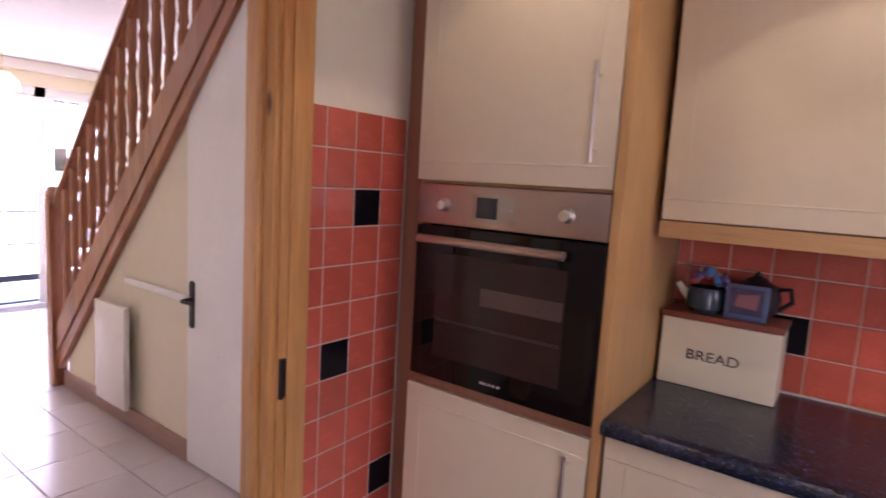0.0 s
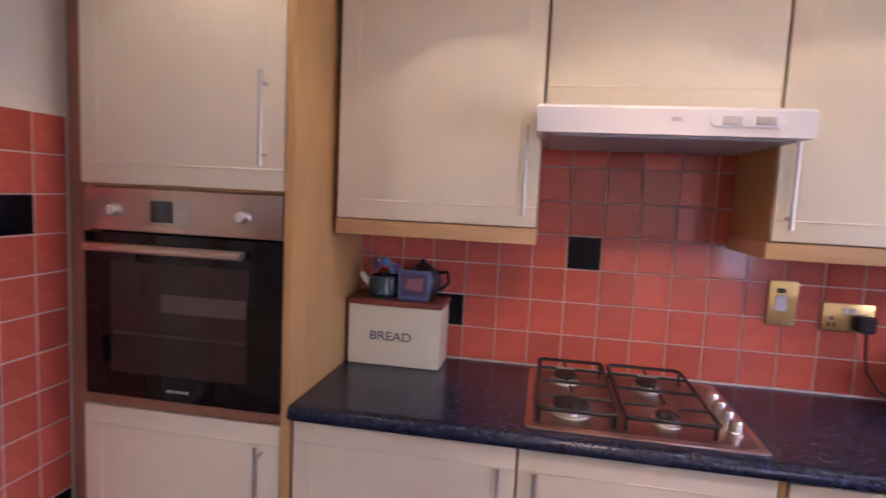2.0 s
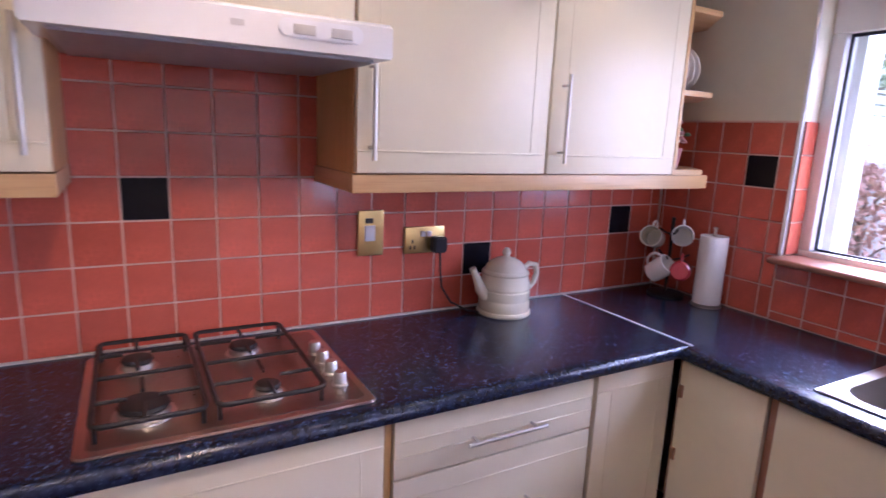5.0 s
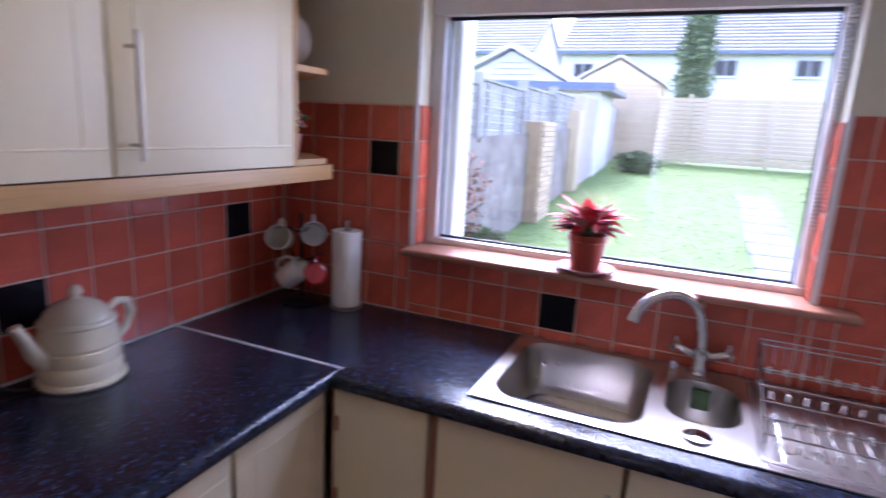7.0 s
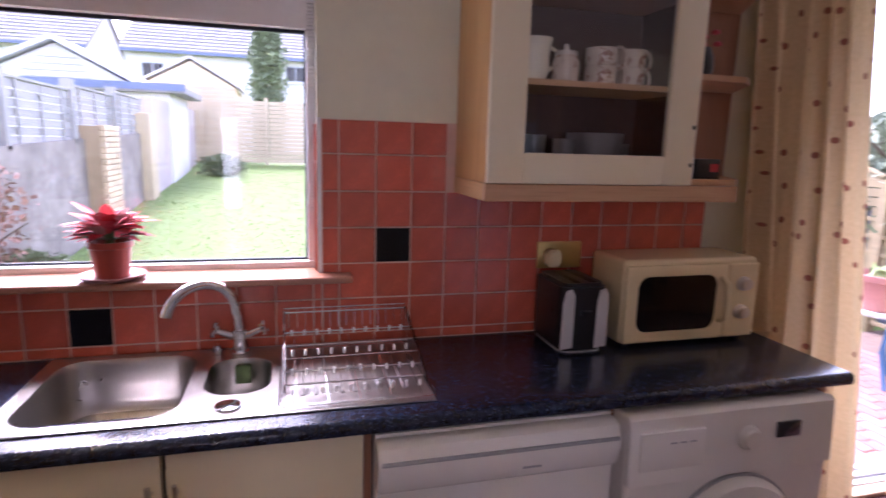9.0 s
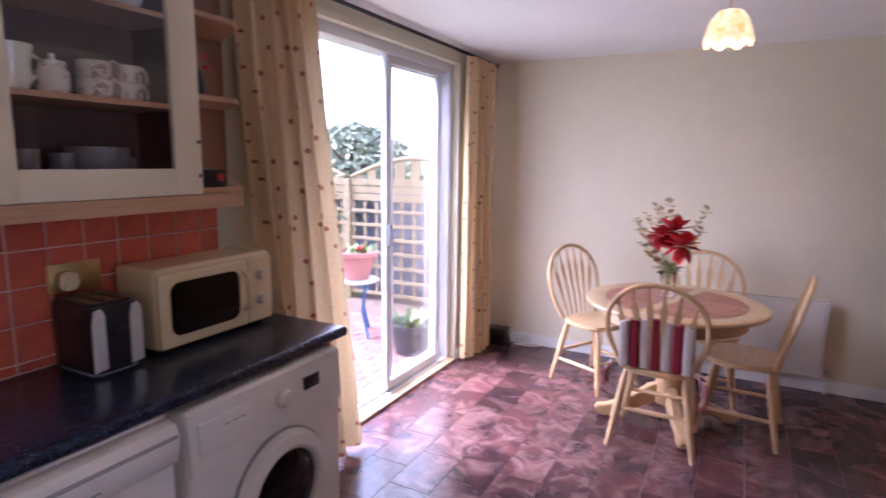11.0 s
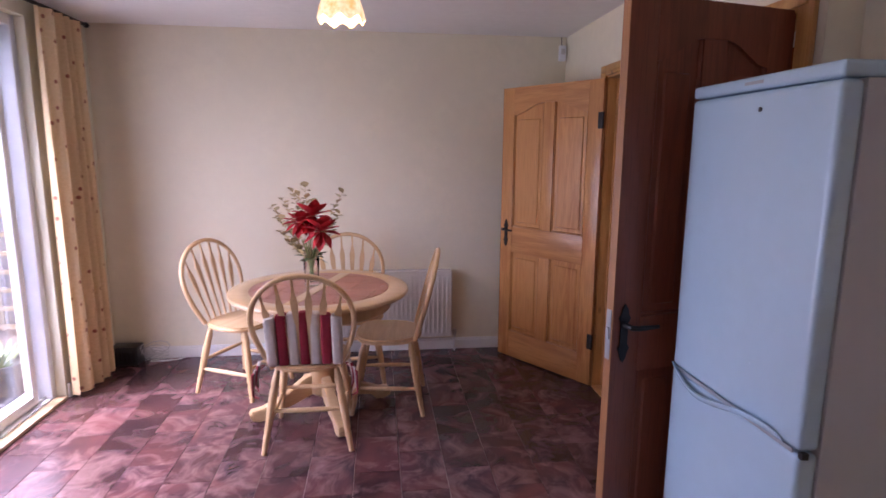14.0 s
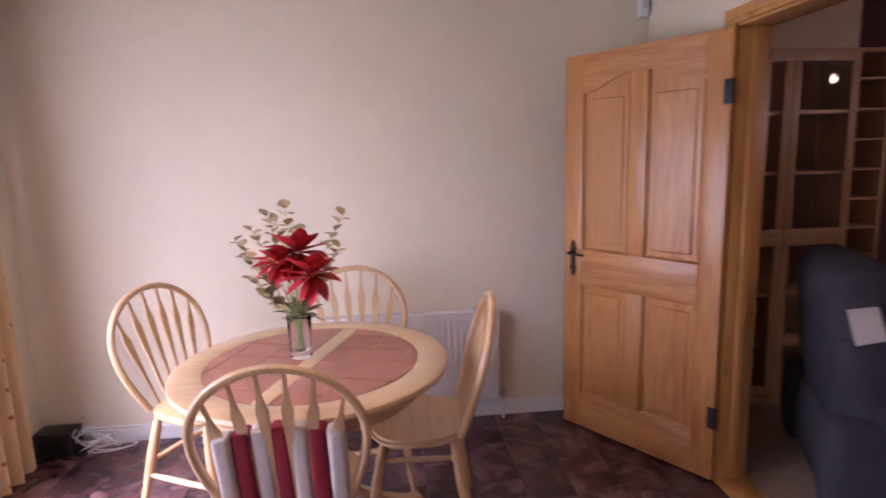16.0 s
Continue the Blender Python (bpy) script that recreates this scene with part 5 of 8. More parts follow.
part("frame", boxed((-0.088, 2.044, 1.1275), (0.022, 2.052, 1.228), 0.002), plain("slate_blue_frame", (0.12, 0.17, 0.30), 0.4), pt)
part("picture", boxed((-0.076, 2.0415, 1.142), (0.010, 2.044, 1.218)), plain("purple_picture", (0.09, 0.08, 0.14), 0.4, var=0.5, scale=25), pt)
part("picture", slab(bmesh.new(), [(-0.062, 1.165), (-0.005, 1.16), (0.0, 1.205), (-0.055, 1.198)], 2.0395, 2.0412, "y"), plain("pink_patch", (0.35, 0.15, 0.15), 0.5), pt)

sw = thing("cooker_switch", (1.14, 2.185, 1.14), "brass cooker switch plate on the tiles", "switch")
part("plate", boxed((1.097, 2.174, 1.118), (1.182, 2.1845, 1.262), 0.003), BRASS, sw)
part("rocker", boxed((1.118, 2.168, 1.165), (1.152, 2.175, 1.215), 0.003), UPVC, sw, "white rocker switch")
part("indicator", boxed((1.120, 2.169, 1.222), (1.145, 2.175, 1.238), 0.002), BLACK, sw)
so = thing("wall_socket", (1.33, 2.185, 1.12), "brass double socket with a black plug", "socket")
part("plate", boxed((1.257, 2.174, 1.115), (1.405, 2.1845, 1.203), 0.003), BRASS, so)
for k in range(2):
    part("switch", boxed((1.315 + k * 0.022, 2.169, 1.17), (1.331 + k * 0.022, 2.175, 1.188), 0.002), UPVC, so)
for a, b in ((1.285, 1.155), (1.277, 1.135), (1.293, 1.135)):
    part("pin_hole", boxed((a - 0.003, 2.1725, b - 0.006), (a + 0.003, 2.1745, b + 0.006)), BLACK, so)
plug = part("plug", slab(bmesh.new(), rounded(1.347, 1.118, 1.398, 1.172, 0.012), 2.135, 2.174, "y", 0.006), BLACK, so, "black mains plug")
cab = [(1.372, 2.14, 1.12), (1.372, 2.135, 1.06), (1.385, 2.145, 1.0), (1.42, 2.14, 0.945), (1.475, 2.12, 0.914), (1.55, 2.06, 0.911), (1.57, 2.05, 0.911)]
solid("kettle_cable", tube(bmesh.new(), cab, 0.0035, 8), BLACK, "thin black mains cable on the worktop", "cable")

kt = thing("electric_kettle", (1.605, 2.075, 0.905), "ivory ribbed ceramic kettle shaped like a teapot", "kettle")
kc = (1.60, 2.082, 0)
part("base", lathe(bmesh.new(), [(0.092, 0.9055), (0.096, 0.912), (0.094, 0.92), (0.09, 0.922)], kc, 36), CERAMIC, kt)
prof = [(0.086, 0.922), (0.090, 0.93), (0.089, 0.955), (0.087, 0.958), (0.087, 0.962), (0.089, 0.966), (0.088, 0.99), (0.085, 0.993), (0.085, 0.997), (0.087, 1.0), (0.085, 1.02), (0.079, 1.045), (0.082, 1.05), (0.08, 1.056), (0.074, 1.06)]
part("body", lathe(bmesh.new(), prof, kc, 36), CERAMIC, kt)
part("lid", lathe(bmesh.new(), [(0.074, 1.06), (0.066, 1.075), (0.05, 1.09), (0.03, 1.099), (0.014, 1.103), (0.011, 1.108), (0.016, 1.118), (0.012, 1.128), (0.008, 1.134), (0.0, 1.136)], kc, 32), CERAMIC, kt, "domed lid with a finial")
part("spout", tube(bmesh.new(), [(1.525, 2.082, 0.975), (1.50, 2.082, 1.0), (1.485, 2.082, 1.035), (1.465, 2.082, 1.072)], [0.026, 0.02, 0.014, 0.011], 14), CERAMIC, kt)
part("handle", tube(bmesh.new(), [(1.672, 2.082, 1.055), (1.70, 2.082, 1.072), (1.728, 2.082, 1.065), (1.736, 2.082, 1.035), (1.722, 2.082, 1.0), (1.695, 2.082, 0.975), (1.682, 2.082, 0.97)], [0.009, 0.01, 0.0105, 0.0105, 0.01, 0.009, 0.009], 12), CERAMIC, kt)

mt = thing("mug_tree", (2.36, 2.03, 0.905), "black mug tree hung with mugs in the corner", "mug tree")
part("base", lathe(bmesh.new(), [(0.07, 0.9055), (0.07, 0.915), (0.05, 0.92), (0.0, 0.921)], (2.36, 2.03, 0), 28), IRON, mt)
part("stem", tube(bmesh.new(), [(2.36, 2.03, 0.915), (2.36, 2.03, 1.22)], 0.007, 10), IRON, mt)
arms = ((-0.07, -0.045, 1.06), (0.055, -0.05, 1.06), (-0.045, -0.06, 1.165), (0.06, -0.02, 1.165), (-0.07, 0.0, 1.165), (0.02, 0.07, 1.06))
for ax, ay, az in arms:
    part("arm", tube(bmesh.new(), [(2.36, 2.03, az - 0.015), (2.36 + ax * 0.6, 2.03 + ay * 0.6, az), (2.36 + ax, 2.03 + ay, az + 0.015)], 0.004, 8), IRON, mt)
MUGS = (((2.278, 2.05, 1.141), CERAMIC, "cream mug hung on the mug tree", (0, 0.25, 0)), ((2.343, 1.968, 1.155), WHITE_CER, "white mug hung on the mug tree", (0, 0, 0)),
        ((2.279, 2.005, 1.024), WHITE_CER, "white mug hung on the mug tree", (0.9, -0.3, 0.5)), ((2.325, 1.943, 1.027), RED_CER, "red mug hung on the mug tree", (1.2, 0.9, -0.3)))
for place, m_, lab, twist in MUGS:
    axis = (Vector((-0.72, -0.58, 0.22)) + Vector(twist)).normalized()
    upward = (Vector((0, 0, 1)) - axis * axis.z).normalized()
    side = axis.cross(upward)
    m = Matrix((upward, side, axis)).transposed().to_4x4()
    m.translation = Vector(place) - axis * 0.044
    mug("mug", None, m, m_, 0.041, 0.088, lab, "mugs on the tree")

kr = thing("kitchen_roll", (2.40, 1.855, 0.905), "white kitchen roll on an upright holder", "kitchen roll")
part("holder", lathe(bmesh.new(), [(0.055, 0.9055), (0.055, 0.913), (0.006, 0.916), (0.006, 1.20), (0.009, 1.205), (0.0, 1.21)], (2.385, 1.86, 0), 24), NICKEL, kr, "metal holder")
part("roll", lathe(bmesh.new(), [(0.02, 0.917), (0.049, 0.917), (0.05, 0.92), (0.05, 1.172), (0.049, 1.175), (0.02, 1.175), (0.02, 0.93)], (2.385, 1.86, 0), 36), PAPER, kr)

fp = thing("potted_plant", (2.44, 1.05, 1.14), "red-leaved houseplant in a terracotta-red pot on a saucer", "plant")
PC = (2.445, 1.075, 0)
part("saucer", lathe(bmesh.new(), [(0.06, 1.1405), (0.085, 1.152), (0.088, 1.156), (0.082, 1.156), (0.06, 1.147), (0.0, 1.147)], PC, 32), PINKPOT, fp)
part("pot", lathe(bmesh.new(), [(0.042, 1.148), (0.054, 1.232), (0.059, 1.235), (0.059, 1.252), (0.054, 1.252), (0.05, 1.235), (0.0, 1.23)], PC, 32), CLAYPOT, fp)


def petal(bm, base, tip, width, droop=0.0):
    """A pointed leaf with a fold along its rib."""
    base, tip = Vector(base), Vector(tip)
    d = tip - base
    side = d.cross(Vector((0, 0, 1)))
    side = side.normalized() if side.length > 1e-6 else Vector((1, 0, 0))
    up = side.cross(d).normalized()
    pts = []
    for s, w in ((0.0, 0.12), (0.3, 0.8), (0.55, 1.0), (0.8, 0.6)):
        c = base + d * s - Vector((0, 0, droop * s * s))
        pts.append([bm.verts.new(c - side * width * w + up * width * 0.25 * w), bm.verts.new(c - up * 0.0), bm.verts.new(c + side * width * w + up * width * 0.25 * w)])
    end = bm.verts.new(tip - Vector((0, 0, droop)))
    for a, b in zip(pts, pts[1:]):
        bm.faces.new((a[0], a[1], b[1], b[0]))
        bm.faces.new((a[1], a[2], b[2], b[1]))
    bm.faces.new((pts[-1][0], pts[-1][1], end))
    bm.faces.new((pts[-1][1], pts[-1][2], end))


def leaf_part(name, parent, material, base, tip, width, droop=0.0):
    bm = bmesh.new()
    petal(bm, base, tip, width, droop)
    return part(name, bm, material, parent)


rng = random.Random(11)
PALEPINK = plain("pale_pink_bract", (0.72, 0.42, 0.42), 0.6, var=0.2, scale=40)
for k in range(64):
    a, e, r = rng.uniform(0, 6.283), rng.uniform(-0.1, 1.0), rng.uniform(0.06, 0.10)
    b = Vector((PC[0], PC[1], 1.255)) + Vector((math.cos(a) * 0.02, math.sin(a) * 0.02, rng.uniform(0, 0.045)))
    t_ = b + Vector((math.cos(a) * math.cos(e) * r * 0.75, math.sin(a) * math.cos(e) * r * 1.25, math.sin(e) * r * 0.95))
    leaf_part("leaf", fp, (PETAL_PINK, PETAL_PINK, PALEPINK, PETAL, PETAL_PINK)[k % 5], b, t_, rng.uniform(0.016, 0.026), 0.012)
for k in range(14):
    a = k * 0.449
    leaf_part("leaf", fp, LEAFG, (PC[0], PC[1], 1.25), (PC[0] + 0.07 * math.cos(a), PC[1] + 0.08 * math.sin(a), 1.275), 0.016, 0.01)
part("stem", tube(bmesh.new(), [(PC[0], PC[1], 1.228), (PC[0], PC[1], 1.30)], 0.012, 8), LEAFG, fp)

# ---- worktop things, appliance side ----
ts = thing("toaster", (2.25, -0.36, 0.905), "black upright toaster with polished steel sides", "toaster")
part("body", slab(bmesh.new(), rounded(2.222, -0.445, 2.44, -0.285, 0.035), 0.908, 1.13, "z", 0.012), BLACK, ts)
for y in (-0.424, -0.306):
    part("side_plate", slab(bmesh.new(), [(y - 0.02, 0.925), (y - 0.019, 1.095), (y - 0.008, 1.115), (y + 0.012, 1.11), (y + 0.02, 1.07), (y + 0.022, 0.92)], 2.215, 2.225, "x", 0.003), BRIGHT_STEEL, ts, "polished steel trim")
part("lever", boxed((2.205, -0.385, 1.03), (2.223, -0.345, 1.045), 0.004), BLACK, ts)
for y in (-0.40, -0.345):
    part("slot", boxed((2.245, y - 0.01, 1.129), (2.42, y + 0.012, 1.132), 0.001), IRON, ts)
part("base", slab(bmesh.new(), rounded(2.227, -0.44, 2.435, -0.29, 0.03), 0.9055, 0.909, "z"), GREYP, ts)
ts.location.y += 0.055
so2 = thing("wall_socket", (2.45, -0.31, 1.14), "brass double socket with a cream plug behind the toaster", "socket", "sockets")
part("plate", boxed((2.438, -0.40, 1.135), (2.4485, -0.235, 1.228), 0.003), BRASS, so2)
part("plug", slab(bmesh.new(), rounded(-0.31, 1.145, -0.255, 1.205, 0.02), 2.40, 2.438, "x", 0.006), CREAMP, so2, "cream mains plug")

mw = thing("microwave_oven", (2.28, -0.77, 0.905), "cream retro microwave oven with a dark window", "microwave")
mw_lo, mw_hi = Vector((-0.15, -0.235, 0.012)), Vector((0.055, 0.235, 0.285))
mm = pose(2.385, -0.705, 0.9055, 0, 0, 0.6) @ Matrix.Diagonal((1, 1.11, 1.03, 1))


def mw_part(name, bm, material, label="", parent=None):
    bm.transform(mm)
    return part(name, bm, material, parent or mw, label)


body = mw_part("body", boxed(mw_lo, mw_hi, 0.018, 4), CREAMP)
fd = mw_part("door", boxed((-0.168, -0.115, 0.018), (-0.149, 0.232, 0.268), 0.012, 3), CREAMP)
mw_part("window", slab(bmesh.new(), rounded(-0.075, 0.055, 0.195, 0.235, 0.035), -0.1705, -0.1665, "x", 0.002), BLACK_GLASS, "dark tinted window", fd)
mw_part("handle", tube(bmesh.new(), [(-0.166, -0.096, 0.08), (-0.19, -0.098, 0.095), (-0.193, -0.098, 0.15), (-0.19, -0.098, 0.205), (-0.166, -0.096, 0.225)], 0.0095, 10), CREAMP, "", fd)
cpn = mw_part("control_panel", boxed((-0.164, -0.232, 0.018), (-0.149, -0.118, 0.268), 0.008, 3), CREAMP)
for z in (0.105, 0.20):
    mw_part("knob", lathe(bmesh.new(), [(0.024, -0.164), (0.024, -0.170), (0.019, -0.173), (0.018, -0.187), (0.0, -0.188)], (0, -0.175, z), 24, "x"), NICKEL, "chrome-rimmed knob", cpn)
for x in (-0.12, 0.03):
    for y in (-0.2, 0.2):
        mw_part("foot", lathe(bmesh.new(), [(0.014, 0.0), (0.014, 0.013)], (x, y, 0), 12), BLACK)

dw = thing("dishwasher", (2.1, 0.07, 0), "white dishwasher under the worktop", "dishwasher")
part("body", boxed((1.93, -0.243, 0.05), (2.44, 0.395, 0.855), 0.004), ENAMEL, dw)
part("door", boxed((1.905, -0.243, 0.11), (1.929, 0.395, 0.715), 0.006), ENAMEL, dw)
prof = [(1.88, 0.735), (1.868, 0.80), (1.885, 0.838), (1.905, 0.846), (1.929, 0.846), (1.929, 0.72), (1.893, 0.72)]
part("control_panel", slab(bmesh.new(), prof, -0.243, 0.395, "y", 0.004), ENAMEL, dw, "rounded white control panel with grip")
part("grip", boxed((1.8655, -0.235, 0.803), (1.876, 0.387, 0.812), 0.003), GREYP, dw)
part("mark", boxed((1.8745, -0.02, 0.752), (1.8785, 0.03, 0.757)), GREYP, dw)
part("plinth", boxed((1.98, -0.243, 0), (1.99, 0.395, 0.05)), BLACK, dw)

wm = thing("washing_machine", (2.1, -0.62, 0), "white front-loading washing machine", "washing machine")
WX = 1.872
part("body", boxed((WX + 0.01, -0.955, 0.02), (2.43, -0.268, 0.85), 0.012, 3), ENAMEL, wm)
pn = part("control_panel", slab(bmesh.new(), [(WX - 0.006, 0.66), (WX + 0.006, 0.845), (WX + 0.02, 0.853), (WX + 0.03, 0.853), (WX + 0.03, 0.66)], -0.953, -0.27, "y", 0.003), ENAMEL, wm)
part("display", boxed((WX - 0.006, -0.825, 0.752), (WX + 0.004, -0.745, 0.798), 0.002), LED, pn, "dark display")
part("knob", lathe(bmesh.new(), [(0.036, -0.002), (0.034, -0.012), (0.028, -0.016), (0.026, -0.026), (0.0, -0.027)], (WX + 0.0, -0.645, 0.765), 28, "x"), ENAMEL, pn, "white programme knob")
part("detergent_drawer", boxed((WX - 0.006, -0.50, 0.70), (WX + 0.004, -0.30, 0.81), 0.004), ENAMEL, pn)
for k in range(3):
    part("mark", boxed((WX - 0.0075, -0.47 + k * 0.03, 0.775), (WX - 0.0055, -0.45 + k * 0.03, 0.779)), GREYP, pn)
dc = (WX + 0.004, -0.63, 0.43)
dr = part("door", lathe(bmesh.new(), [(0.215, 0.004), (0.213, -0.016), (0.20, -0.034), (0.165, -0.04), (0.15, -0.03), (0.148, -0.012)], dc, 48, "x"), ENAMEL, wm, "white porthole door ring")
part("door_glass", lathe(bmesh.new(), [(0.149, -0.014), (0.12, -0.024), (0.07, -0.034), (0.0, -0.037)], dc, 40, "x"), BLACK_GLASS, dr, "dark porthole glass")
part("door_gap", lathe(bmesh.new(), [(0.222, 0.004), (0.222, -0.004), (0.216, -0.004)], dc, 48, "x"), GREYP, dr)
part("foot", boxed((WX + 0.03, -0.94, 0), (2.42, -0.285, 0.02)), BLACK, wm)

# ---- fridge and side cabinet ----
fr = thing("fridge_freezer", (-0.75, -0.98, 0), "tall white fridge freezer with a wavy door handle", "fridge")
FXF, FY0, FY1 = -0.44, -1.245, -0.68
part("body", boxed((-1.01, FY0 + 0.004, 0.02), (FXF - 0.06, FY1 - 0.004, 1.70), 0.006), FRIDGE_SHADED, fr, "fridge sides, their shade put in as grey")
part("top", boxed((-1.01, FY0, 1.70), (FXF, FY1, 1.735), 0.012, 3), FRIDGE_SKY_TINT, fr)
part("upper_door", boxed((FXF - 0.055, FY0, 0.865), (FXF, FY1, 1.697), 0.018, 4), FRIDGE_SKY_TINT, fr)
part("lower_door", boxed((FXF - 0.055, FY0, 0.06), (FXF, FY1, 0.858), 0.018, 4), FRIDGE_SKY_TINT, fr)
hp = []
for k in range(15):
    s = k / 14
    hp.append((FXF + 0.002 + 0.022 * math.sin(math.pi * s), FY0 + 0.01 + (FY1 - FY0 - 0.06) * s, 0.872 - 0.035 * math.sin(2 * math.pi * s * 0.85) * (1 - 0.3 * s) - 0.02 * s))
part("handle", tube(bmesh.new(), hp, [0.006] + [0.012] * 13 + [0.006], 10, 0.5), FRIDGE_SKY_TINT, fr, "wavy pale grip between the doors")
# grey strip stands in for the shadow gap along the grip
part("grip_shade_strip", boxed((FXF - 0.004, FY0 + 0.02, 0.857), (FXF + 0.0005, FY1 - 0.02, 0.867)), GREYP, fr)
part("lock", lathe(bmesh.new(), [(0.006, 0.0), (0.006, 0.003), (0.0, 0.004)], (FXF, -0.93, 1.65), 12, "x"), BLACK, fr)
part("maker_mark", boxed((FXF - 0.001, -1.0, 1.714), (FXF + 0.002, -0.93, 1.722)), GREYP, fr)
part("hinge", boxed((FXF - 0.02, FY1 - 0.004, 0.852), (FXF - 0.002, FY1 + 0.01, 0.868), 0.002), BLACK, fr)
part("foot", boxed((-0.98, FY0 + 0.02, 0), (FXF - 0.08, FY1 - 0.02, 0.02)), BLACK, fr)
su = thing("side_cabinet", (-0.78, -0.1, 0), "small cream cabinet with a pale wooden top", "cabinet")
part("body", boxed((-1.0, -0.42, 0), (-0.53, 0.22, 0.87), 0.003), CREAMP, su)
part("top", boxed((-1.01, -0.44, 0.87), (-0.50, 0.24, 0.90), 0.006), ASH_X, su, "pale wooden top")
part("door", boxed((-0.53, -0.40, 0.10), (-0.512, 0.20, 0.85), 0.004), ASH, su)

# ---- dining room ----
tb = thing("dining_table", (0.85, -2.87, 0), "round pale wood pedestal table with a terracotta tiled top", "table")
TCX, TCY, TR = 0.85, -2.87, 0.515
SD = radians(72)
sdx, sdy = math.cos(SD), math.sin(SD)
part("rim", lathe(bmesh.new(), [(0.40, 0.722), (TR - 0.03, 0.722), (TR - 0.006, 0.727), (TR, 0.738), (TR - 0.004, 0.75), (TR - 0.016, 0.755), (0.405, 0.755), (0.40, 0.752)], (TCX, TCY, 0), 72), ASH_X, tb, "round wooden rim")
part("top_bed", lathe(bmesh.new(), [(0.401, 0.723), (0.401, 0.748), (0.0, 0.748)], (TCX, TCY, 0), 64), plain("pale_tile_grout", (0.5, 0.36, 0.28), 0.8), tb)
bm = boxed((-0.401, -0.032, 0.748), (0.401, 0.032, 0.7555), 0.001)
bm.transform(pose(TCX, TCY, 0, 0, 0, math.degrees(SD)))
part("strip", bm, ASH_X, tb, "wooden strip across the top")
TT = plain("matt_terracotta", (0.40, 0.16, 0.10), 0.35, var=0.12, scale=8, rand=0.08, bump=0.1)
pitch = 0.152
for side in (-1, 1):
    for i in range(-3, 3):
        for j in range(0, 3):
            x0, x1 = i * pitch + 0.002, (i + 1) * pitch - 0.002
            y0, y1 = 0.034 + j * pitch + 0.002, 0.034 + (j + 1) * pitch - 0.002
            poly = []
            n = 6
            edge = [(x0 + (x1 - x0) * k / n, y0) for k in range(n)] + [(x1, y0 + (y1 - y0) * k / n) for k in range(n)] + [(x1 - (x1 - x0) * k / n, y1) for k in range(n)] + [(x0, y1 - (y1 - y0) * k / n) for k in range(n)]
            R = 0.398
            if min(math.hypot(*p) for p in edge) > R - 0.01:
                continue
            inside = []
            for px, py in edge:
                r = math.hypot(px, py)
                if r > R:
                    # pull back along the strip direction, or towards the strip
                    if abs(py) < R:
                        lim = math.sqrt(R * R - py * py)
                        px = max(-lim, min(lim, px))
                    else:
                        px, py = px * R / r, py * R / r
                inside.append((px, side * py))
            clean = [p for k, p in enumerate(inside) if math.dist(p, inside[k - 1]) > 1e-4]
            if len(clean) < 3:
                continue
            bm = slab(bmesh.new(), clean, 0.7482, 0.754, "z")
            bm.transform(pose(TCX, TCY, 0, 0, 0, math.degrees(SD)))
            part("tile", bm, TT, tb)
part("apron", lathe(bmesh.new(), [(0.40, 0.722), (0.41, 0.715), (0.41, 0.64), (0.40, 0.632), (0.385, 0.64), (0.385, 0.72)], (TCX, TCY, 0), 64), ASH_X, tb)
part("pedestal", lathe(bmesh.new(), [(0.12, 0.71), (0.10, 0.69), (0.06, 0.66), (0.055, 0.60), (0.07, 0.55), (0.085, 0.45), (0.08, 0.35), (0.06, 0.28), (0.075, 0.24), (0.08, 0.12), (0.06, 0.10), (0.0, 0.10)], (TCX, TCY, 0), 32), ASH, tb, "turned pedestal")
part("underframe", boxed((TCX - 0.39, TCY - 0.04, 0.68), (TCX + 0.39, TCY + 0.04, 0.721), 0.004), ASH_X, tb)
for k in range(4):
    a = radians(45 + 90 * k - 25)
    prof = [(0.05, 0.24), (0.12, 0.21), (0.25, 0.12), (0.36, 0.075), (0.415, 0.07), (0.43, 0.05), (0.42, 0.015), (0.38, 0.0), (0.33, 0.005), (0.30, 0.04), (0.2, 0.06), (0.05, 0.12)]
    bm = slab(bmesh.new(), prof, -0.028, 0.028, "y", 0.006)
    bm.transform(pose(TCX, TCY, 0, 0, 0, math.degrees(a)))
    part("foot", bm, ASH_X, tb, "curved pedestal foot")


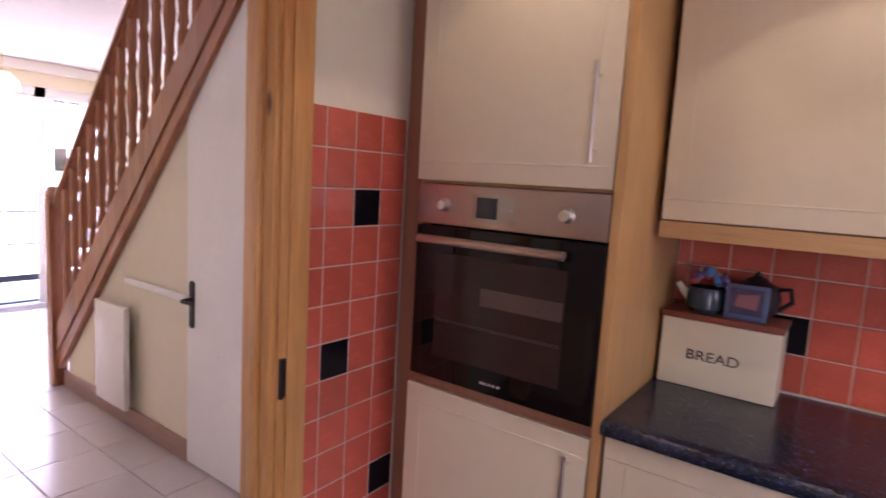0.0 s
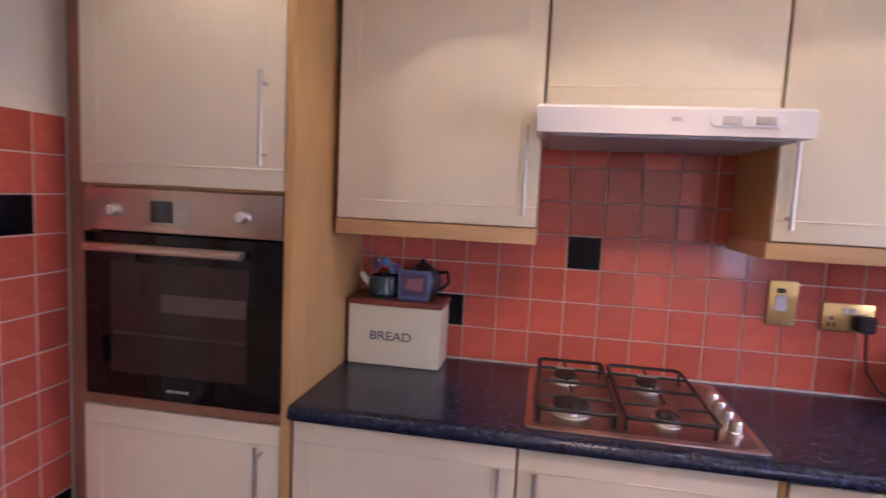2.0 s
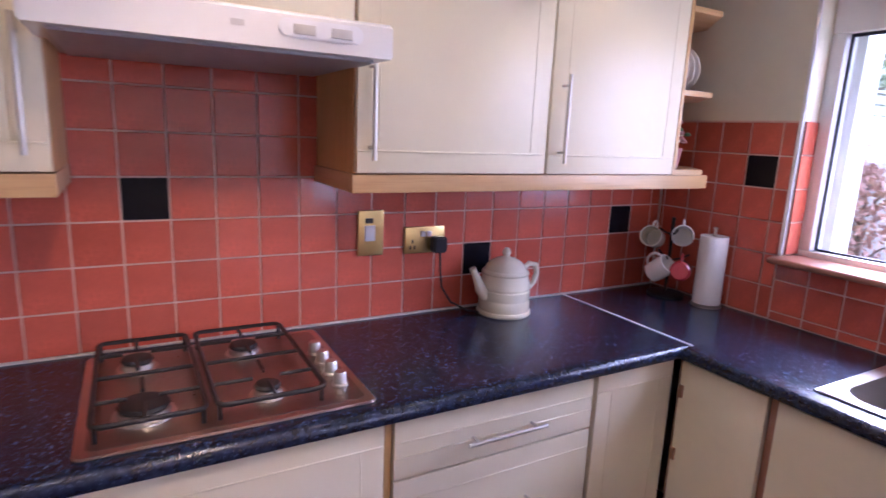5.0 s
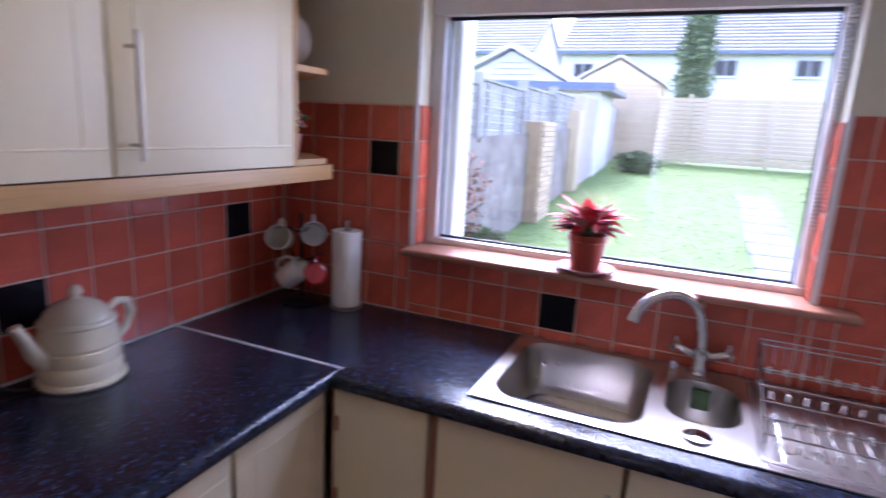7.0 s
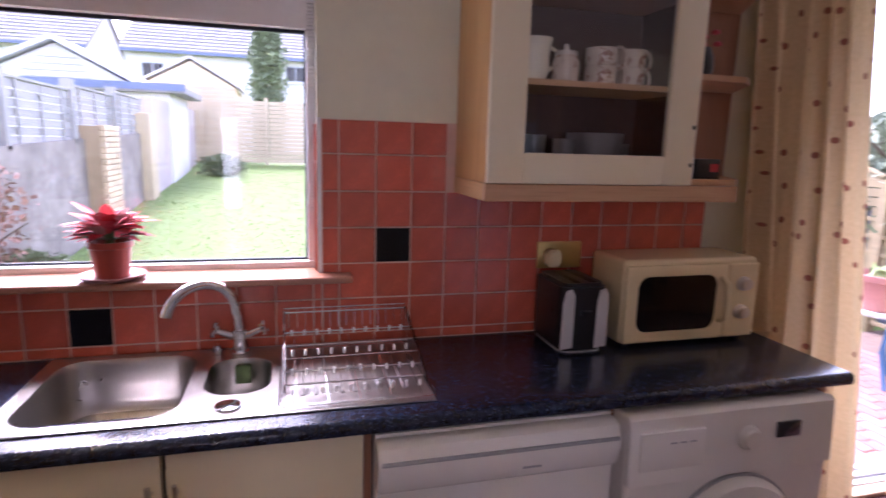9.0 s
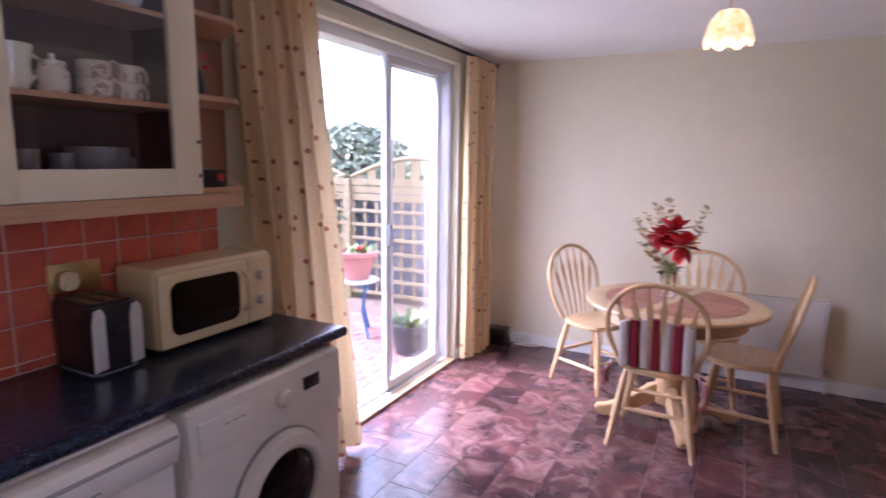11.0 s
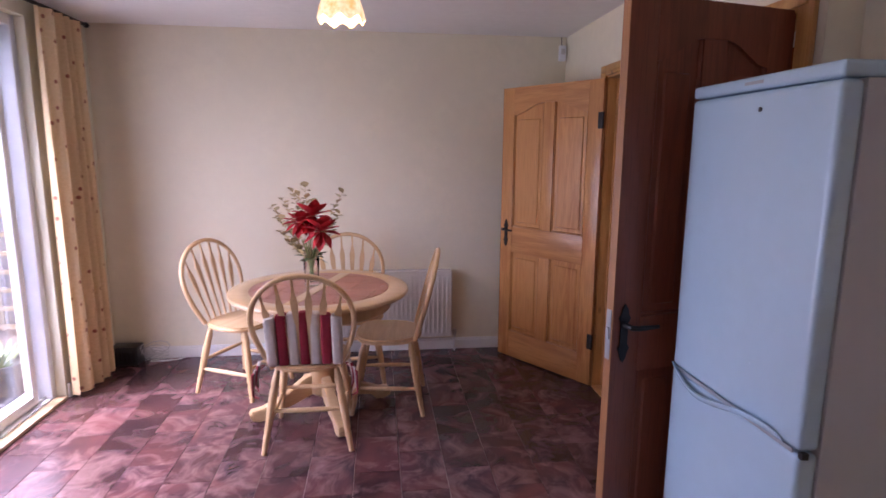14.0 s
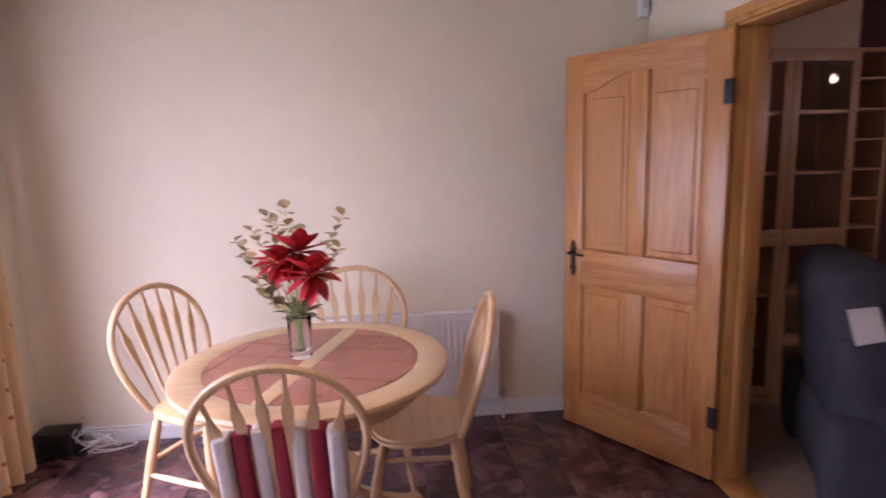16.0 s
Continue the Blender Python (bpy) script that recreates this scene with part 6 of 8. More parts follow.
def windsor_chair(label):
    c = thing("dining_chair", (0, 0, 0), label, "chair", "chairs round the table")
    # seat: rounded shield, slightly dished
    out = []
    for k in range(36):
        a = 2 * math.pi * k / 36
        rx = 0.215 + 0.012 * math.sin(a)
        out.append((rx * math.copysign(abs(math.cos(a)) ** 0.75, math.cos(a)), 0.20 * math.copysign(abs(math.sin(a)) ** 0.75, math.sin(a))))
    bm = slab(bmesh.new(), out, 0.43, 0.462, "z", 0.012)
    part("seat", bm, ASH_X, c)
    for sx in (-1, 1):
        for sy in (-1, 1):
            a, b = Vector((sx * 0.15, sy * 0.135, 0.432)), Vector((sx * (0.222 if sy < 0 else 0.205), sy * 0.21, 0.0))
            ss = (0, 0.06, 0.14, 0.18, 0.2, 0.24, 0.4, 0.6, 0.72, 0.75, 0.78, 0.85, 1.0)
            rs = (0.013, 0.016, 0.021, 0.022, 0.018, 0.021, 0.022, 0.02, 0.018, 0.014, 0.018, 0.016, 0.013)
            part("leg", tube(bmesh.new(), [a.lerp(b, s) for s in ss], list(rs), 12), ASH, c)
    at = lambda sx, sy, z: Vector((sx * 0.15, sy * 0.135, 0.432)).lerp(Vector((sx * (0.222 if sy < 0 else 0.205), sy * 0.21, 0.0)), 1 - z / 0.432)
    for p, q in ((at(-1, -1, 0.16), at(-1, 1, 0.16)), (at(1, -1, 0.16), at(1, 1, 0.16)), (at(-1, 1, 0.20), at(1, 1, 0.20)), (at(-1, -1, 0.22), at(1, -1, 0.22))):
        part("stretcher", tube(bmesh.new(), [p.lerp(q, s) for s in (0, 0.1, 0.3, 0.42, 0.45, 0.48, 0.52, 0.55, 0.58, 0.7, 0.9, 1)], [0.008, 0.010, 0.013, 0.0135, 0.0115, 0.014, 0.014, 0.0115, 0.0135, 0.013, 0.010, 0.008], 10), ASH_X, c)
    # bent hoop back, leaning
    lean = lambda x, z: (x, -0.165 - (z - 0.455) * 0.27, z)
    hoop = []
    for k in range(41):
        s = -1 + 2 * k / 40
        if abs(s) > 0.5:
            u = (1 - abs(s)) / 0.5
            x = 0.165 + 0.085 * math.sin(u * math.pi / 2)
            z = 0.452 + 0.27 * u
        else:
            a = s / 0.5 * math.pi / 2
            x = 0.25 * abs(math.sin(a))
            z = 0.722 + 0.235 * math.cos(a)
        hoop.append(lean(math.copysign(x, s), z))
    part("hoop", tube(bmesh.new(), hoop, 0.0155, 10, 0.85), ASH, c, "bent wooden hoop")
    for k in range(6):
        f = (k - 2.5) / 2.5
        xb, xt = 0.115 * f, 0.195 * f
        zt = 0.722 + 0.235 * math.sqrt(max(0.0, 1 - (xt / 0.25) ** 2)) - 0.006
        bm = bmesh.new()
        prof = []
        ss = (0.0, 0.35, 0.62, 0.74, 0.80, 0.86, 1.0)
        ws = (0.0055, 0.0075, 0.0155, 0.018, 0.011, 0.0065, 0.0055)
        left, right = [], []
        for s, w in zip(ss, ws):
            x, z = xb + (xt - xb) * s, 0.458 + (zt - 0.458) * s
            left.append((x - w, z))
            right.append((x + w, z))
        slab(bm, left + right[::-1], -0.006, 0.006, "y", 0.002)
        for v in bm.verts:
            v.co.y += lean(0, v.co.z)[1]
        part("spindle", bm, ASH, c, "arrow-shaped spindle")
    return c


chair_a = windsor_chair("pale wood arrow-back Windsor chair at the table")
chair_a.matrix_basis = pose(0.882, -2.56, 0, 0, 0, 180)
tagged(chair_a, "pale wood arrow-back chair with a red and cream striped cushion")
plain_label = "pale wood arrow-back Windsor chair at the table"
for cx, cy, rz in ((0.45, -2.94, -95), (1.385, -3.27, 62), (0.70, -3.33, 6)):
    tagged(copy_thing(chair_a, pose(cx, cy, 0, 0, 0, rz)), plain_label)
cu = thing("seat_cushion", (0.882, -2.40, 0.462), "red and cream striped cushion tied to the chair", "cushion")
for k in range(7):
    x0 = 0.882 - 0.189 + k * 0.054
    bm = boxed((x0 + 0.0005, -2.48, 0.465), (x0 + 0.0535, -2.415, 0.76), 0.016, 3)
    for v in bm.verts:
        v.co.y += 0.055 + (v.co.z - 0.465) * 0.24 - 0.02 * (1 - ((x0 + 0.03 - 0.882) / 0.21) ** 2)
        v.co.z -= 0.03 * ((v.co.x - 0.882) / 0.21) ** 2 * (1 if v.co.z > 0.6 else 0)
    part("stripe", bm, CUSHION_R if k % 2 else CUSHION_W, cu)
for s in (-1, 1):
    x = 0.882 + s * 0.20
    for k in range(4):
        pts = [(x, -2.375, 0.475), (x + s * (0.02 + 0.012 * k), -2.355 + 0.006 * k, 0.50 - 0.02 * k), (x + s * (0.035 + 0.008 * k), -2.345, 0.43 - 0.035 * k), (x + s * 0.03, -2.345, 0.37 - 0.02 * k)]
        part("tie", tube(bmesh.new(), pts, [0.007, 0.012, 0.009, 0.004], 6, 0.5), CUSHION_R if k % 2 else CUSHION_W, cu)

vs = thing("flower_vase", (0.90, -2.91, 0.755), "cut-glass vase of red silk poinsettia and gold sprays", "vase")
VC = (0.90, -2.915, 0)
prof = [(0.040, 0.7555)] + [(0.041 + 0.0025 * (k % 2) + 0.006 * (k / 14) ** 2, 0.758 + 0.0115 * k) for k in range(15)] + [(0.046, 0.921), (0.042, 0.915), (0.037, 0.84), (0.035, 0.78), (0.0, 0.775)]
part("glass", lathe(bmesh.new(), prof, VC, 18), CRYSTAL, vs, "cut clear glass").visible_shadow = False
rng = random.Random(3)
V0 = Vector((VC[0], VC[1], 0.79))
for k in range(9):
    a = k * 0.7
    part("stem", tube(bmesh.new(), [V0 + Vector((0.015 * math.cos(a + 2), 0.015 * math.sin(a + 2), 0)), V0 + Vector((0.01 * math.cos(a), 0.01 * math.sin(a), 0.1)), V0 + Vector((0.05 * math.cos(a), 0.05 * math.sin(a), 0.24))], 0.003, 6), STEMG, vs)
for hx, hy, hz, r in ((-0.02, 0.03, 1.17, 0.125), (-0.07, 0.055, 1.085, 0.12), (0.055, 0.03, 1.135, 0.095)):
    c = Vector((VC[0] + hx, VC[1] + hy, hz))
    fl = part("flower_head", lathe(bmesh.new(), [(0.0, -0.012), (0.012, 0.0), (0.009, 0.01), (0.0, 0.014)], c, 8), GOLDLEAF, vs, "gold flower centre")
    for k in range(11):
        a, up = k * 2.4, (0.2, 0.75, 0.45)[k % 3]
        t_ = c + Vector((math.cos(a) * r * 0.95, 0.45 * r + math.sin(a) * r * 0.35 + 0.01, math.sin(a) * r * 0.95 + 0.02 * up))
        leaf_part("petal", fl, PETAL, c, t_, r * rng.uniform(0.27, 0.36), 0.012)
for k in range(12):
    a, e = rng.uniform(0, 6.283), rng.uniform(0.9, 1.4)
    b = V0 + Vector((0, 0, 0.13))
    t_ = b + Vector((math.cos(a) * 0.11, math.sin(a) * 0.11, rng.uniform(-0.03, 0.08)))
    leaf_part("leaf", vs, LEAFG, b, t_, 0.018, 0.02)
for dx, dy, h in ((0.19, 0.0, 0.36), (0.15, 0.02, 0.47), (0.10, -0.02, 0.52), (0.06, 0.01, 0.50), (0.17, 0.02, 0.28), (-0.19, 0.0, 0.50), (-0.17, 0.02, 0.38), (-0.13, -0.03, 0.28), (0.02, 0.02, 0.55), (0.12, 0.03, 0.22), (-0.02, -0.04, 0.45), (0.21, 0.0, 0.42)):
    top = Vector((VC[0] + dx, VC[1] + dy, 0.80 + h))
    mid = V0.lerp(top, 0.55) + Vector((-dx * 0.15, 0, 0.03))
    spr = part("spray", tube(bmesh.new(), [V0 + Vector((0, 0, 0.05)), mid, top], [0.0022, 0.0018, 0.001], 5), GOLDLEAF, vs, "dried gold eucalyptus spray")
    for j in range(15):
        s = j / 14
        p = mid.lerp(top, s)
        a = j * 2.3 + dx * 9
        tip = p + Vector((math.cos(a) * 0.036, math.sin(a) * 0.028, 0.014 + 0.02 * math.sin(a * 1.3)))
        leaf_part("leaf", spr, GOLDLEAF, p, tip, rng.uniform(0.018, 0.026), 0.0)

rd = thing("radiator", (0.45, -3.78, 0.12), "white panel radiator on the wall behind the table", "radiator")
RDX0, RDX1, RDZ0, RDZ1 = -0.045, 0.95, 0.125, 0.64
bm = boxed((RDX0, -3.80, RDZ0), (RDX1, -3.775, RDZ1), 0.006)
part("panel", bm, ENAMEL, rd)
for k in range(28):
    x = RDX0 + 0.03 + k * (RDX1 - RDX0 - 0.06) / 27
    part("rib", boxed((x - 0.009, -3.776, RDZ0 + 0.03), (x + 0.009, -3.768, RDZ1 - 0.03), 0.006, 2), ENAMEL, rd)
part("top_grille", boxed((RDX0, -3.845, RDZ1 - 0.004), (RDX1, -3.772, RDZ1 + 0.008), 0.003), ENAMEL, rd)
part("side_cover", boxed((RDX0 - 0.004, -3.845, RDZ0), (RDX0, -3.772, RDZ1), 0.001), ENAMEL, rd)
part("side_cover", boxed((RDX1, -3.845, RDZ0), (RDX1 + 0.004, -3.772, RDZ1), 0.001), ENAMEL, rd)
part("pipe", tube(bmesh.new(), [(RDX0 - 0.03, -3.80, 0.0), (RDX0 - 0.03, -3.80, 0.16), (RDX0 + 0.01, -3.80, 0.165)], 0.0075, 8), ENAMEL, rd)
part("valve", lathe(bmesh.new(), [(0.012, 0.13), (0.016, 0.14), (0.016, 0.175), (0.01, 0.18), (0.0, 0.18)], (RDX0 - 0.03, -3.80, 0), 14), NICKEL, rd, "radiator valve")

ss_ = thing("alarm_sensor", (-0.86, -3.82, 2.2), "small white alarm sensor high in the corner", "sensor")
part("body", boxed((-0.885, -3.838, 2.205), (-0.835, -3.80, 2.315), 0.008), UPVC, ss_)
part("lens", boxed((-0.875, -3.80, 2.25), (-0.845, -3.796, 2.29), 0.002), BUTTON, ss_)
part("bracket", boxed((-0.875, -3.849, 2.22), (-0.845, -3.838, 2.30)), UPVC, ss_)
solid("sensor_cable", tube(bmesh.new(), [(-0.86, -3.842, 2.30), (-0.861, -3.844, 2.345), (-0.858, -3.845, 2.379)], 0.003, 6), IRON, "thin dark cable above the alarm sensor", "cable")

pe = thing("pendant_lamp", (0.66, -2.28, ZC), "ceiling lamp with a lit amber scalloped glass shade", "lamp")
part("rose", lathe(bmesh.new(), [(0.05, ZC - 0.002), (0.045, ZC - 0.02), (0.012, ZC - 0.03), (0.0, ZC - 0.03)], (0.66, -2.28, 0), 24), BRASS, pe)
part("cord", tube(bmesh.new(), [(0.66, -2.28, ZC - 0.03), (0.66, -2.28, 2.265)], 0.0035, 6), BRASS, pe)
m_sh, t_sh, p_sh = tree("amber_shade_glass")
vv = coords(t_sh)
cc = mixed(t_sh, ramp(t_sh, noise_out(t_sh, vv, 22.0, 3.0), 0.35, 0.65), (0.85, 0.45, 0.10), (0.95, 0.80, 0.45))
t_sh.links.new(cc, p_sh.inputs["Base Color"])
t_sh.links.new(cc, p_sh.inputs["Emission Color"])
p_sh.inputs["Emission Strength"].default_value, p_sh.inputs["Roughness"].default_value = 0.12, 0.3
bm = bmesh.new()
rings = []
for r, z in ((0.025, 2.262), (0.05, 2.255), (0.075, 2.225), (0.095, 2.165), (0.104, 2.112)):
    ring = []
    for k in range(48):
        a = 2 * math.pi * k / 48
        wob = 1 + (0.035 * math.cos(8 * a)) * (r / 0.104) ** 2
        ring.append(bm.verts.new((0.66 + r * wob * math.cos(a), -2.28 + r * wob * math.sin(a), z + (0.012 * math.cos(8 * a) if r > 0.1 else 0))))
    rings.append(ring)
for a, b in zip(rings, rings[1:]):
    for k in range(48):
        bm.faces.new((a[k], a[(k + 1) % 48], b[(k + 1) % 48], b[k]))
part("shade", bm, m_sh, pe, "amber scalloped glass shade")
part("bulb", lathe(bmesh.new(), [(0.012, 2.25), (0.012, 2.225), (0.016, 2.215), (0.014, 2.20), (0.0, 2.195)], (0.66, -2.28, 0), 16), glowing("lit_bulb", (1.0, 0.8, 0.5), 3.0), pe)

bxo = thing("router_box", (2.35, -3.75, 0), "low black box on the floor in the corner", "box")
part("body", boxed((2.24, -3.82, 0.0), (2.43, -3.70, 0.135), 0.006), BLACK, bxo)
for k in range(5):
    part("vent", boxed((2.26 + k * 0.03, -3.699, 0.03), (2.275 + k * 0.03, -3.6975, 0.1)), IRON, bxo)
for k, (cx, r, tilt, turn) in enumerate(((2.12, 0.075, 62, 20), (2.07, 0.062, 50, -25), (2.15, 0.055, 35, 60), (2.05, 0.085, 12, 10))):
    pts = []
    for j in range(25):
        a = j * 2 * math.pi / 11.5
        w = r * (1 + 0.10 * math.sin(1.7 * a + k))
        pts.append((w * 1.25 * math.cos(a), w * math.sin(a) + 0.003 * j, 0.0))
    mtx = pose(cx, -3.72 - 0.012 * k, 0.006 + r * 1.15 * math.sin(radians(tilt)), tilt, 0, turn)
    solid("cable_coil", tube(bmesh.new(), [mtx @ Vector(p) for p in pts], 0.0028, 6), WIRE, "loose white cable coiled on the floor", "cable", "cables")


def curtain(name, y0, y1, x, z0, z1, folds, depth, label, flare=0.0, rest=0.03):
    """A hanging curtain with deep uneven folds, gathered at its top."""
    nu, nv = folds * 14, 26
    width = (y1 - y0)
    me = bpy.data.meshes.new(name)
    verts, faces, uvs = [], [], []
    rr = random.Random(folds)
    ph = [rr.uniform(-0.5, 0.5) for _ in range(folds + 2)]
    length = 2.2 * width
    for j in range(nv + 1):
        v = j / nv
        for i in range(nu + 1):
            u = i / nu
            a = 2 * math.pi * folds * u + ph[int(u * folds)] * 0.4
            d = depth * (0.55 + 0.45 * v) * (math.sin(a) + 0.25 * math.sin(2.3 * a + 1.5 * v))
            spread = 1 + flare * v
            yc = y1 if flare else (y0 + y1) / 2
            verts.append((x - d - 0.2 * flare * v, yc + (y0 + width * u - yc) * spread + 0.008 * math.sin(5 * v + 7 * u), z1 + ((rest if y0 + width * u > -1.05 else z0) - z1) * v + (0.008 * math.sin(a) if j == nv else 0)))
            uvs.append((u * length, v * (z1 - z0)))
    for j in range(nv):
        for i in range(nu):
            k = j * (nu + 1) + i
            faces.append((k, k + 1, k + nu + 2, k + nu + 1))
    me.from_pydata(verts, [], faces)
    layer = me.uv_layers.new(name="UVMap")
    for lp in me.loops:
        layer.data[lp.index].uv = uvs[lp.vertex_index]
    for f in me.polygons:
        f.use_smooth = True
    me.materials.append(CURTAIN)
    return tagged(new(name, me), label, "curtain", "curtains")


curtain("curtain", -3.56, -3.14, 2.365, 0.03, 2.325, 4, 0.05, "cream curtain with rust-red motifs, drawn back")
curtain("curtain", -1.46, -0.975, 2.392, 0.03, 2.325, 5, 0.042, "cream curtain with rust-red motifs, gathered beside the worktop", 0.42, 0.91)
rod = thing("curtain_rod", (2.385, -2.4, 2.33), "dark metal curtain rod over the patio doors", "curtain rod")
part("rod", tube(bmesh.new(), [(2.385, -3.70, 2.338), (2.385, -0.95, 2.338)], 0.011, 12), IRON, rod)
for y in (-3.71, -0.94):
    part("finial", lathe(bmesh.new(), [(0.0, -0.022), (0.016, -0.012), (0.018, 0.0), (0.012, 0.014), (0.0, 0.02)], (2.385, y, 2.338), 14, "y"), IRON, rod)
for y in (-3.60, -1.04):
    part("bracket", tube(bmesh.new(), [(2.385, y, 2.33), (2.42, y, 2.335), (2.456, y, 2.335)], 0.006, 8), IRON, rod)

# recessed downlights in the kitchen ceiling
LENS = glowing("lit_downlight", (1.0, 0.85, 0.6), 1.0)
for sx, sy in ((-0.42, 1.42), (0.2, 1.42), (0.66, 1.42), (1.12, 1.42), (1.75, 1.42), (0.66, 0.45)):
    dl = thing("downlight", (sx, sy, ZC), "small white recessed ceiling downlight", "lamp", "downlights")
    part("bezel", lathe(bmesh.new(), [(0.045, ZC - 0.001), (0.045, ZC - 0.006), (0.036, ZC - 0.008), (0.034, ZC - 0.001)], (sx, sy, 0), 28), UPVC, dl)
    part("lens", lathe(bmesh.new(), [(0.033, ZC - 0.003), (0.0, ZC - 0.003)], (sx, sy, 0), 24), LENS, dl)

# ---- hall beyond the doorway ----
HW = 1.70
structure("hall_floor", boxed((-6.4, -0.3, -0.12), (XK - 0.12, 3.2, -0.008)), plain("dark_tile_joint", (0.22, 0.2, 0.2), 0.8), "hall floor under the tiles")
walls("hall_wall", [((-6.4, -0.42, 0), (XK - 0.12, -0.3, ZC)), ((-6.4, 3.2, 0), (XK - 0.12, 3.3, ZC)), ((-6.5, -0.3, 0), (-6.38, 1.35, ZC)), ((-6.5, 3.1, 0), (-6.38, 3.2, ZC)), ((-6.5, 1.35, 2.15), (-6.38, 3.1, ZC)), ((XK - 0.12, YH + 0.12, 0), (XK, 3.3, ZC))], WALL, "cream hall walls")
structure("hall_ceiling", boxed((-6.5, -0.42, ZC), (XK - 0.12, 3.3, ZC + 0.1)), CEIL, "white hall ceiling")
structure("cornice", boxed((-6.38, -0.3, ZC - 0.10), (-6.30, 3.2, ZC), 0.02), CEIL, "white plaster cornice")
fd = thing("door_2", (-6.42, 2.2, 0), "white glazed front door screen with dark bars", "door", kind="structure")
for y0, y1 in ((1.35, 1.42), (2.42, 2.52), (3.03, 3.1)):
    part("post", boxed((-6.46, y0, 0), (-6.40, y1, 2.15), 0.004), UPVC, fd)
part("rail", boxed((-6.46, 1.42, 2.05), (-6.40, 3.03, 2.15), 0.004), UPVC, fd)
for k in range(6):
    part("slat", boxed((-6.445, 1.42, 1.90 + k * 0.025), (-6.425, 2.42, 1.912 + k * 0.025)), UPVC, fd)
for z, h in ((0.92, 0.016), (0.60, 0.016), (0.24, 0.06), (0.02, 0.016)):
    part("bar", boxed((-6.45, 1.42, z), (-6.41, 3.03, z + h), 0.002), plain("dark_blue_bar", (0.03, 0.05, 0.10), 0.5), fd)
glass_pane("pane", boxed((-6.432, 1.42, 0.02), (-6.428, 3.03, 2.05)), fd)
# under-stair wall, stair string, balusters
slope = lambda x: 0.314 + (x + 3.674) * 1.056
bm = slab(bmesh.new(), [(-3.80, 0), (-2.37, 0), (-2.37, slope(-2.37) + 0.12), (-3.80, slope(-3.80) + 0.12)], HW + 0.02, HW + 0.06, "y")
structure("hall_wall_stairs", bm, WALL, "cream wall under the stairs")
ud = thing("cupboard_door", (-1.8, HW, 0), "white under-stair cupboard door with a sloping top", "door")
part("door_leaf", slab(bmesh.new(), [(-2.36, 0.01), (-1.17, 0.01), (-1.17, 2.30), (-1.83, 2.30), (-2.36, slope(-2.36) - 0.01)], HW + 0.005, HW + 0.04, "y", 0.003), WHITE_PAINT, ud)
hd = part("door_handle", slab(bmesh.new(), rounded(-2.33, 0.70, -2.29, 0.93, 0.018), HW - 0.003, HW + 0.005, "y", 0.002), IRON, ud, "black lever handle")
part("lever", tube(bmesh.new(), [(-2.31, HW, 0.84), (-2.31, HW - 0.045, 0.84), (-2.30, HW - 0.055, 0.84), (-2.21, HW - 0.05, 0.838)], [0.011, 0.009, 0.009, 0.006], 8), IRON, hd)
st = thing("staircase", (-2.6, HW + 0.3, 0), "red-brown wooden staircase with turned balusters", "staircase")
up = lambda d: [(-3.86, slope(-3.86) + d[0]), (-1.60, slope(-1.60) + d[0]), (-1.60, slope(-1.60) + d[1]), (-3.86, slope(-3.86) + d[1])]
part("string", slab(bmesh.new(), up((0.0, 0.10)), HW - 0.02, HW + 0.02, "y", 0.004), MAHOG, st, "lower moulding of the stair string")
part("string", slab(bmesh.new(), up((0.10, 0.30)), HW - 0.03, HW + 0.02, "y", 0.005), MAHOG, st, "broad red-brown stair string")
part("handrail", slab(bmesh.new(), up((1.02, 1.09)), HW - 0.04, HW + 0.03, "y", 0.015), MAHOG, st)
for k in range(18):
    x = -3.73 + k * 0.122
    z0, z1 = slope(x) + 0.29, slope(x) + 1.03
    zz = [z0, z0 + 0.10, z0 + 0.14, z0 + 0.16, z0 + 0.2, z0 + 0.34, z0 + 0.48, z0 + 0.52, z0 + 0.56, z0 + 0.60, z1]
    part("baluster", tube(bmesh.new(), [(x, HW, z) for z in zz], [0.026, 0.026, 0.018, 0.027, 0.02, 0.03, 0.02, 0.027, 0.018, 0.026, 0.026], 8), MAHOG, st)
part("newel_post", boxed((-3.95, HW - 0.05, 0), (-3.86, HW + 0.04, 1.22), 0.008), MAHOG, st)
part("newel_cap", lathe(bmesh.new(), [(0.045, 1.22), (0.055, 1.235), (0.05, 1.26), (0.025, 1.29), (0.0, 1.295)], (-3.905, HW - 0.005, 0), 20), MAHOG, st)
for k in range(11):
    x = -3.84 + k * 0.235
    part("tread", boxed((x - 0.02, HW + 0.075, 0.18 + k * 0.20), (x + 0.25, HW + 0.85, 0.21 + k * 0.20), 0.004), MAHOG, st)
    part("riser", boxed((x, HW + 0.075, 0.0 + k * 0.20), (x + 0.015, HW + 0.85, 0.18 + k * 0.20)), WHITE_PAINT, st)
structure("trim", boxed((-3.0, HW + 0.004, 0.815), (-2.37, HW + 0.02, 0.85), 0.004), WHITE_PAINT, "white dado rail under the stairs")
structure("baseboard", boxed((-3.84, HW + 0.003, 0), (-2.37, HW + 0.02, 0.11), 0.004), wood("pinkish_brown_skirting", (0.40, 0.24, 0.20), (0.32, 0.18, 0.14), "x", 0.4), "pinkish brown hall skirting")
hr = thing("radiator", (-3.0, HW, 0.1), "slim white hall radiator under the stairs", "radiator", "radiators")
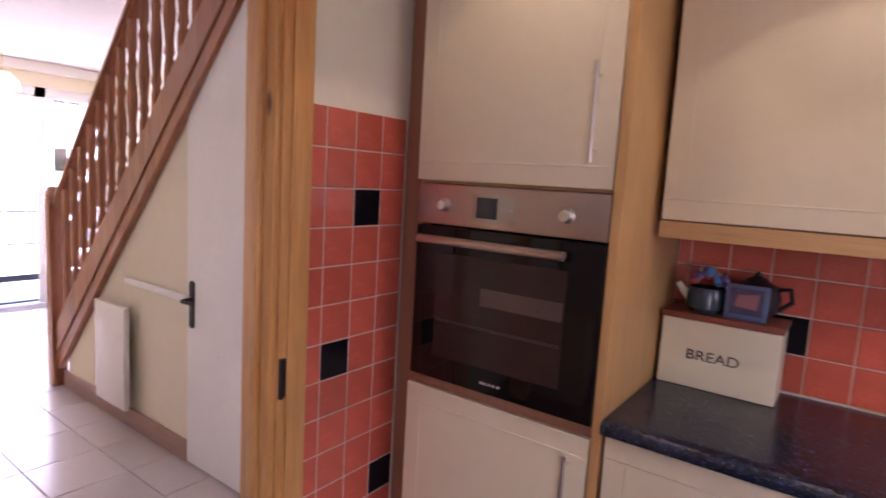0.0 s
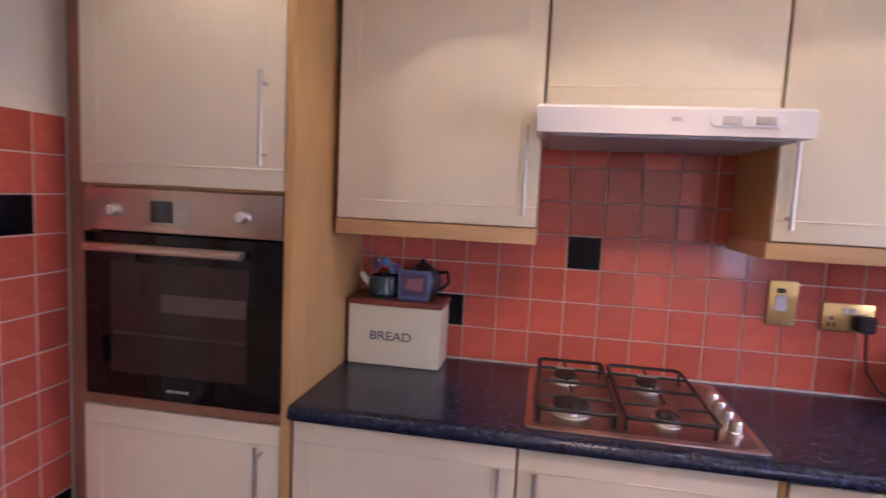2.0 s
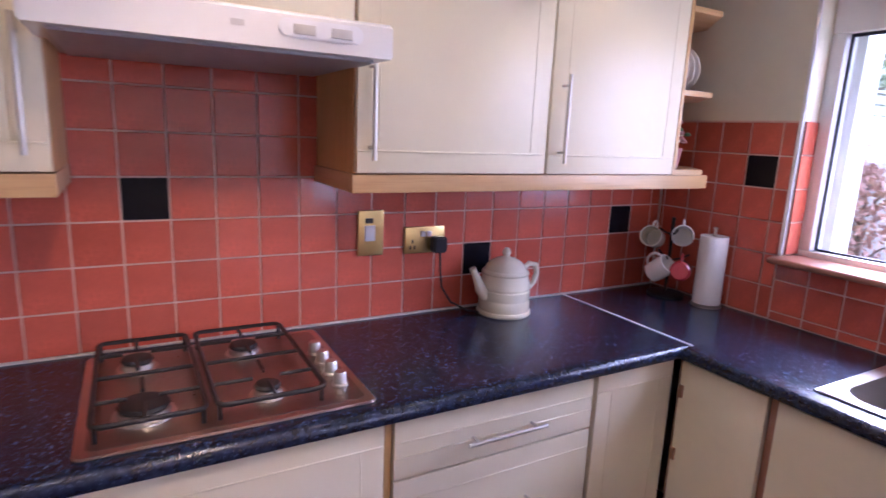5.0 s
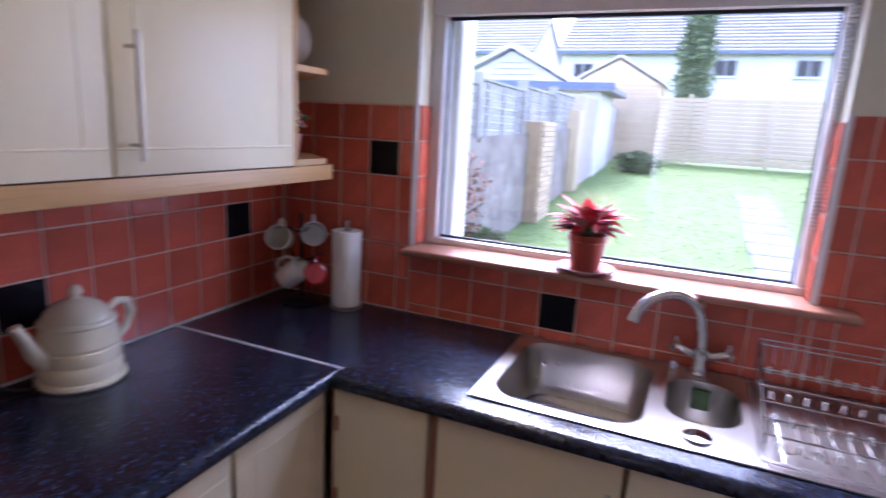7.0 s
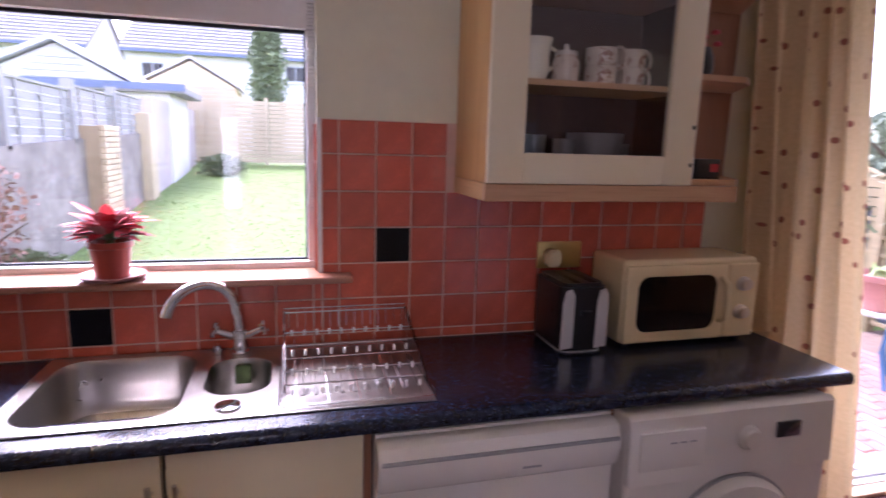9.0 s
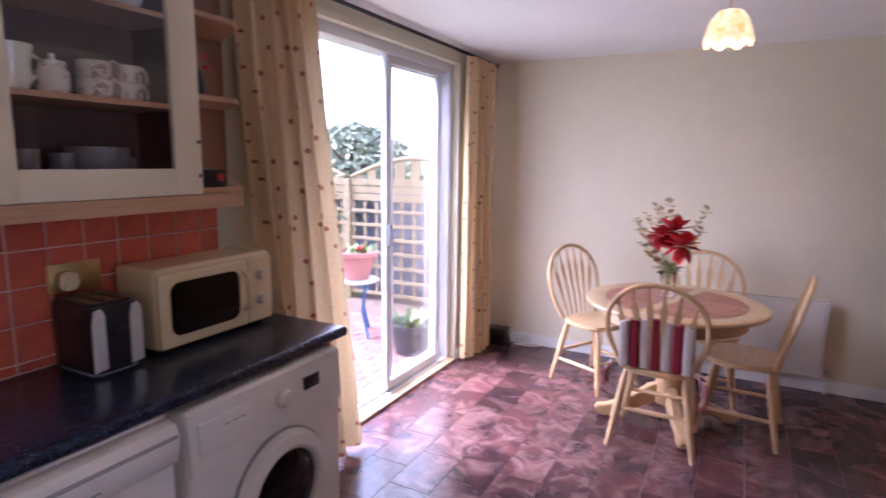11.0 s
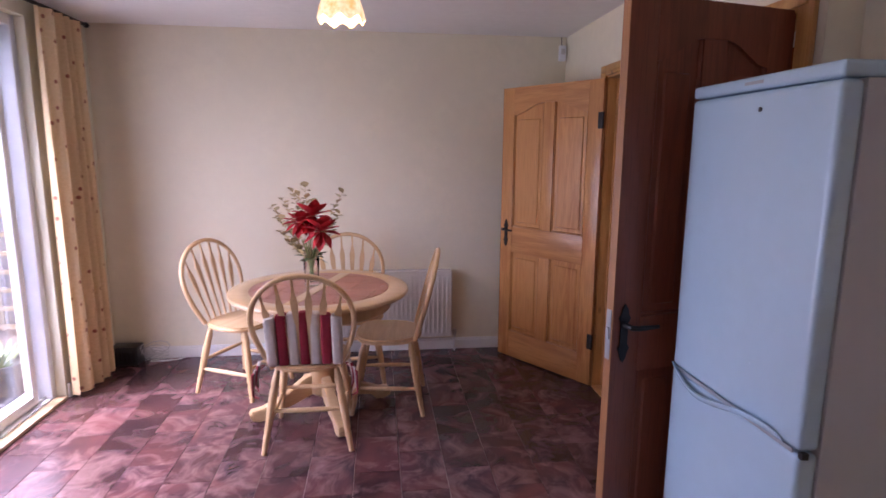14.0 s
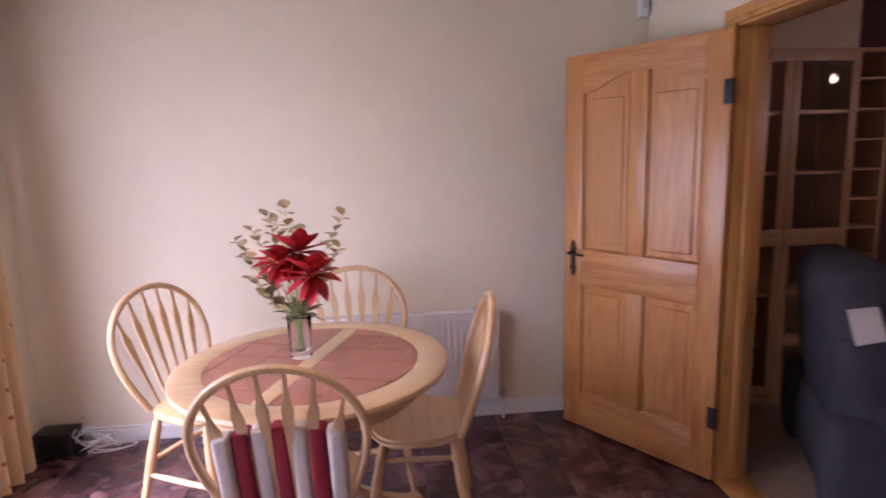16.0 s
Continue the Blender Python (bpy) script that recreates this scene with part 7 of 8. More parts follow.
part("panel", boxed((-3.22, HW - 0.06, 0.13), (-2.87, HW - 0.03, 0.70), 0.008), ENAMEL, hr)
part("bracket", boxed((-3.1, HW - 0.03, 0.3), (-3.0, HW + 0.02, 0.5)), ENAMEL, hr)

# ---- lounge beyond the double doorway ----
YL = -3.97
structure("lounge_floor", boxed((-4.8, YL, -0.12), (XD - 0.14, -0.55, 0.004)), CARPET, "beige carpet of the lounge")
walls("lounge_wall", [((-4.9, YL - 0.12, 0), (-2.25, YL, ZC)), ((-4.9, -0.55, 0), (XK - 0.12, -0.43, ZC)), ((-4.9, YL, 0), (-4.8, -0.55, ZC))], DARKWALL, "dark plum lounge walls")
walls("lounge_wall_pale", [((-2.25, YL - 0.12, 0), (XD - 0.14, YL, ZC))], WALL, "cream lounge wall behind the bookcase")
structure("lounge_ceiling", boxed((-4.9, YL - 0.12, ZC), (XD - 0.14, -0.43, ZC + 0.1)), CEIL, "white lounge ceiling")
bk = thing("bookcase", (-1.75, -3.82, 0.004), "pale pine glazed bookcase with a narrow open rack", "bookcase")
BF, BB = -3.69, -3.966
for x in (-1.262, -1.647, -2.035, -2.237):
    part("upright", boxed((x - 0.011, BB, 0.004), (x + 0.011, BF - 0.018, 2.0), 0.002), BOOKWOOD, bk)
part("top", boxed((-2.248, BB, 2.0), (-1.25, BF - 0.018, 2.022), 0.003), BOOKWOOD, bk)
part("base", boxed((-2.226, BB, 0.004), (-1.273, BF - 0.03, 0.075), 0.003), BOOKWOOD, bk)
part("back", boxed((-2.226, BB, 0.075), (-1.273, BB + 0.006, 2.0)), plain("pale_cabinet_back", (0.34, 0.22, 0.14), 0.6, var=0.12), bk)
for x0, x1 in ((-1.647, -1.262), (-2.035, -1.647)):
    for z in (0.36, 0.66, 1.0, 1.35, 1.68):
        part("shelf", boxed((x0 + 0.011, BB + 0.006, z), (x1 - 0.011, BF - 0.03, z + 0.018)), BOOKWOOD, bk)
    for z0, z1 in ((0.08, 1.0), (1.003, 2.0)):
        d = part("door", boxed((x0 + 0.002, BF - 0.018, z0), (x1 - 0.002, BF, z0 + 0.045), 0.002), BOOKWOOD, bk)
        part("rail", boxed((x0 + 0.002, BF - 0.018, z1 - 0.045), (x1 - 0.002, BF, z1), 0.002), BOOKWOOD, d)
        part("stile", boxed((x0 + 0.002, BF - 0.018, z0 + 0.045), (x0 + 0.047, BF, z1 - 0.045), 0.002), BOOKWOOD, d)
        part("stile", boxed((x1 - 0.047, BF - 0.018, z0 + 0.045), (x1 - 0.002, BF, z1 - 0.045), 0.002), BOOKWOOD, d)
        glass_pane("pane", boxed((x0 + 0.045, BF - 0.011, z0 + 0.043), (x1 - 0.045, BF - 0.007, z1 - 0.043)), d)
for z in (0.94, 1.05):
    part("knob", lathe(bmesh.new(), [(0.006, BF), (0.011, BF + 0.012), (0.008, BF + 0.02), (0.0, BF + 0.021)], (-1.668, 0, z), 12, "y"), BOOKWOOD, bk)
for k in range(11):
    part("shelf", boxed((-2.226, BB + 0.006, 0.21 + k * 0.1646), (-2.046, BF - 0.022, 0.222 + k * 0.1646)), BOOKWOOD, bk)
wp = thing("wall_panelling", (-3.2, YL, 0.9), "glossy orange wooden wall panelling", "panelling")
for k in range(9):
    part("board", boxed((-2.765 - k * 0.165, YL + 0.001, 0.94), (-2.603 - k * 0.165, YL + 0.024, ZC - 0.01), 0.005), ORANGEWOOD, wp)
part("rail", boxed((-4.09, YL + 0.001, 0.90), (-2.6, YL + 0.034, 0.938), 0.006), BOOKWOOD, wp)


def cushioned(lo, hi, r, warp=None):
    """A padded block with large rounded edges and slightly swollen faces."""
    bm = boxed(lo, hi, r, 5)
    bmesh.ops.subdivide_edges(bm, edges=[e for e in bm.edges if e.calc_length() > 0.12], cuts=5, use_grid_fill=True)
    c = (Vector(lo) + Vector(hi)) / 2
    h = (Vector(hi) - Vector(lo)) / 2
    for v in bm.verts:
        d = [(v.co[k] - c[k]) / h[k] for k in range(3)]
        puff = 0.018 * (1 - min(1, abs(d[0]) ** 2)) * (1 - min(1, abs(d[2]) ** 2))
        puff2 = 0.018 * (1 - min(1, abs(d[1]) ** 2)) * (1 - min(1, abs(d[2]) ** 2))
        v.co.y += math.copysign(puff, d[1]) * (abs(d[1]) > 0.9)
        v.co.x += math.copysign(puff2, d[0]) * (abs(d[0]) > 0.9)
        if warp:
            v.co = Vector(warp(v.co))
    return bm


# faces local -x, its back along local x = 0
sf = thing("recliner_chair", (0, 0, 0), "charcoal upholstered recliner armchair with a padded headrest", "armchair")
lean = lambda c: (c.x + 0.16 * (c.z - 0.45) - 0.10 * max(0.0, c.z - 0.8), c.y * (1 - 0.12 * max(0.0, c.z - 0.6)), c.z)
part("base", cushioned((-0.86, -0.34, 0.06), (-0.06, 0.34, 0.40), 0.05), SOFA, sf)
for sy in (-1, 1):
    lo_, hi_ = sorted((sy * 0.25, sy * 0.42))
    part("armrest", cushioned((-0.88, lo_, 0.05), (-0.03, hi_, 0.46), 0.06), SOFA, sf)
    part("arm_pad", cushioned((-0.86, lo_ - 0.008, 0.42), (-0.20, hi_ + 0.008, 0.53), 0.05), SOFA, sf)
part("backrest", cushioned((-0.36, -0.34, 0.30), (-0.08, 0.34, 0.80), 0.10, lean), SOFA, sf)
part("headrest", cushioned((-0.34, -0.33, 0.70), (-0.09, 0.33, 1.05), 0.11, lean), SOFA, sf)
part("seat_cushion", cushioned((-0.88, -0.25, 0.38), (-0.32, 0.25, 0.52), 0.06), SOFA, sf)
part("footrest", cushioned((-0.95, -0.26, 0.10), (-0.86, 0.26, 0.42), 0.04), SOFA, sf)
part("foot", boxed((-0.80, -0.34, 0.004), (-0.10, 0.34, 0.065)), BLACK, sf)
part("arm_cover", slab(bmesh.new(), [(-0.20, 0.78), (-0.10, 0.75), (-0.06, 0.89), (-0.16, 0.91)], 0.342, 0.351, "y", 0.003), LABELW, sf, "pale cloth square on the headrest side")
RECL = pose(-1.27, -3.02, 0, 0, 0, -25.6)
sf.matrix_basis = RECL
solid("throw_cushion", cushioned((-0.48, -0.20, 0.53), (-0.40, 0.26, 0.84), 0.06, lambda c: (c.x + 0.25 * (c.z - 0.52), c.y, c.z)), CUSHION_W, "cream cushion on the armchair", "cushion").matrix_basis = RECL

ll = thing("lounge_lamp", (-3.65, -1.34, ZC), "brass two-armed ceiling lamp with lit bulbs", "lamp")
part("rose", lathe(bmesh.new(), [(0.05, ZC - 0.001), (0.045, ZC - 0.02), (0.012, ZC - 0.03), (0.0, ZC - 0.03)], (-3.65, -1.34, 0), 24), BRASS, ll)
part("stem", tube(bmesh.new(), [(-3.65, -1.34, ZC - 0.02), (-3.65, -1.34, 2.2)], 0.008, 8), BRASS, ll)
LIT = glowing("lit_lounge_bulb", (1.0, 0.82, 0.55), 3.0)
for sx in (-1, 1):
    ex, ey = -3.65 + sx * 0.115, -1.34 + sx * 0.085
    part("arm", tube(bmesh.new(), [(-3.65, -1.34, 2.2), (-3.65 + sx * 0.06, -1.34 + sx * 0.045, 2.16), (ex, ey, 2.17)], 0.006, 8), BRASS, ll)
    part("bulb", lathe(bmesh.new(), [(0.012, 2.17), (0.014, 2.15), (0.028, 2.12), (0.024, 2.095), (0.0, 2.085)], (ex, ey, 0), 16), LIT, ll)

hl = thing("hall_lamp", (-5.3, 1.85, ZC), "amber glass hall lamp on a brass cord", "lamp")
part("shade", lathe(bmesh.new(), [(0.0, 2.12), (0.05, 2.11), (0.10, 2.06), (0.12, 1.98), (0.112, 1.98), (0.09, 2.05), (0.0, 2.10)], (-5.3, 1.85, 0), 28), glowing("amber_hall_shade", (1.0, 0.6, 0.15), 0.5), hl, "amber glass shade")
part("cord", tube(bmesh.new(), [(-5.3, 1.85, 2.11), (-5.3, 1.85, ZC)], 0.004, 6), BRASS, hl)
structure("front_drive", boxed((-16, -8, -0.14), (-6.5, 12, -0.10)), plain("pale_concrete", (0.24, 0.235, 0.23), 0.9, var=0.1), "pale concrete front drive")
structure("front_wall", boxed((-16.3, -8, -0.14), (-16.0, 12, 0.8)), plain("white_boundary_wall", (0.5, 0.5, 0.49), 0.9, var=0.06), "white wall across the road")

# ---- garden and neighbours ----
GRASS = plain("lawn_soil_green", (0.105, 0.16, 0.035), 0.9, var=0.15, scale=1.2, bump=0.6, bscale=60)
ground_h = lambda x: -0.16 if x < 4.2 else (-0.16 + (min(x, 17) - 4.2) / 12.8 * 1.05)
bm = bmesh.new()
xs = [-1500, -60, -8, 0, 2.69, 4.2, 6, 8, 10, 12, 14, 17, 24, 60, 1500]
ys = [-1500, -60, -12, -5, -1, 3, 8, 20, 60, 1500]
grid = [[bm.verts.new((x, y, ground_h(x))) for y in ys] for x in xs]
for a, b in zip(grid, grid[1:]):
    for k in range(len(ys) - 1):
        bm.faces.new((a[k], b[k], b[k + 1], a[k + 1]))
structure("ground", bm, GRASS, "mown green lawn rising gently away")
rng = random.Random(8)
BLADE = plain("grass_blade_green", (0.25, 0.36, 0.09), 0.7, var=0.15, scale=3)
verts, faces = [], []
for k in range(16000):
    x = 4.6 + 12.2 * rng.random() ** 1.4
    y = rng.uniform(-3.2, 3.0)
    if -0.55 < y < 0.1 and x < 13.2:
        continue
    h, a = rng.uniform(0.008, 0.02), rng.uniform(0, 6.28)
    z = ground_h(x)
    w = 0.012
    n = len(verts)
    verts += [(x - w * math.cos(a), y - w * math.sin(a), z), (x + w * math.cos(a), y + w * math.sin(a), z), (x + rng.uniform(-0.03, 0.03), y + rng.uniform(-0.03, 0.03), z + h)]
    faces.append((n, n + 1, n + 2))
me = bpy.data.meshes.new("grass")
me.from_pydata(verts, [], faces)
me.materials.append(BLADE)
tagged(new("grass", me), "short green lawn grass", "grass", kind="stuff")
SLABM = plain("grey_paving_slab", (0.14, 0.14, 0.155), 0.8, var=0.12, scale=6, rand=0.08, bump=0.2)
path = thing("pavement", (8, -0.55, -0.1), "grey slab path along the lawn", "path", kind="structure")
slab_me = meshed("slab", boxed((-0.29, -0.29, -0.05), (0.29, 0.29, 0.0), 0.008), SLABM)
for k in range(14):
    x = 4.6 + k * 0.6
    ob = new("slab", slab_me)
    ob.parent = path
    ob.matrix_basis = Matrix.Translation(Vector((x, -0.22 + 0.02 * math.sin(k), ground_h(x) + 0.02)) - Vector(path.location)) @ Euler((0, -math.atan(1.05 / 12.8) if x > 4.2 else 0, 0.02 * math.sin(3 * k))).to_matrix().to_4x4()

STONE = plain("grey_rendered_wall", (0.26, 0.22, 0.19), 0.9, var=0.5, scale=2.5, bump=0.8, bscale=14)
BUFF = plain("buff_brick_pier", (0.36, 0.26, 0.16), 0.85, var=0.2, scale=8, bump=0.5, bscale=30)
FENCEW = wood("weathered_fence_board", (0.30, 0.25, 0.2), (0.23, 0.19, 0.15), "x", 0.85, 10, 0, 0)
FENCEG = wood("grey_fence_lattice", (0.36, 0.34, 0.32), (0.26, 0.25, 0.235), "x", 0.85, 10, 0, 0)
FENCEY = wood("pale_new_fence_board", (0.54, 0.44, 0.30), (0.45, 0.35, 0.23), "y", 0.8, 10, 0, 0)
WYG = 3.05
structure("garden_wall", slab(bmesh.new(), [(3.2, -0.2), (3.2, 1.30), (12.2, 1.62), (12.2, 0.2)], WYG, WYG + 0.2, "y"), STONE, "weathered rendered garden wall")
fence = thing("garden_fence", (8, WYG, 1.4), "weathered slatted fence panels on top of the garden wall", "fence")
for p in range(5):
    x0 = 3.3 + p * 1.75
    zb = 1.30 + (x0 - 3.2) * 0.0355
    for k in range(7):
        part("slat", boxed((x0, WYG + 0.05 + 0.012 * (k % 2), zb + 0.01 + k * 0.088), (x0 + 1.72, WYG + 0.062 + 0.012 * (k % 2), zb + 0.085 + k * 0.088), 0.002, 1), FENCEG, fence)
    part("capping", boxed((x0, WYG + 0.03, zb + 0.625), (x0 + 1.74, WYG + 0.11, zb + 0.65), 0.003), FENCEG, fence)
    for j in range(3):
        part("batten", boxed((x0 + 0.3 + j * 0.58, WYG + 0.03, zb), (x0 + 0.345 + j * 0.58, WYG + 0.05, zb + 0.63)), FENCEG, fence)
    part("post", boxed((x0 - 0.05, WYG + 0.0, zb - 0.05), (x0 + 0.04, WYG + 0.13, zb + 0.70), 0.004), FENCEG, fence)
pier = thing("brick_pier", (9.1, WYG, 0.1), "buff brick pier in the garden wall", "pier")
brick_me = meshed("brick", boxed((-0.105, -0.05, -0.032), (0.105, 0.05, 0.032), 0.006, 1), plain("buff_brick", (0.55, 0.42, 0.27), 0.85, var=0.15, scale=12, rand=0.15, bump=0.4))
part("core", boxed((8.80, WYG - 0.17, 0.0), (9.50, WYG + 0.1, 1.66)), BUFF, pier)
for r in range(21):
    for c in range(3):
        ob = new("brick", brick_me)
        ob.parent = pier
        ob.location = Vector((8.92 + c * 0.23 + (0.0 if r % 2 else 0.02), WYG - 0.17, 0.20 + r * 0.072)) - Vector(pier.location)
pier2 = solid("rendered_pier", boxed((11.6, WYG - 0.16, 0.3), (12.1, WYG + 0.1, 1.95), 0.02), plain("cream_render", (0.50, 0.40, 0.26), 0.9, var=0.1), "cream rendered pier at the end of the garden wall", "pier")
structure("garden_wall_far", boxed((12.2, WYG - 0.1, 0.3), (17, WYG + 0.1, 2.25)), plain("pinkish_block_wall", (0.44, 0.38, 0.35), 0.9, var=0.2, bump=0.4), "pinkish block wall of the outbuilding")
bf = thing("back_fence", (17, 0.5, 0.9), "pale timber slatted fence across the garden's end", "fence")
for p in range(4):
    y1 = 3.0 - p * 1.9
    for k in range(15):
        part("slat", boxed((16.98 + 0.014 * (k % 2), y1 - 1.78, 0.95 + k * 0.108), (17.0 + 0.014 * (k % 2), y1, 1.045 + k * 0.108), 0.003, 1), FENCEY, bf)
    part("post", boxed((16.93, y1 - 1.88, 0.8), (17.04, y1 - 1.79, 2.65), 0.005), FENCEY, bf)
    for j in (0.35, 1.05, 1.6):
        part("batten", boxed((16.95, y1 - j - 0.04, 0.93), (16.98, y1 - j, 2.58)), FENCEY, bf)
# outbuildings
SLATE = plain("blue_grey_slate_roof", (0.27, 0.25, 0.24), 0.7, var=0.15, scale=1.5)
WHITER = plain("white_render_wall", (0.62, 0.60, 0.56), 0.9, var=0.06, scale=1.0)
BLUEF = plain("blue_painted_fascia", (0.12, 0.15, 0.24), 0.5)
gr = thing("garage", (15.5, 5.0, 0.8), "white rendered garage with a gabled roof", "building")
part("wall", slab(bmesh.new(), [(3.75, 0.8), (6.4, 0.8), (6.4, 2.72), (5.1, 3.35), (3.75, 2.62)], 14.2, 17.5, "x"), WHITER, gr)
part("roof", slab(bmesh.new(), [(3.6, 2.60), (5.1, 3.40), (6.55, 2.70), (6.55, 2.80), (5.1, 3.50), (3.6, 2.70)], 14.0, 17.7, "x"), plain("pale_fascia", (0.55, 0.55, 0.58), 0.6), gr)
for k in range(5):
    part("cladding", boxed((14.17, 4.3 + 0.1 * k, 2.55 + k * 0.13), (14.2, 5.9 - 0.12 * k, 2.56 + k * 0.13)), GREYP, gr)
ou = thing("outhouse", (14.5, 4.0, 0.6), "low flat-roofed outhouse with a blue fascia", "building")
part("wall", boxed((13.6, 2.9, 0.4), (15.6, 5.2, 2.42)), WHITER, ou)
part("roof", boxed((13.4, 2.6, 2.42), (15.8, 5.4, 2.55), 0.01), SLATE, ou)
part("fascia", boxed((13.37, 2.58, 2.46), (13.40, 5.42, 2.60)), BLUEF, ou, "blue fascia board")
sd = thing("timber_shed", (18.8, 3.1, 0.9), "yellow timber shed with a gable end", "shed")
part("wall", slab(bmesh.new(), [(2.0, 0.9), (4.3, 0.9), (4.3, 3.0), (3.15, 3.62), (2.0, 2.95)], 18.0, 20.5, "x"), wood("yellow_shed_boards", (0.66, 0.54, 0.34), (0.58, 0.46, 0.28), "y", 0.8, 8, 0, 0), sd)
part("roof", slab(bmesh.new(), [(1.85, 2.92), (3.15, 3.68), (4.45, 2.98), (4.45, 3.05), (3.15, 3.76), (1.85, 3.0)], 17.9, 20.6, "x"), plain("pale_felt_roof", (0.48, 0.46, 0.42), 0.9), sd)
for k in range(18):
    part("board", boxed((17.985, 2.02, 1.0 + k * 0.11), (18.0, 4.28, 1.09 + k * 0.11), 0.002, 1), FENCEY, sd)
sm = thing("garden_shed", (13.0, -2.4, 0.5), "small pale garden shed with a dark window", "shed")
part("wall", slab(bmesh.new(), [(-3.6, 0.4), (-1.75, 0.4), (-1.75, 2.2), (-2.7, 2.85), (-3.6, 2.3)], 12.2, 14.2, "x"), plain("cream_shed_boards", (0.62, 0.55, 0.42), 0.8, var=0.1), sm)
part("roof", slab(bmesh.new(), [(-3.75, 2.25), (-2.7, 2.92), (-1.6, 2.15), (-1.6, 2.22), (-2.7, 3.0), (-3.75, 2.33)], 12.0, 14.4, "x"), plain("white_bargeboard", (0.7, 0.7, 0.68), 0.7), sm)
w_ = part("window", boxed((12.17, -2.5, 1.45), (12.2, -1.95, 1.95), 0.01), BLACK_GLASS, sm, "dark shed window")
part("frame", boxed((12.15, -2.55, 1.38), (12.19, -1.9, 1.45), 0.005), WHITER, w_)


def terrace(name, y0, y1, x, eave, ridge, label, windows):
    h = thing(name, (x + 3, (y0 + y1) / 2, 0.8), label, "house", "terraced houses")
    part("wall", boxed((x, y0, 0.8), (x + 7, y1, eave)), WHITER, h)
    part("roof", slab(bmesh.new(), [(x - 0.35, eave - 0.05), (x + 3.5, ridge), (x + 7.3, eave - 0.05), (x + 7.3, eave + 0.12), (x + 3.5, ridge + 0.18), (x - 0.35, eave + 0.12)], y0 - 0.15, y1 + 0.15, "y"), SLATE, h)
    part("gable", slab(bmesh.new(), [(x + 0.01, eave), (x + 6.99, eave), (x + 3.5, ridge - 0.02)], y0 + 0.02, y1 - 0.02, "y"), WHITER, h, "white rendered gable")
    n = 11
    for k in range(n):
        s = (k + 0.5) / n
        xx, zz = x - 0.35 + 3.85 * s, eave + 0.12 + (ridge + 0.06 - eave) * s
        part("tile_course", boxed((xx - 0.03, y0 - 0.16, zz), (xx + 0.05, y1 + 0.16, zz + 0.06)), SLATE, h)
    part("gutter", boxed((x - 0.45, y0 - 0.1, eave - 0.08), (x - 0.33, y1 + 0.1, eave + 0.04)), BLUEF, h, "blue gutter")
    for wy, wz in windows:
        w = part("window", boxed((x - 0.04, wy - 0.5, wz), (x, wy + 0.5, wz + 0.75), 0.01), GREYP, h)
        part("pane", boxed((x - 0.05, wy - 0.45, wz + 0.05), (x - 0.042, wy - 0.03, wz + 0.70)), BLACK_GLASS, w)
        part("pane", boxed((x - 0.05, wy + 0.03, wz + 0.05), (x - 0.042, wy + 0.45, wz + 0.70)), BLACK_GLASS, w)
        part("sill", boxed((x - 0.12, wy - 0.58, wz - 0.08), (x, wy + 0.58, wz), 0.01), WHITER, w)
    return h


terrace("house", 9.6, 19.5, 31.5, 5.55, 7.75, "white terraced house with a blue-grey slate roof", ((12.0, 4.3), (16.0, 4.3)))
terrace("house", -9.0, 8.0, 31.5, 5.55, 7.75, "long white terraced house with a blue-grey slate roof", ((6.8, 4.3), (0.2, 4.5), (-3.2, 4.5), (-6.5, 4.3)))
terrace("house", -26.0, -12.0, 24, 4.6, 6.6, "white house seen beyond the patio fence", ((-16.0, 3.2), (-21.0, 3.2)))

fh = thing("house", (-27, 8, -0.14), "white two-storey house across the road", "house", "terraced houses")
part("wall", boxed((-30, 0, -0.16), (-24, 18, 5.2)), WHITER, fh)
part("roof", slab(bmesh.new(), [(-30.3, 5.1), (-27, 7.2), (-23.7, 5.1), (-23.7, 5.26), (-27, 7.38), (-30.3, 5.26)], -0.2, 18.2, "y"), SLATE, fh)
for wy in (3.0, 6.4, 9.2, 12.4):
    for wz in (0.9, 3.4):
        w = part("window", boxed((-24.0, wy - 0.55, wz), (-23.95, wy + 0.55, wz + 1.0), 0.01), UPVC, fh)
        part("pane", boxed((-23.95, wy - 0.48, wz + 0.07), (-23.94, wy - 0.03, wz + 0.93)), BLACK_GLASS, w)
        part("pane", boxed((-23.95, wy + 0.03, wz + 0.07), (-23.94, wy + 0.48, wz + 0.93)), BLACK_GLASS, w)


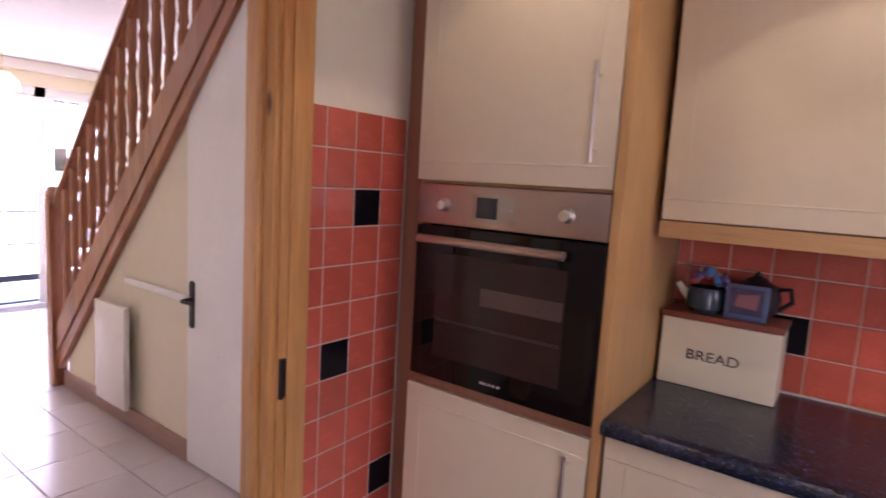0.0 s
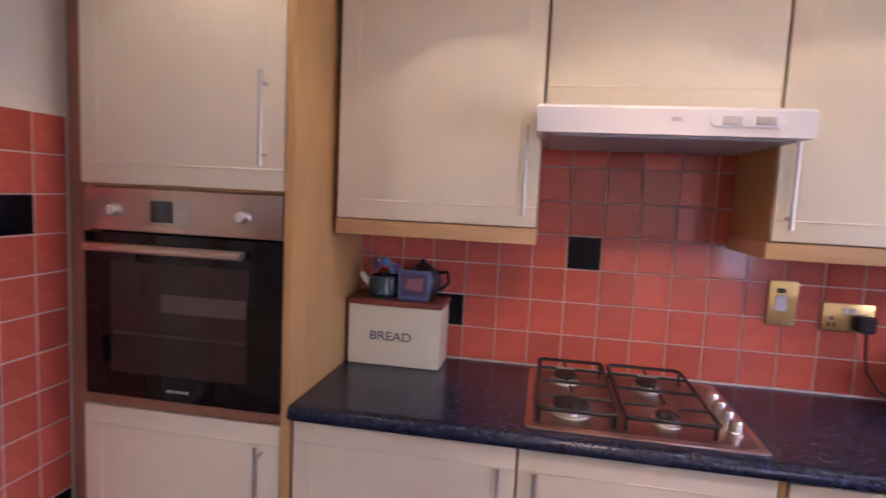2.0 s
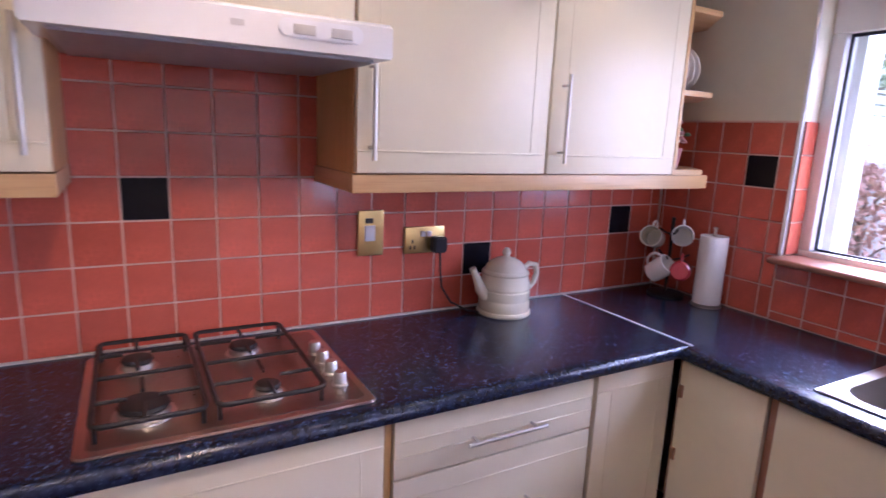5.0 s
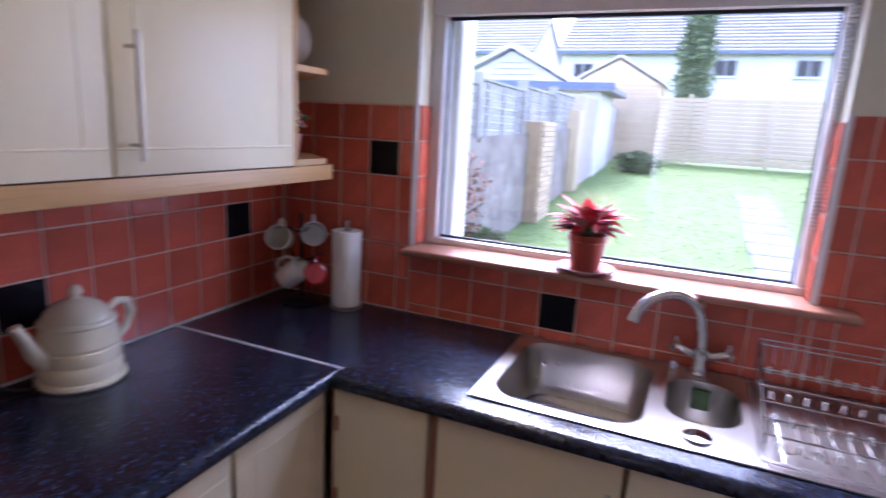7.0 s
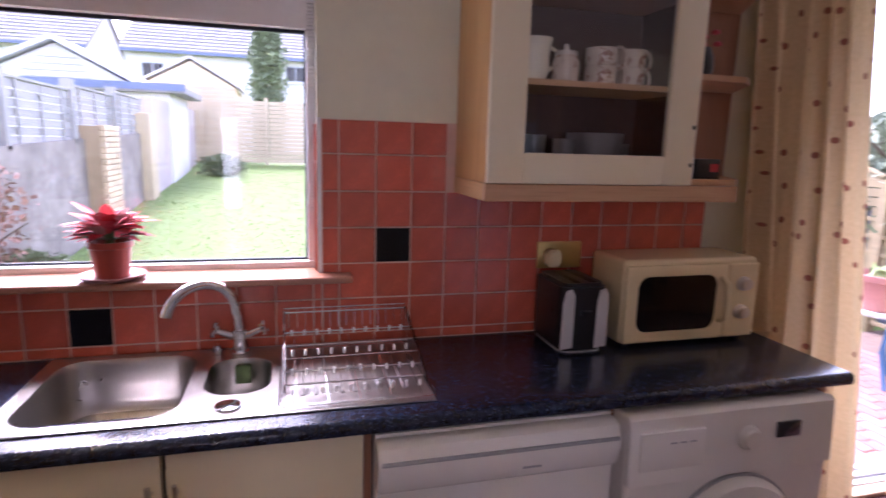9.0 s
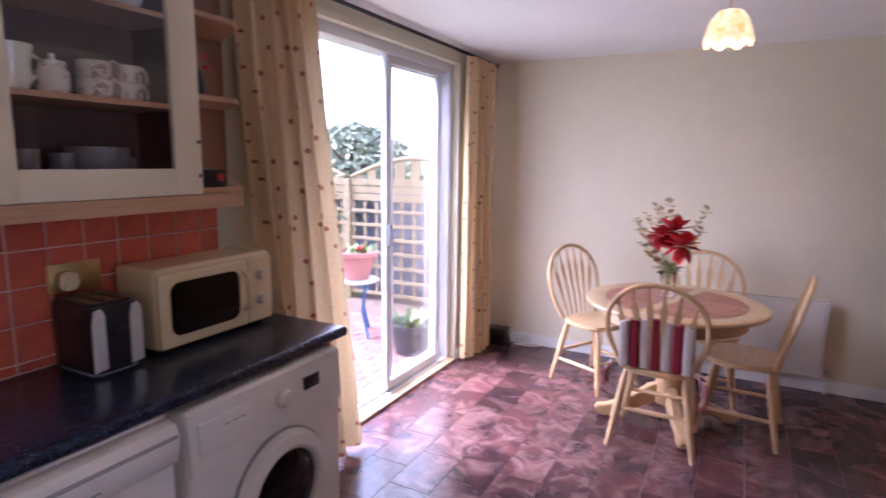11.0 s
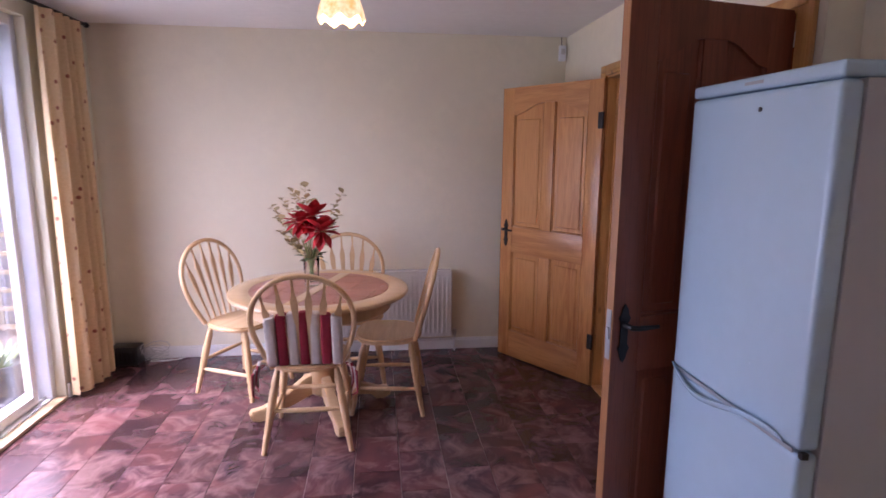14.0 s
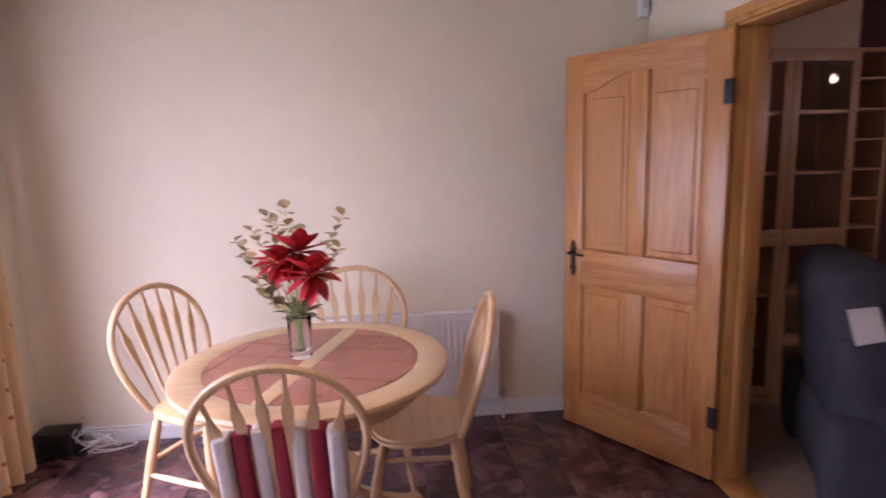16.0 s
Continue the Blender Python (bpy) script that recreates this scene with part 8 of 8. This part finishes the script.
def tree_like(name, place, height, radius, label, material, leaves, trunk_m, seed, column=False):
    """A trunk with limbs and a ragged crown of many small leaf clumps."""
    tr = thing(name, place, label, "tree" if not column else "conifer")
    rr = random.Random(seed)
    px, py, pz = place
    part("trunk", tube(bmesh.new(), [(px, py, pz), (px + 0.03, py, pz + height * 0.5), (px, py, pz + height * 0.92)], [radius * 0.08, radius * 0.06, radius * 0.02], 8), trunk_m, tr)
    for k in range(9):
        a, s = k * 2.4, 0.3 + 0.06 * k
        part("limb", tube(bmesh.new(), [(px, py, pz + height * s), (px + radius * 0.4 * math.cos(a), py + radius * 0.4 * math.sin(a), pz + height * (s + 0.12)), (px + radius * 0.8 * math.cos(a), py + radius * 0.8 * math.sin(a), pz + height * (s + 0.2))], [radius * 0.03, radius * 0.02, radius * 0.01], 6), trunk_m, tr)
    vs_, fs_ = [], []
    for k in range(leaves):
        s = rr.random() ** 0.8
        r = radius * (0.35 + 0.65 * rr.random()) * ((1 - (2 * s - 1) ** 4) if not column else (1.0 if s < 0.75 else (1.3 - s) * 1.7))
        r *= 0.75 + 0.35 * math.sin(5 * s * 3.1 + seed) * math.sin(k)
        a = rr.uniform(0, 6.283)
        c = Vector((px + r * math.cos(a), py + r * math.sin(a), pz + height * ((0.25 if not column else 0.03) + (0.75 if not column else 0.97) * s)))
        sz = rr.uniform(0.02, 0.055) * (radius ** 0.5) * (1.9 if column else 1.0)
        d1 = Vector((rr.uniform(-1, 1), rr.uniform(-1, 1), rr.uniform(-1, 1))).normalized() * sz
        d2 = Vector((rr.uniform(-1, 1), rr.uniform(-1, 1), rr.uniform(-1, 1))).normalized() * sz
        n = len(vs_)
        vs_ += [c - d1, c + d2, c + d1, c - d2]
        fs_.append((n, n + 1, n + 2, n + 3))
    me = bpy.data.meshes.new("crown")
    me.from_pydata([Vector(v) - Vector(place) for v in vs_], [], fs_)
    me.materials.append(material)
    ob = new("crown", me)
    ob.parent = tr
    ob["kind"] = "stuff"
    return tr


BARK = plain("brown_bark", (0.12, 0.08, 0.055), 0.9, var=0.3, bump=0.6, bscale=20)
CONIF = plain("conifer_green", (0.17, 0.21, 0.11), 0.8, var=0.35, scale=2)
HEDGE = plain("dull_green_leaf", (0.13, 0.16, 0.08), 0.8, var=0.35, scale=3)
RUST = plain("rust_brown_leaf", (0.30, 0.16, 0.115), 0.8, var=0.4, scale=6)
tree_like("cypress", (25, 1.35, 0.8), 6.0, 0.8, "tall narrow green cypress", CONIF, 12000, BARK, 4, True)
tree_like("tree", (16.5, 8.8, 0.8), 4.0, 2.0, "leafy green tree beyond the fence", HEDGE, 7000, BARK, 6)
tree_like("shrub", (14.9, 2.1, 0.45), 0.75, 0.62, "low dull green shrub by the far fence", HEDGE, 2600, BARK, 7)
tree_like("shrub", (11.8, -1.4, 0.2), 0.9, 0.6, "low green shrub beside the path", HEDGE, 2400, BARK, 9)
tree_like("climber", (5.0, WYG - 0.10, -0.1), 1.95, 0.36, "rust-leaved climber against the garden wall", RUST, 1500, BARK, 12)
tree_like("climber", (5.9, WYG - 0.08, -0.1), 1.5, 0.42, "sparse rust-leaved climber on the garden wall", RUST, 1200, BARK, 17)
tree_like("climber", (4.35, WYG - 0.08, -0.1), 1.3, 0.32, "sparse rust-leaved climber on the garden wall", RUST, 800, BARK, 18)
tree_like("shrub", (6.3, WYG - 0.25, -0.22), 0.75, 0.45, "small weedy shrub at the foot of the wall", HEDGE, 1600, BARK, 13)
tree_like("shrub", (5.2, -5.6, -0.15), 2.2, 1.1, "pale leafy shrub behind the trellis", plain("pale_green_leaf", (0.20, 0.23, 0.15), 0.8, var=0.3), 5000, BARK, 15)

# patio outside the sliding doors
pav = thing("patio_paving", (3.7, -3.0, -0.14), "pink brick patio paving", "paving", kind="structure")
PAVER = plain("pink_brick_paver", (0.26, 0.13, 0.11), 0.8, var=0.15, scale=10, rand=0.15, bump=0.3)
pav_me = meshed("paver", boxed((-0.097, -0.047, -0.05), (0.097, 0.047, 0.0), 0.005, 1), PAVER)
for i in range(11):
    for j in range(26):
        ob = new("paver", pav_me)
        ob.parent = pav
        ob.location = Vector((2.82 + i * 0.2 + (0.1 if j % 2 else 0), -4.7 + j * 0.1 + 0.5, -0.105)) - Vector(pav.location)
structure("flower_bed", boxed((2.72, -5.19, -0.17), (7.2, -4.2, -0.118), 0.01), plain("bare_brown_soil", (0.16, 0.11, 0.085), 0.95, var=0.4, scale=9, bump=0.9, bscale=25), "bare brown soil bed below the trellis")
structure("patio_step", boxed((XO, PY0 - 0.2, -0.16), (XO + 0.10, PY1 + 0.2, -0.03), 0.01), STONE, "concrete patio door step")
TRY = -4.85
TRELW = wood("weathered_trellis_wood", (0.29, 0.22, 0.125), (0.20, 0.15, 0.085), "x", 0.85, 10, 0, 0)
trl = thing("trellis_fence", (4.8, TRY, -0.15), "timber trellis fence with an arched top beside the patio", "fence")
for x in (2.9, 4.75, 6.6):
    part("post", boxed((x - 0.045, TRY - 0.05, -0.16), (x + 0.045, TRY + 0.05, 1.35), 0.006), TRELW, trl)
for k in range(7):
    part("slat", boxed((2.95, TRY + 0.012, -0.04 + k * 0.165), (6.6, TRY + 0.028, 0.0 + k * 0.165), 0.003, 1), TRELW, trl)
for k in range(22):
    part("slat", boxed((2.98 + k * 0.168, TRY - 0.008, -0.06), (3.018 + k * 0.168, TRY + 0.011, 1.08), 0.003, 1), TRELW, trl)
for k in range(3):
    part("board", boxed((2.95, TRY - 0.01, 1.09 + k * 0.09), (6.6, TRY + 0.012, 1.17 + k * 0.09), 0.003, 1), TRELW, trl)
for x0, x1 in ((2.95, 4.7), (4.8, 6.55)):
    arch = [(x0 + (x1 - x0) * k / 16, TRY, 1.37 + 0.22 * math.sin(math.pi * k / 16)) for k in range(17)]
    part("arch", tube(bmesh.new(), arch, 0.028, 8), TRELW, trl, "arched top rail")
    arch = [(x0 + (x1 - x0) * k / 16, TRY - 0.3, 1.75 + 0.28 * math.sin(math.pi * k / 16)) for k in range(17)]
    part("hoop", tube(bmesh.new(), arch, 0.012, 6), IRON, trl, "thin dark arched hoop") if x0 < 3 else None
    for k in range(9):
        x = x0 + (x1 - x0) * (k + 0.5) / 9
        part("slat", boxed((x - 0.06, TRY - 0.008, 1.34), (x + 0.06, TRY + 0.008, 1.36 + 0.2 * math.sin(math.pi * (k + 0.5) / 9))), TRELW, trl)
structure("neighbour_fence", boxed((2.75, TRY - 0.42, -0.16), (9.0, TRY - 0.36, 1.15)), plain("blue_grey_fence_paint", (0.15, 0.16, 0.21), 0.8, var=0.15, bump=0.3), "blue-grey neighbouring fence")
stn = thing("plant_stand", (3.75, -3.62, -0.1), "blue metal plant stand on the patio", "stand")
BLUEM = plain("blue_painted_metal", (0.04, 0.12, 0.26), 0.4, 0.2)
part("tray", lathe(bmesh.new(), [(0.0, 0.42), (0.21, 0.42), (0.215, 0.44), (0.205, 0.445), (0.0, 0.435)], (3.75, -3.62, 0), 36), plain("pale_tray", (0.5, 0.48, 0.46), 0.5), stn)
for k in range(3):
    a = k * 2.094 + 0.6
    part("leg", tube(bmesh.new(), [(3.75 + 0.18 * math.cos(a), -3.62 + 0.18 * math.sin(a), 0.42), (3.75 + 0.12 * math.cos(a), -3.62 + 0.12 * math.sin(a), 0.15), (3.75 + 0.23 * math.cos(a), -3.62 + 0.23 * math.sin(a), -0.105)], 0.016, 8), BLUEM, stn)
pp = thing("flower_pot", (3.75, -3.62, 0.44), "pink clay pot with greenery and a red flower", "pot")
part("pot", lathe(bmesh.new(), [(0.12, 0.4455), (0.185, 0.66), (0.2, 0.665), (0.205, 0.71), (0.19, 0.712), (0.175, 0.67), (0.0, 0.66)], (3.75, -3.62, 0), 36), PINKPOT, pp)
for k in range(40):
    a, r = rng.uniform(0, 6.28), rng.uniform(0.02, 0.17)
    b = (3.75 + r * math.cos(a), -3.62 + r * math.sin(a), 0.67)
    leaf_part("leaf", pp, STEMG if k % 2 else LEAFG, b, (b[0] + 0.06 * math.cos(a * 3), b[1] + 0.06 * math.sin(a * 3), 0.74 + 0.05 * rng.random()), 0.018)
for k in range(6):
    leaf_part("petal", pp, PETAL, (3.66, -3.56, 0.72), (3.66 + 0.05 * math.cos(k), -3.56 + 0.05 * math.sin(k), 0.77), 0.02)
dp = thing("flower_pot", (3.02, -3.42, -0.105), "dark green pot with trailing leaves on the patio", "pot")
part("pot", lathe(bmesh.new(), [(0.14, -0.105), (0.19, 0.13), (0.205, 0.135), (0.205, 0.17), (0.19, 0.17), (0.18, 0.13), (0.0, 0.12)], (3.02, -3.42, 0), 32), plain("dark_pot", (0.05, 0.055, 0.06), 0.5), dp)
for k in range(50):
    a, r = rng.uniform(0, 6.28), rng.uniform(0.02, 0.17)
    b = (3.02 + r * math.cos(a), -3.42 + r * math.sin(a), 0.12)
    leaf_part("leaf", dp, STEMG if k % 2 else LEAFG, b, (b[0] + 0.09 * math.cos(a), b[1] + 0.09 * math.sin(a), 0.2 + 0.09 * rng.random()), 0.015, 0.03)
solid("fallen_pot", lathe(bmesh.new(), [(0.05, 0.0), (0.08, 0.12), (0.085, 0.15), (0.07, 0.15), (0.0, 0.14)], (0, 0, 0), 20), PINKPOT, "small clay pot lying on the patio", "pot").matrix_basis = pose(3.75, -3.25, -0.03, 80, 0, 40)

# ---- tiles: each its own piece ----
P, GAP = 0.114, 0.005


def tile_mesh(name, w, h, material, facing):
    """A glazed tile with a soft pillow edge; facing is the way that its glaze looks."""
    t_ = 0.0028
    if facing == "-y":
        bm = boxed((-w / 2, -t_, -h / 2), (w / 2, 0, h / 2), 0.0018, 1)
    elif facing == "-x":
        bm = boxed((-t_, -w / 2, -h / 2), (0, w / 2, h / 2), 0.0018, 1)
    else:
        bm = boxed((0, -w / 2, -h / 2), (t_, w / 2, h / 2), 0.0018, 1)
    return meshed(name, bm, material)


cache = {}


def tile_at(parent, place, w, h, black, facing):
    key = (round(w, 3), round(h, 3), black, facing)
    if key not in cache:
        cache[key] = tile_mesh("tile", w, h, TILE_BLACK if black else TILE, facing)
    ob = new("tile", cache[key])
    ob.parent = parent
    ob.location = Vector(place) - origin(parent)
    return ob


def tiled(parent, facing, fixed, u0, u1, us, z0, ztop, blacks, skip=None, zmin=0.0):
    """Rows of tiles from z0 up; us is a joint line, columns counted from it."""
    first = math.floor((u0 - us) / P + 1e-6)
    last = math.ceil((u1 - us) / P - 1e-6)
    for c in range(first, last):
        a, b = max(u0, us + c * P), min(u1, us + (c + 1) * P)
        if b - a < 0.012:
            continue
        r, z = 0, z0
        while z < ztop - 0.012:
            zt = min(z + P, ztop)
            zl = max(z, zmin)
            uc, zc = (a + b) / 2, (zl + zt) / 2
            if zt - zl > 0.012 and not (skip and skip(uc, zc)):
                pl_ = {"-y": (uc, fixed, zc), "-x": (fixed, uc, zc), "+x": (fixed, uc, zc)}[facing]
                tile_at(parent, pl_, b - a - GAP, zt - zl - GAP, (c, r) in blacks, facing)
            z, r = zt, r + 1


structure("grout_bed", boxed((-0.262, 2.1862, 0.9), (XW, YH - 0.0005, 1.66)), GROUT, "pale grout behind the hob tiles")
tiled(bpy.data.objects["grout_bed"], "-y", 2.1862, -0.262, XW - 0.006, 0.461, 0.909, 1.66, {(0, 3), (9, 1), (-4, 1), (15, 2)},
      lambda u, z: z > 1.42 and not 0.36 < u < 0.99)
te = structure("grout_bed_window", boxed((XW - 0.0035, -0.905, 0.9), (XW - 0.0002, WY0 - 0.012, 1.612)), GROUT, "pale grout behind the window wall tiles")
tiled(te, "-x", XW - 0.0035, -0.905, WY0 - 0.012, 0.322 - 8 * P, 0.825, 1.612, {(7, 3)}, lambda u, z: z > 1.45 and u < 0.05, 0.907)
te2 = structure("grout_bed_window", boxed((XW - 0.0035, WY1 + 0.012, 0.9), (XW - 0.0002, YH - 0.012, 1.597)), GROUT, "pale grout behind the window wall tiles")
tiled(te2, "-x", XW - 0.0035, WY1 + 0.012, YH - 0.012, 1.82 - 2 * P, 0.909, 1.597, {(1, 4)})
te3 = structure("grout_bed_window", boxed((XW - 0.0035, WY0 - 0.012, 0.9), (XW - 0.0002, WY1 + 0.012, 1.117)), GROUT, "pale grout below the window sill")
tiled(te3, "-x", XW - 0.0035, WY0 - 0.011, WY1 + 0.011, 1.20 - 6 * P, 0.825, 1.117, {(5, 1)}, None, 0.907)
tw = structure("grout_bed_hall", boxed((XK + 0.0002, 1.302, 0.0), (XK + 0.0035, 1.702, 1.658)), GROUT, "pale grout behind the tiles by the hall door")
tiled(tw, "+x", XK + 0.0035, 1.303, 1.70, 1.36, 1.66 - 14 * P, 1.66, {(0, 7), (1, 11), (2, 3)})
# reveal tiles at the window
for side, yy in ((0, WY1 - 0.0005), (1, WY0 + 0.0005)):
    par = structure("reveal_bed", boxed((XW + 0.005, yy - (0.003 if side == 0 else 0), 1.142), (GX - 0.031, yy + (0.0 if side == 0 else 0.003), 1.597)), GROUT, "grout in the window reveal")
    for r in range(4):
        z0_, z1_ = 1.142 + r * P, min(1.142 + (r + 1) * P, 1.597)
        tb_ = boxed((XW + 0.006, yy - (0.008 if side == 0 else -0.003), z0_ + 0.002), (GX - 0.032, yy - (0.003 if side == 0 else -0.008), z1_ - 0.002), 0.0015, 1)
        part("tile", tb_, TILE, par)

# floor: half-bonded square vinyl tiles
fl_ = bpy.data.objects["floor"]
TW_, TL_ = 0.222, 0.345
vin_me = meshed("floor_tile", boxed((-TW_ / 2 + 0.0012, -TL_ / 2 + 0.0012, -0.006), (TW_ / 2 - 0.0012, TL_ / 2 - 0.0012, 0.0), 0.0006, 1), VINYL)
part_bits = []
ci = 0
x = 1.304 - 12 * TW_
while x < XO - 0.2:
    y = -2.137 + (TL_ / 2 if ci % 2 else 0) - 6 * TL_
    while y < YH:
        if y + TL_ > YB:
            if -4.1 < y < 0.9:
                ob = new("floor_tile", vin_me)
                ob.parent = fl_
                ob.location = (x + TW_ / 2, y + TL_ / 2, 0.0)
            else:
                part_bits.append((x + TW_ / 2, y + TL_ / 2))
        y += TL_
    x += TW_
    ci += 1
bm = bmesh.new()
for px, py in part_bits:
    box(bm, (px - TW_ / 2 + 0.0012, py - TL_ / 2 + 0.0012, -0.006), (px + TW_ / 2 - 0.0012, py + TL_ / 2 - 0.0012, 0.0))
ob = part("floor_tile", bm, VINYL, fl_)
ob["kind"] = "stuff"
# hall floor tiles
hf = bpy.data.objects["hall_floor"]
hall_me = meshed("floor_tile", boxed((-0.163, -0.163, -0.008), (0.163, 0.163, 0.0), 0.002, 1), HALLTILE)
for i in range(15):
    for j in range(8):
        ob = new("floor_tile", hall_me)
        ob.parent = hf
        ob.location = (-1.33 - i * 0.33, 0.0 + j * 0.33, 0.0)
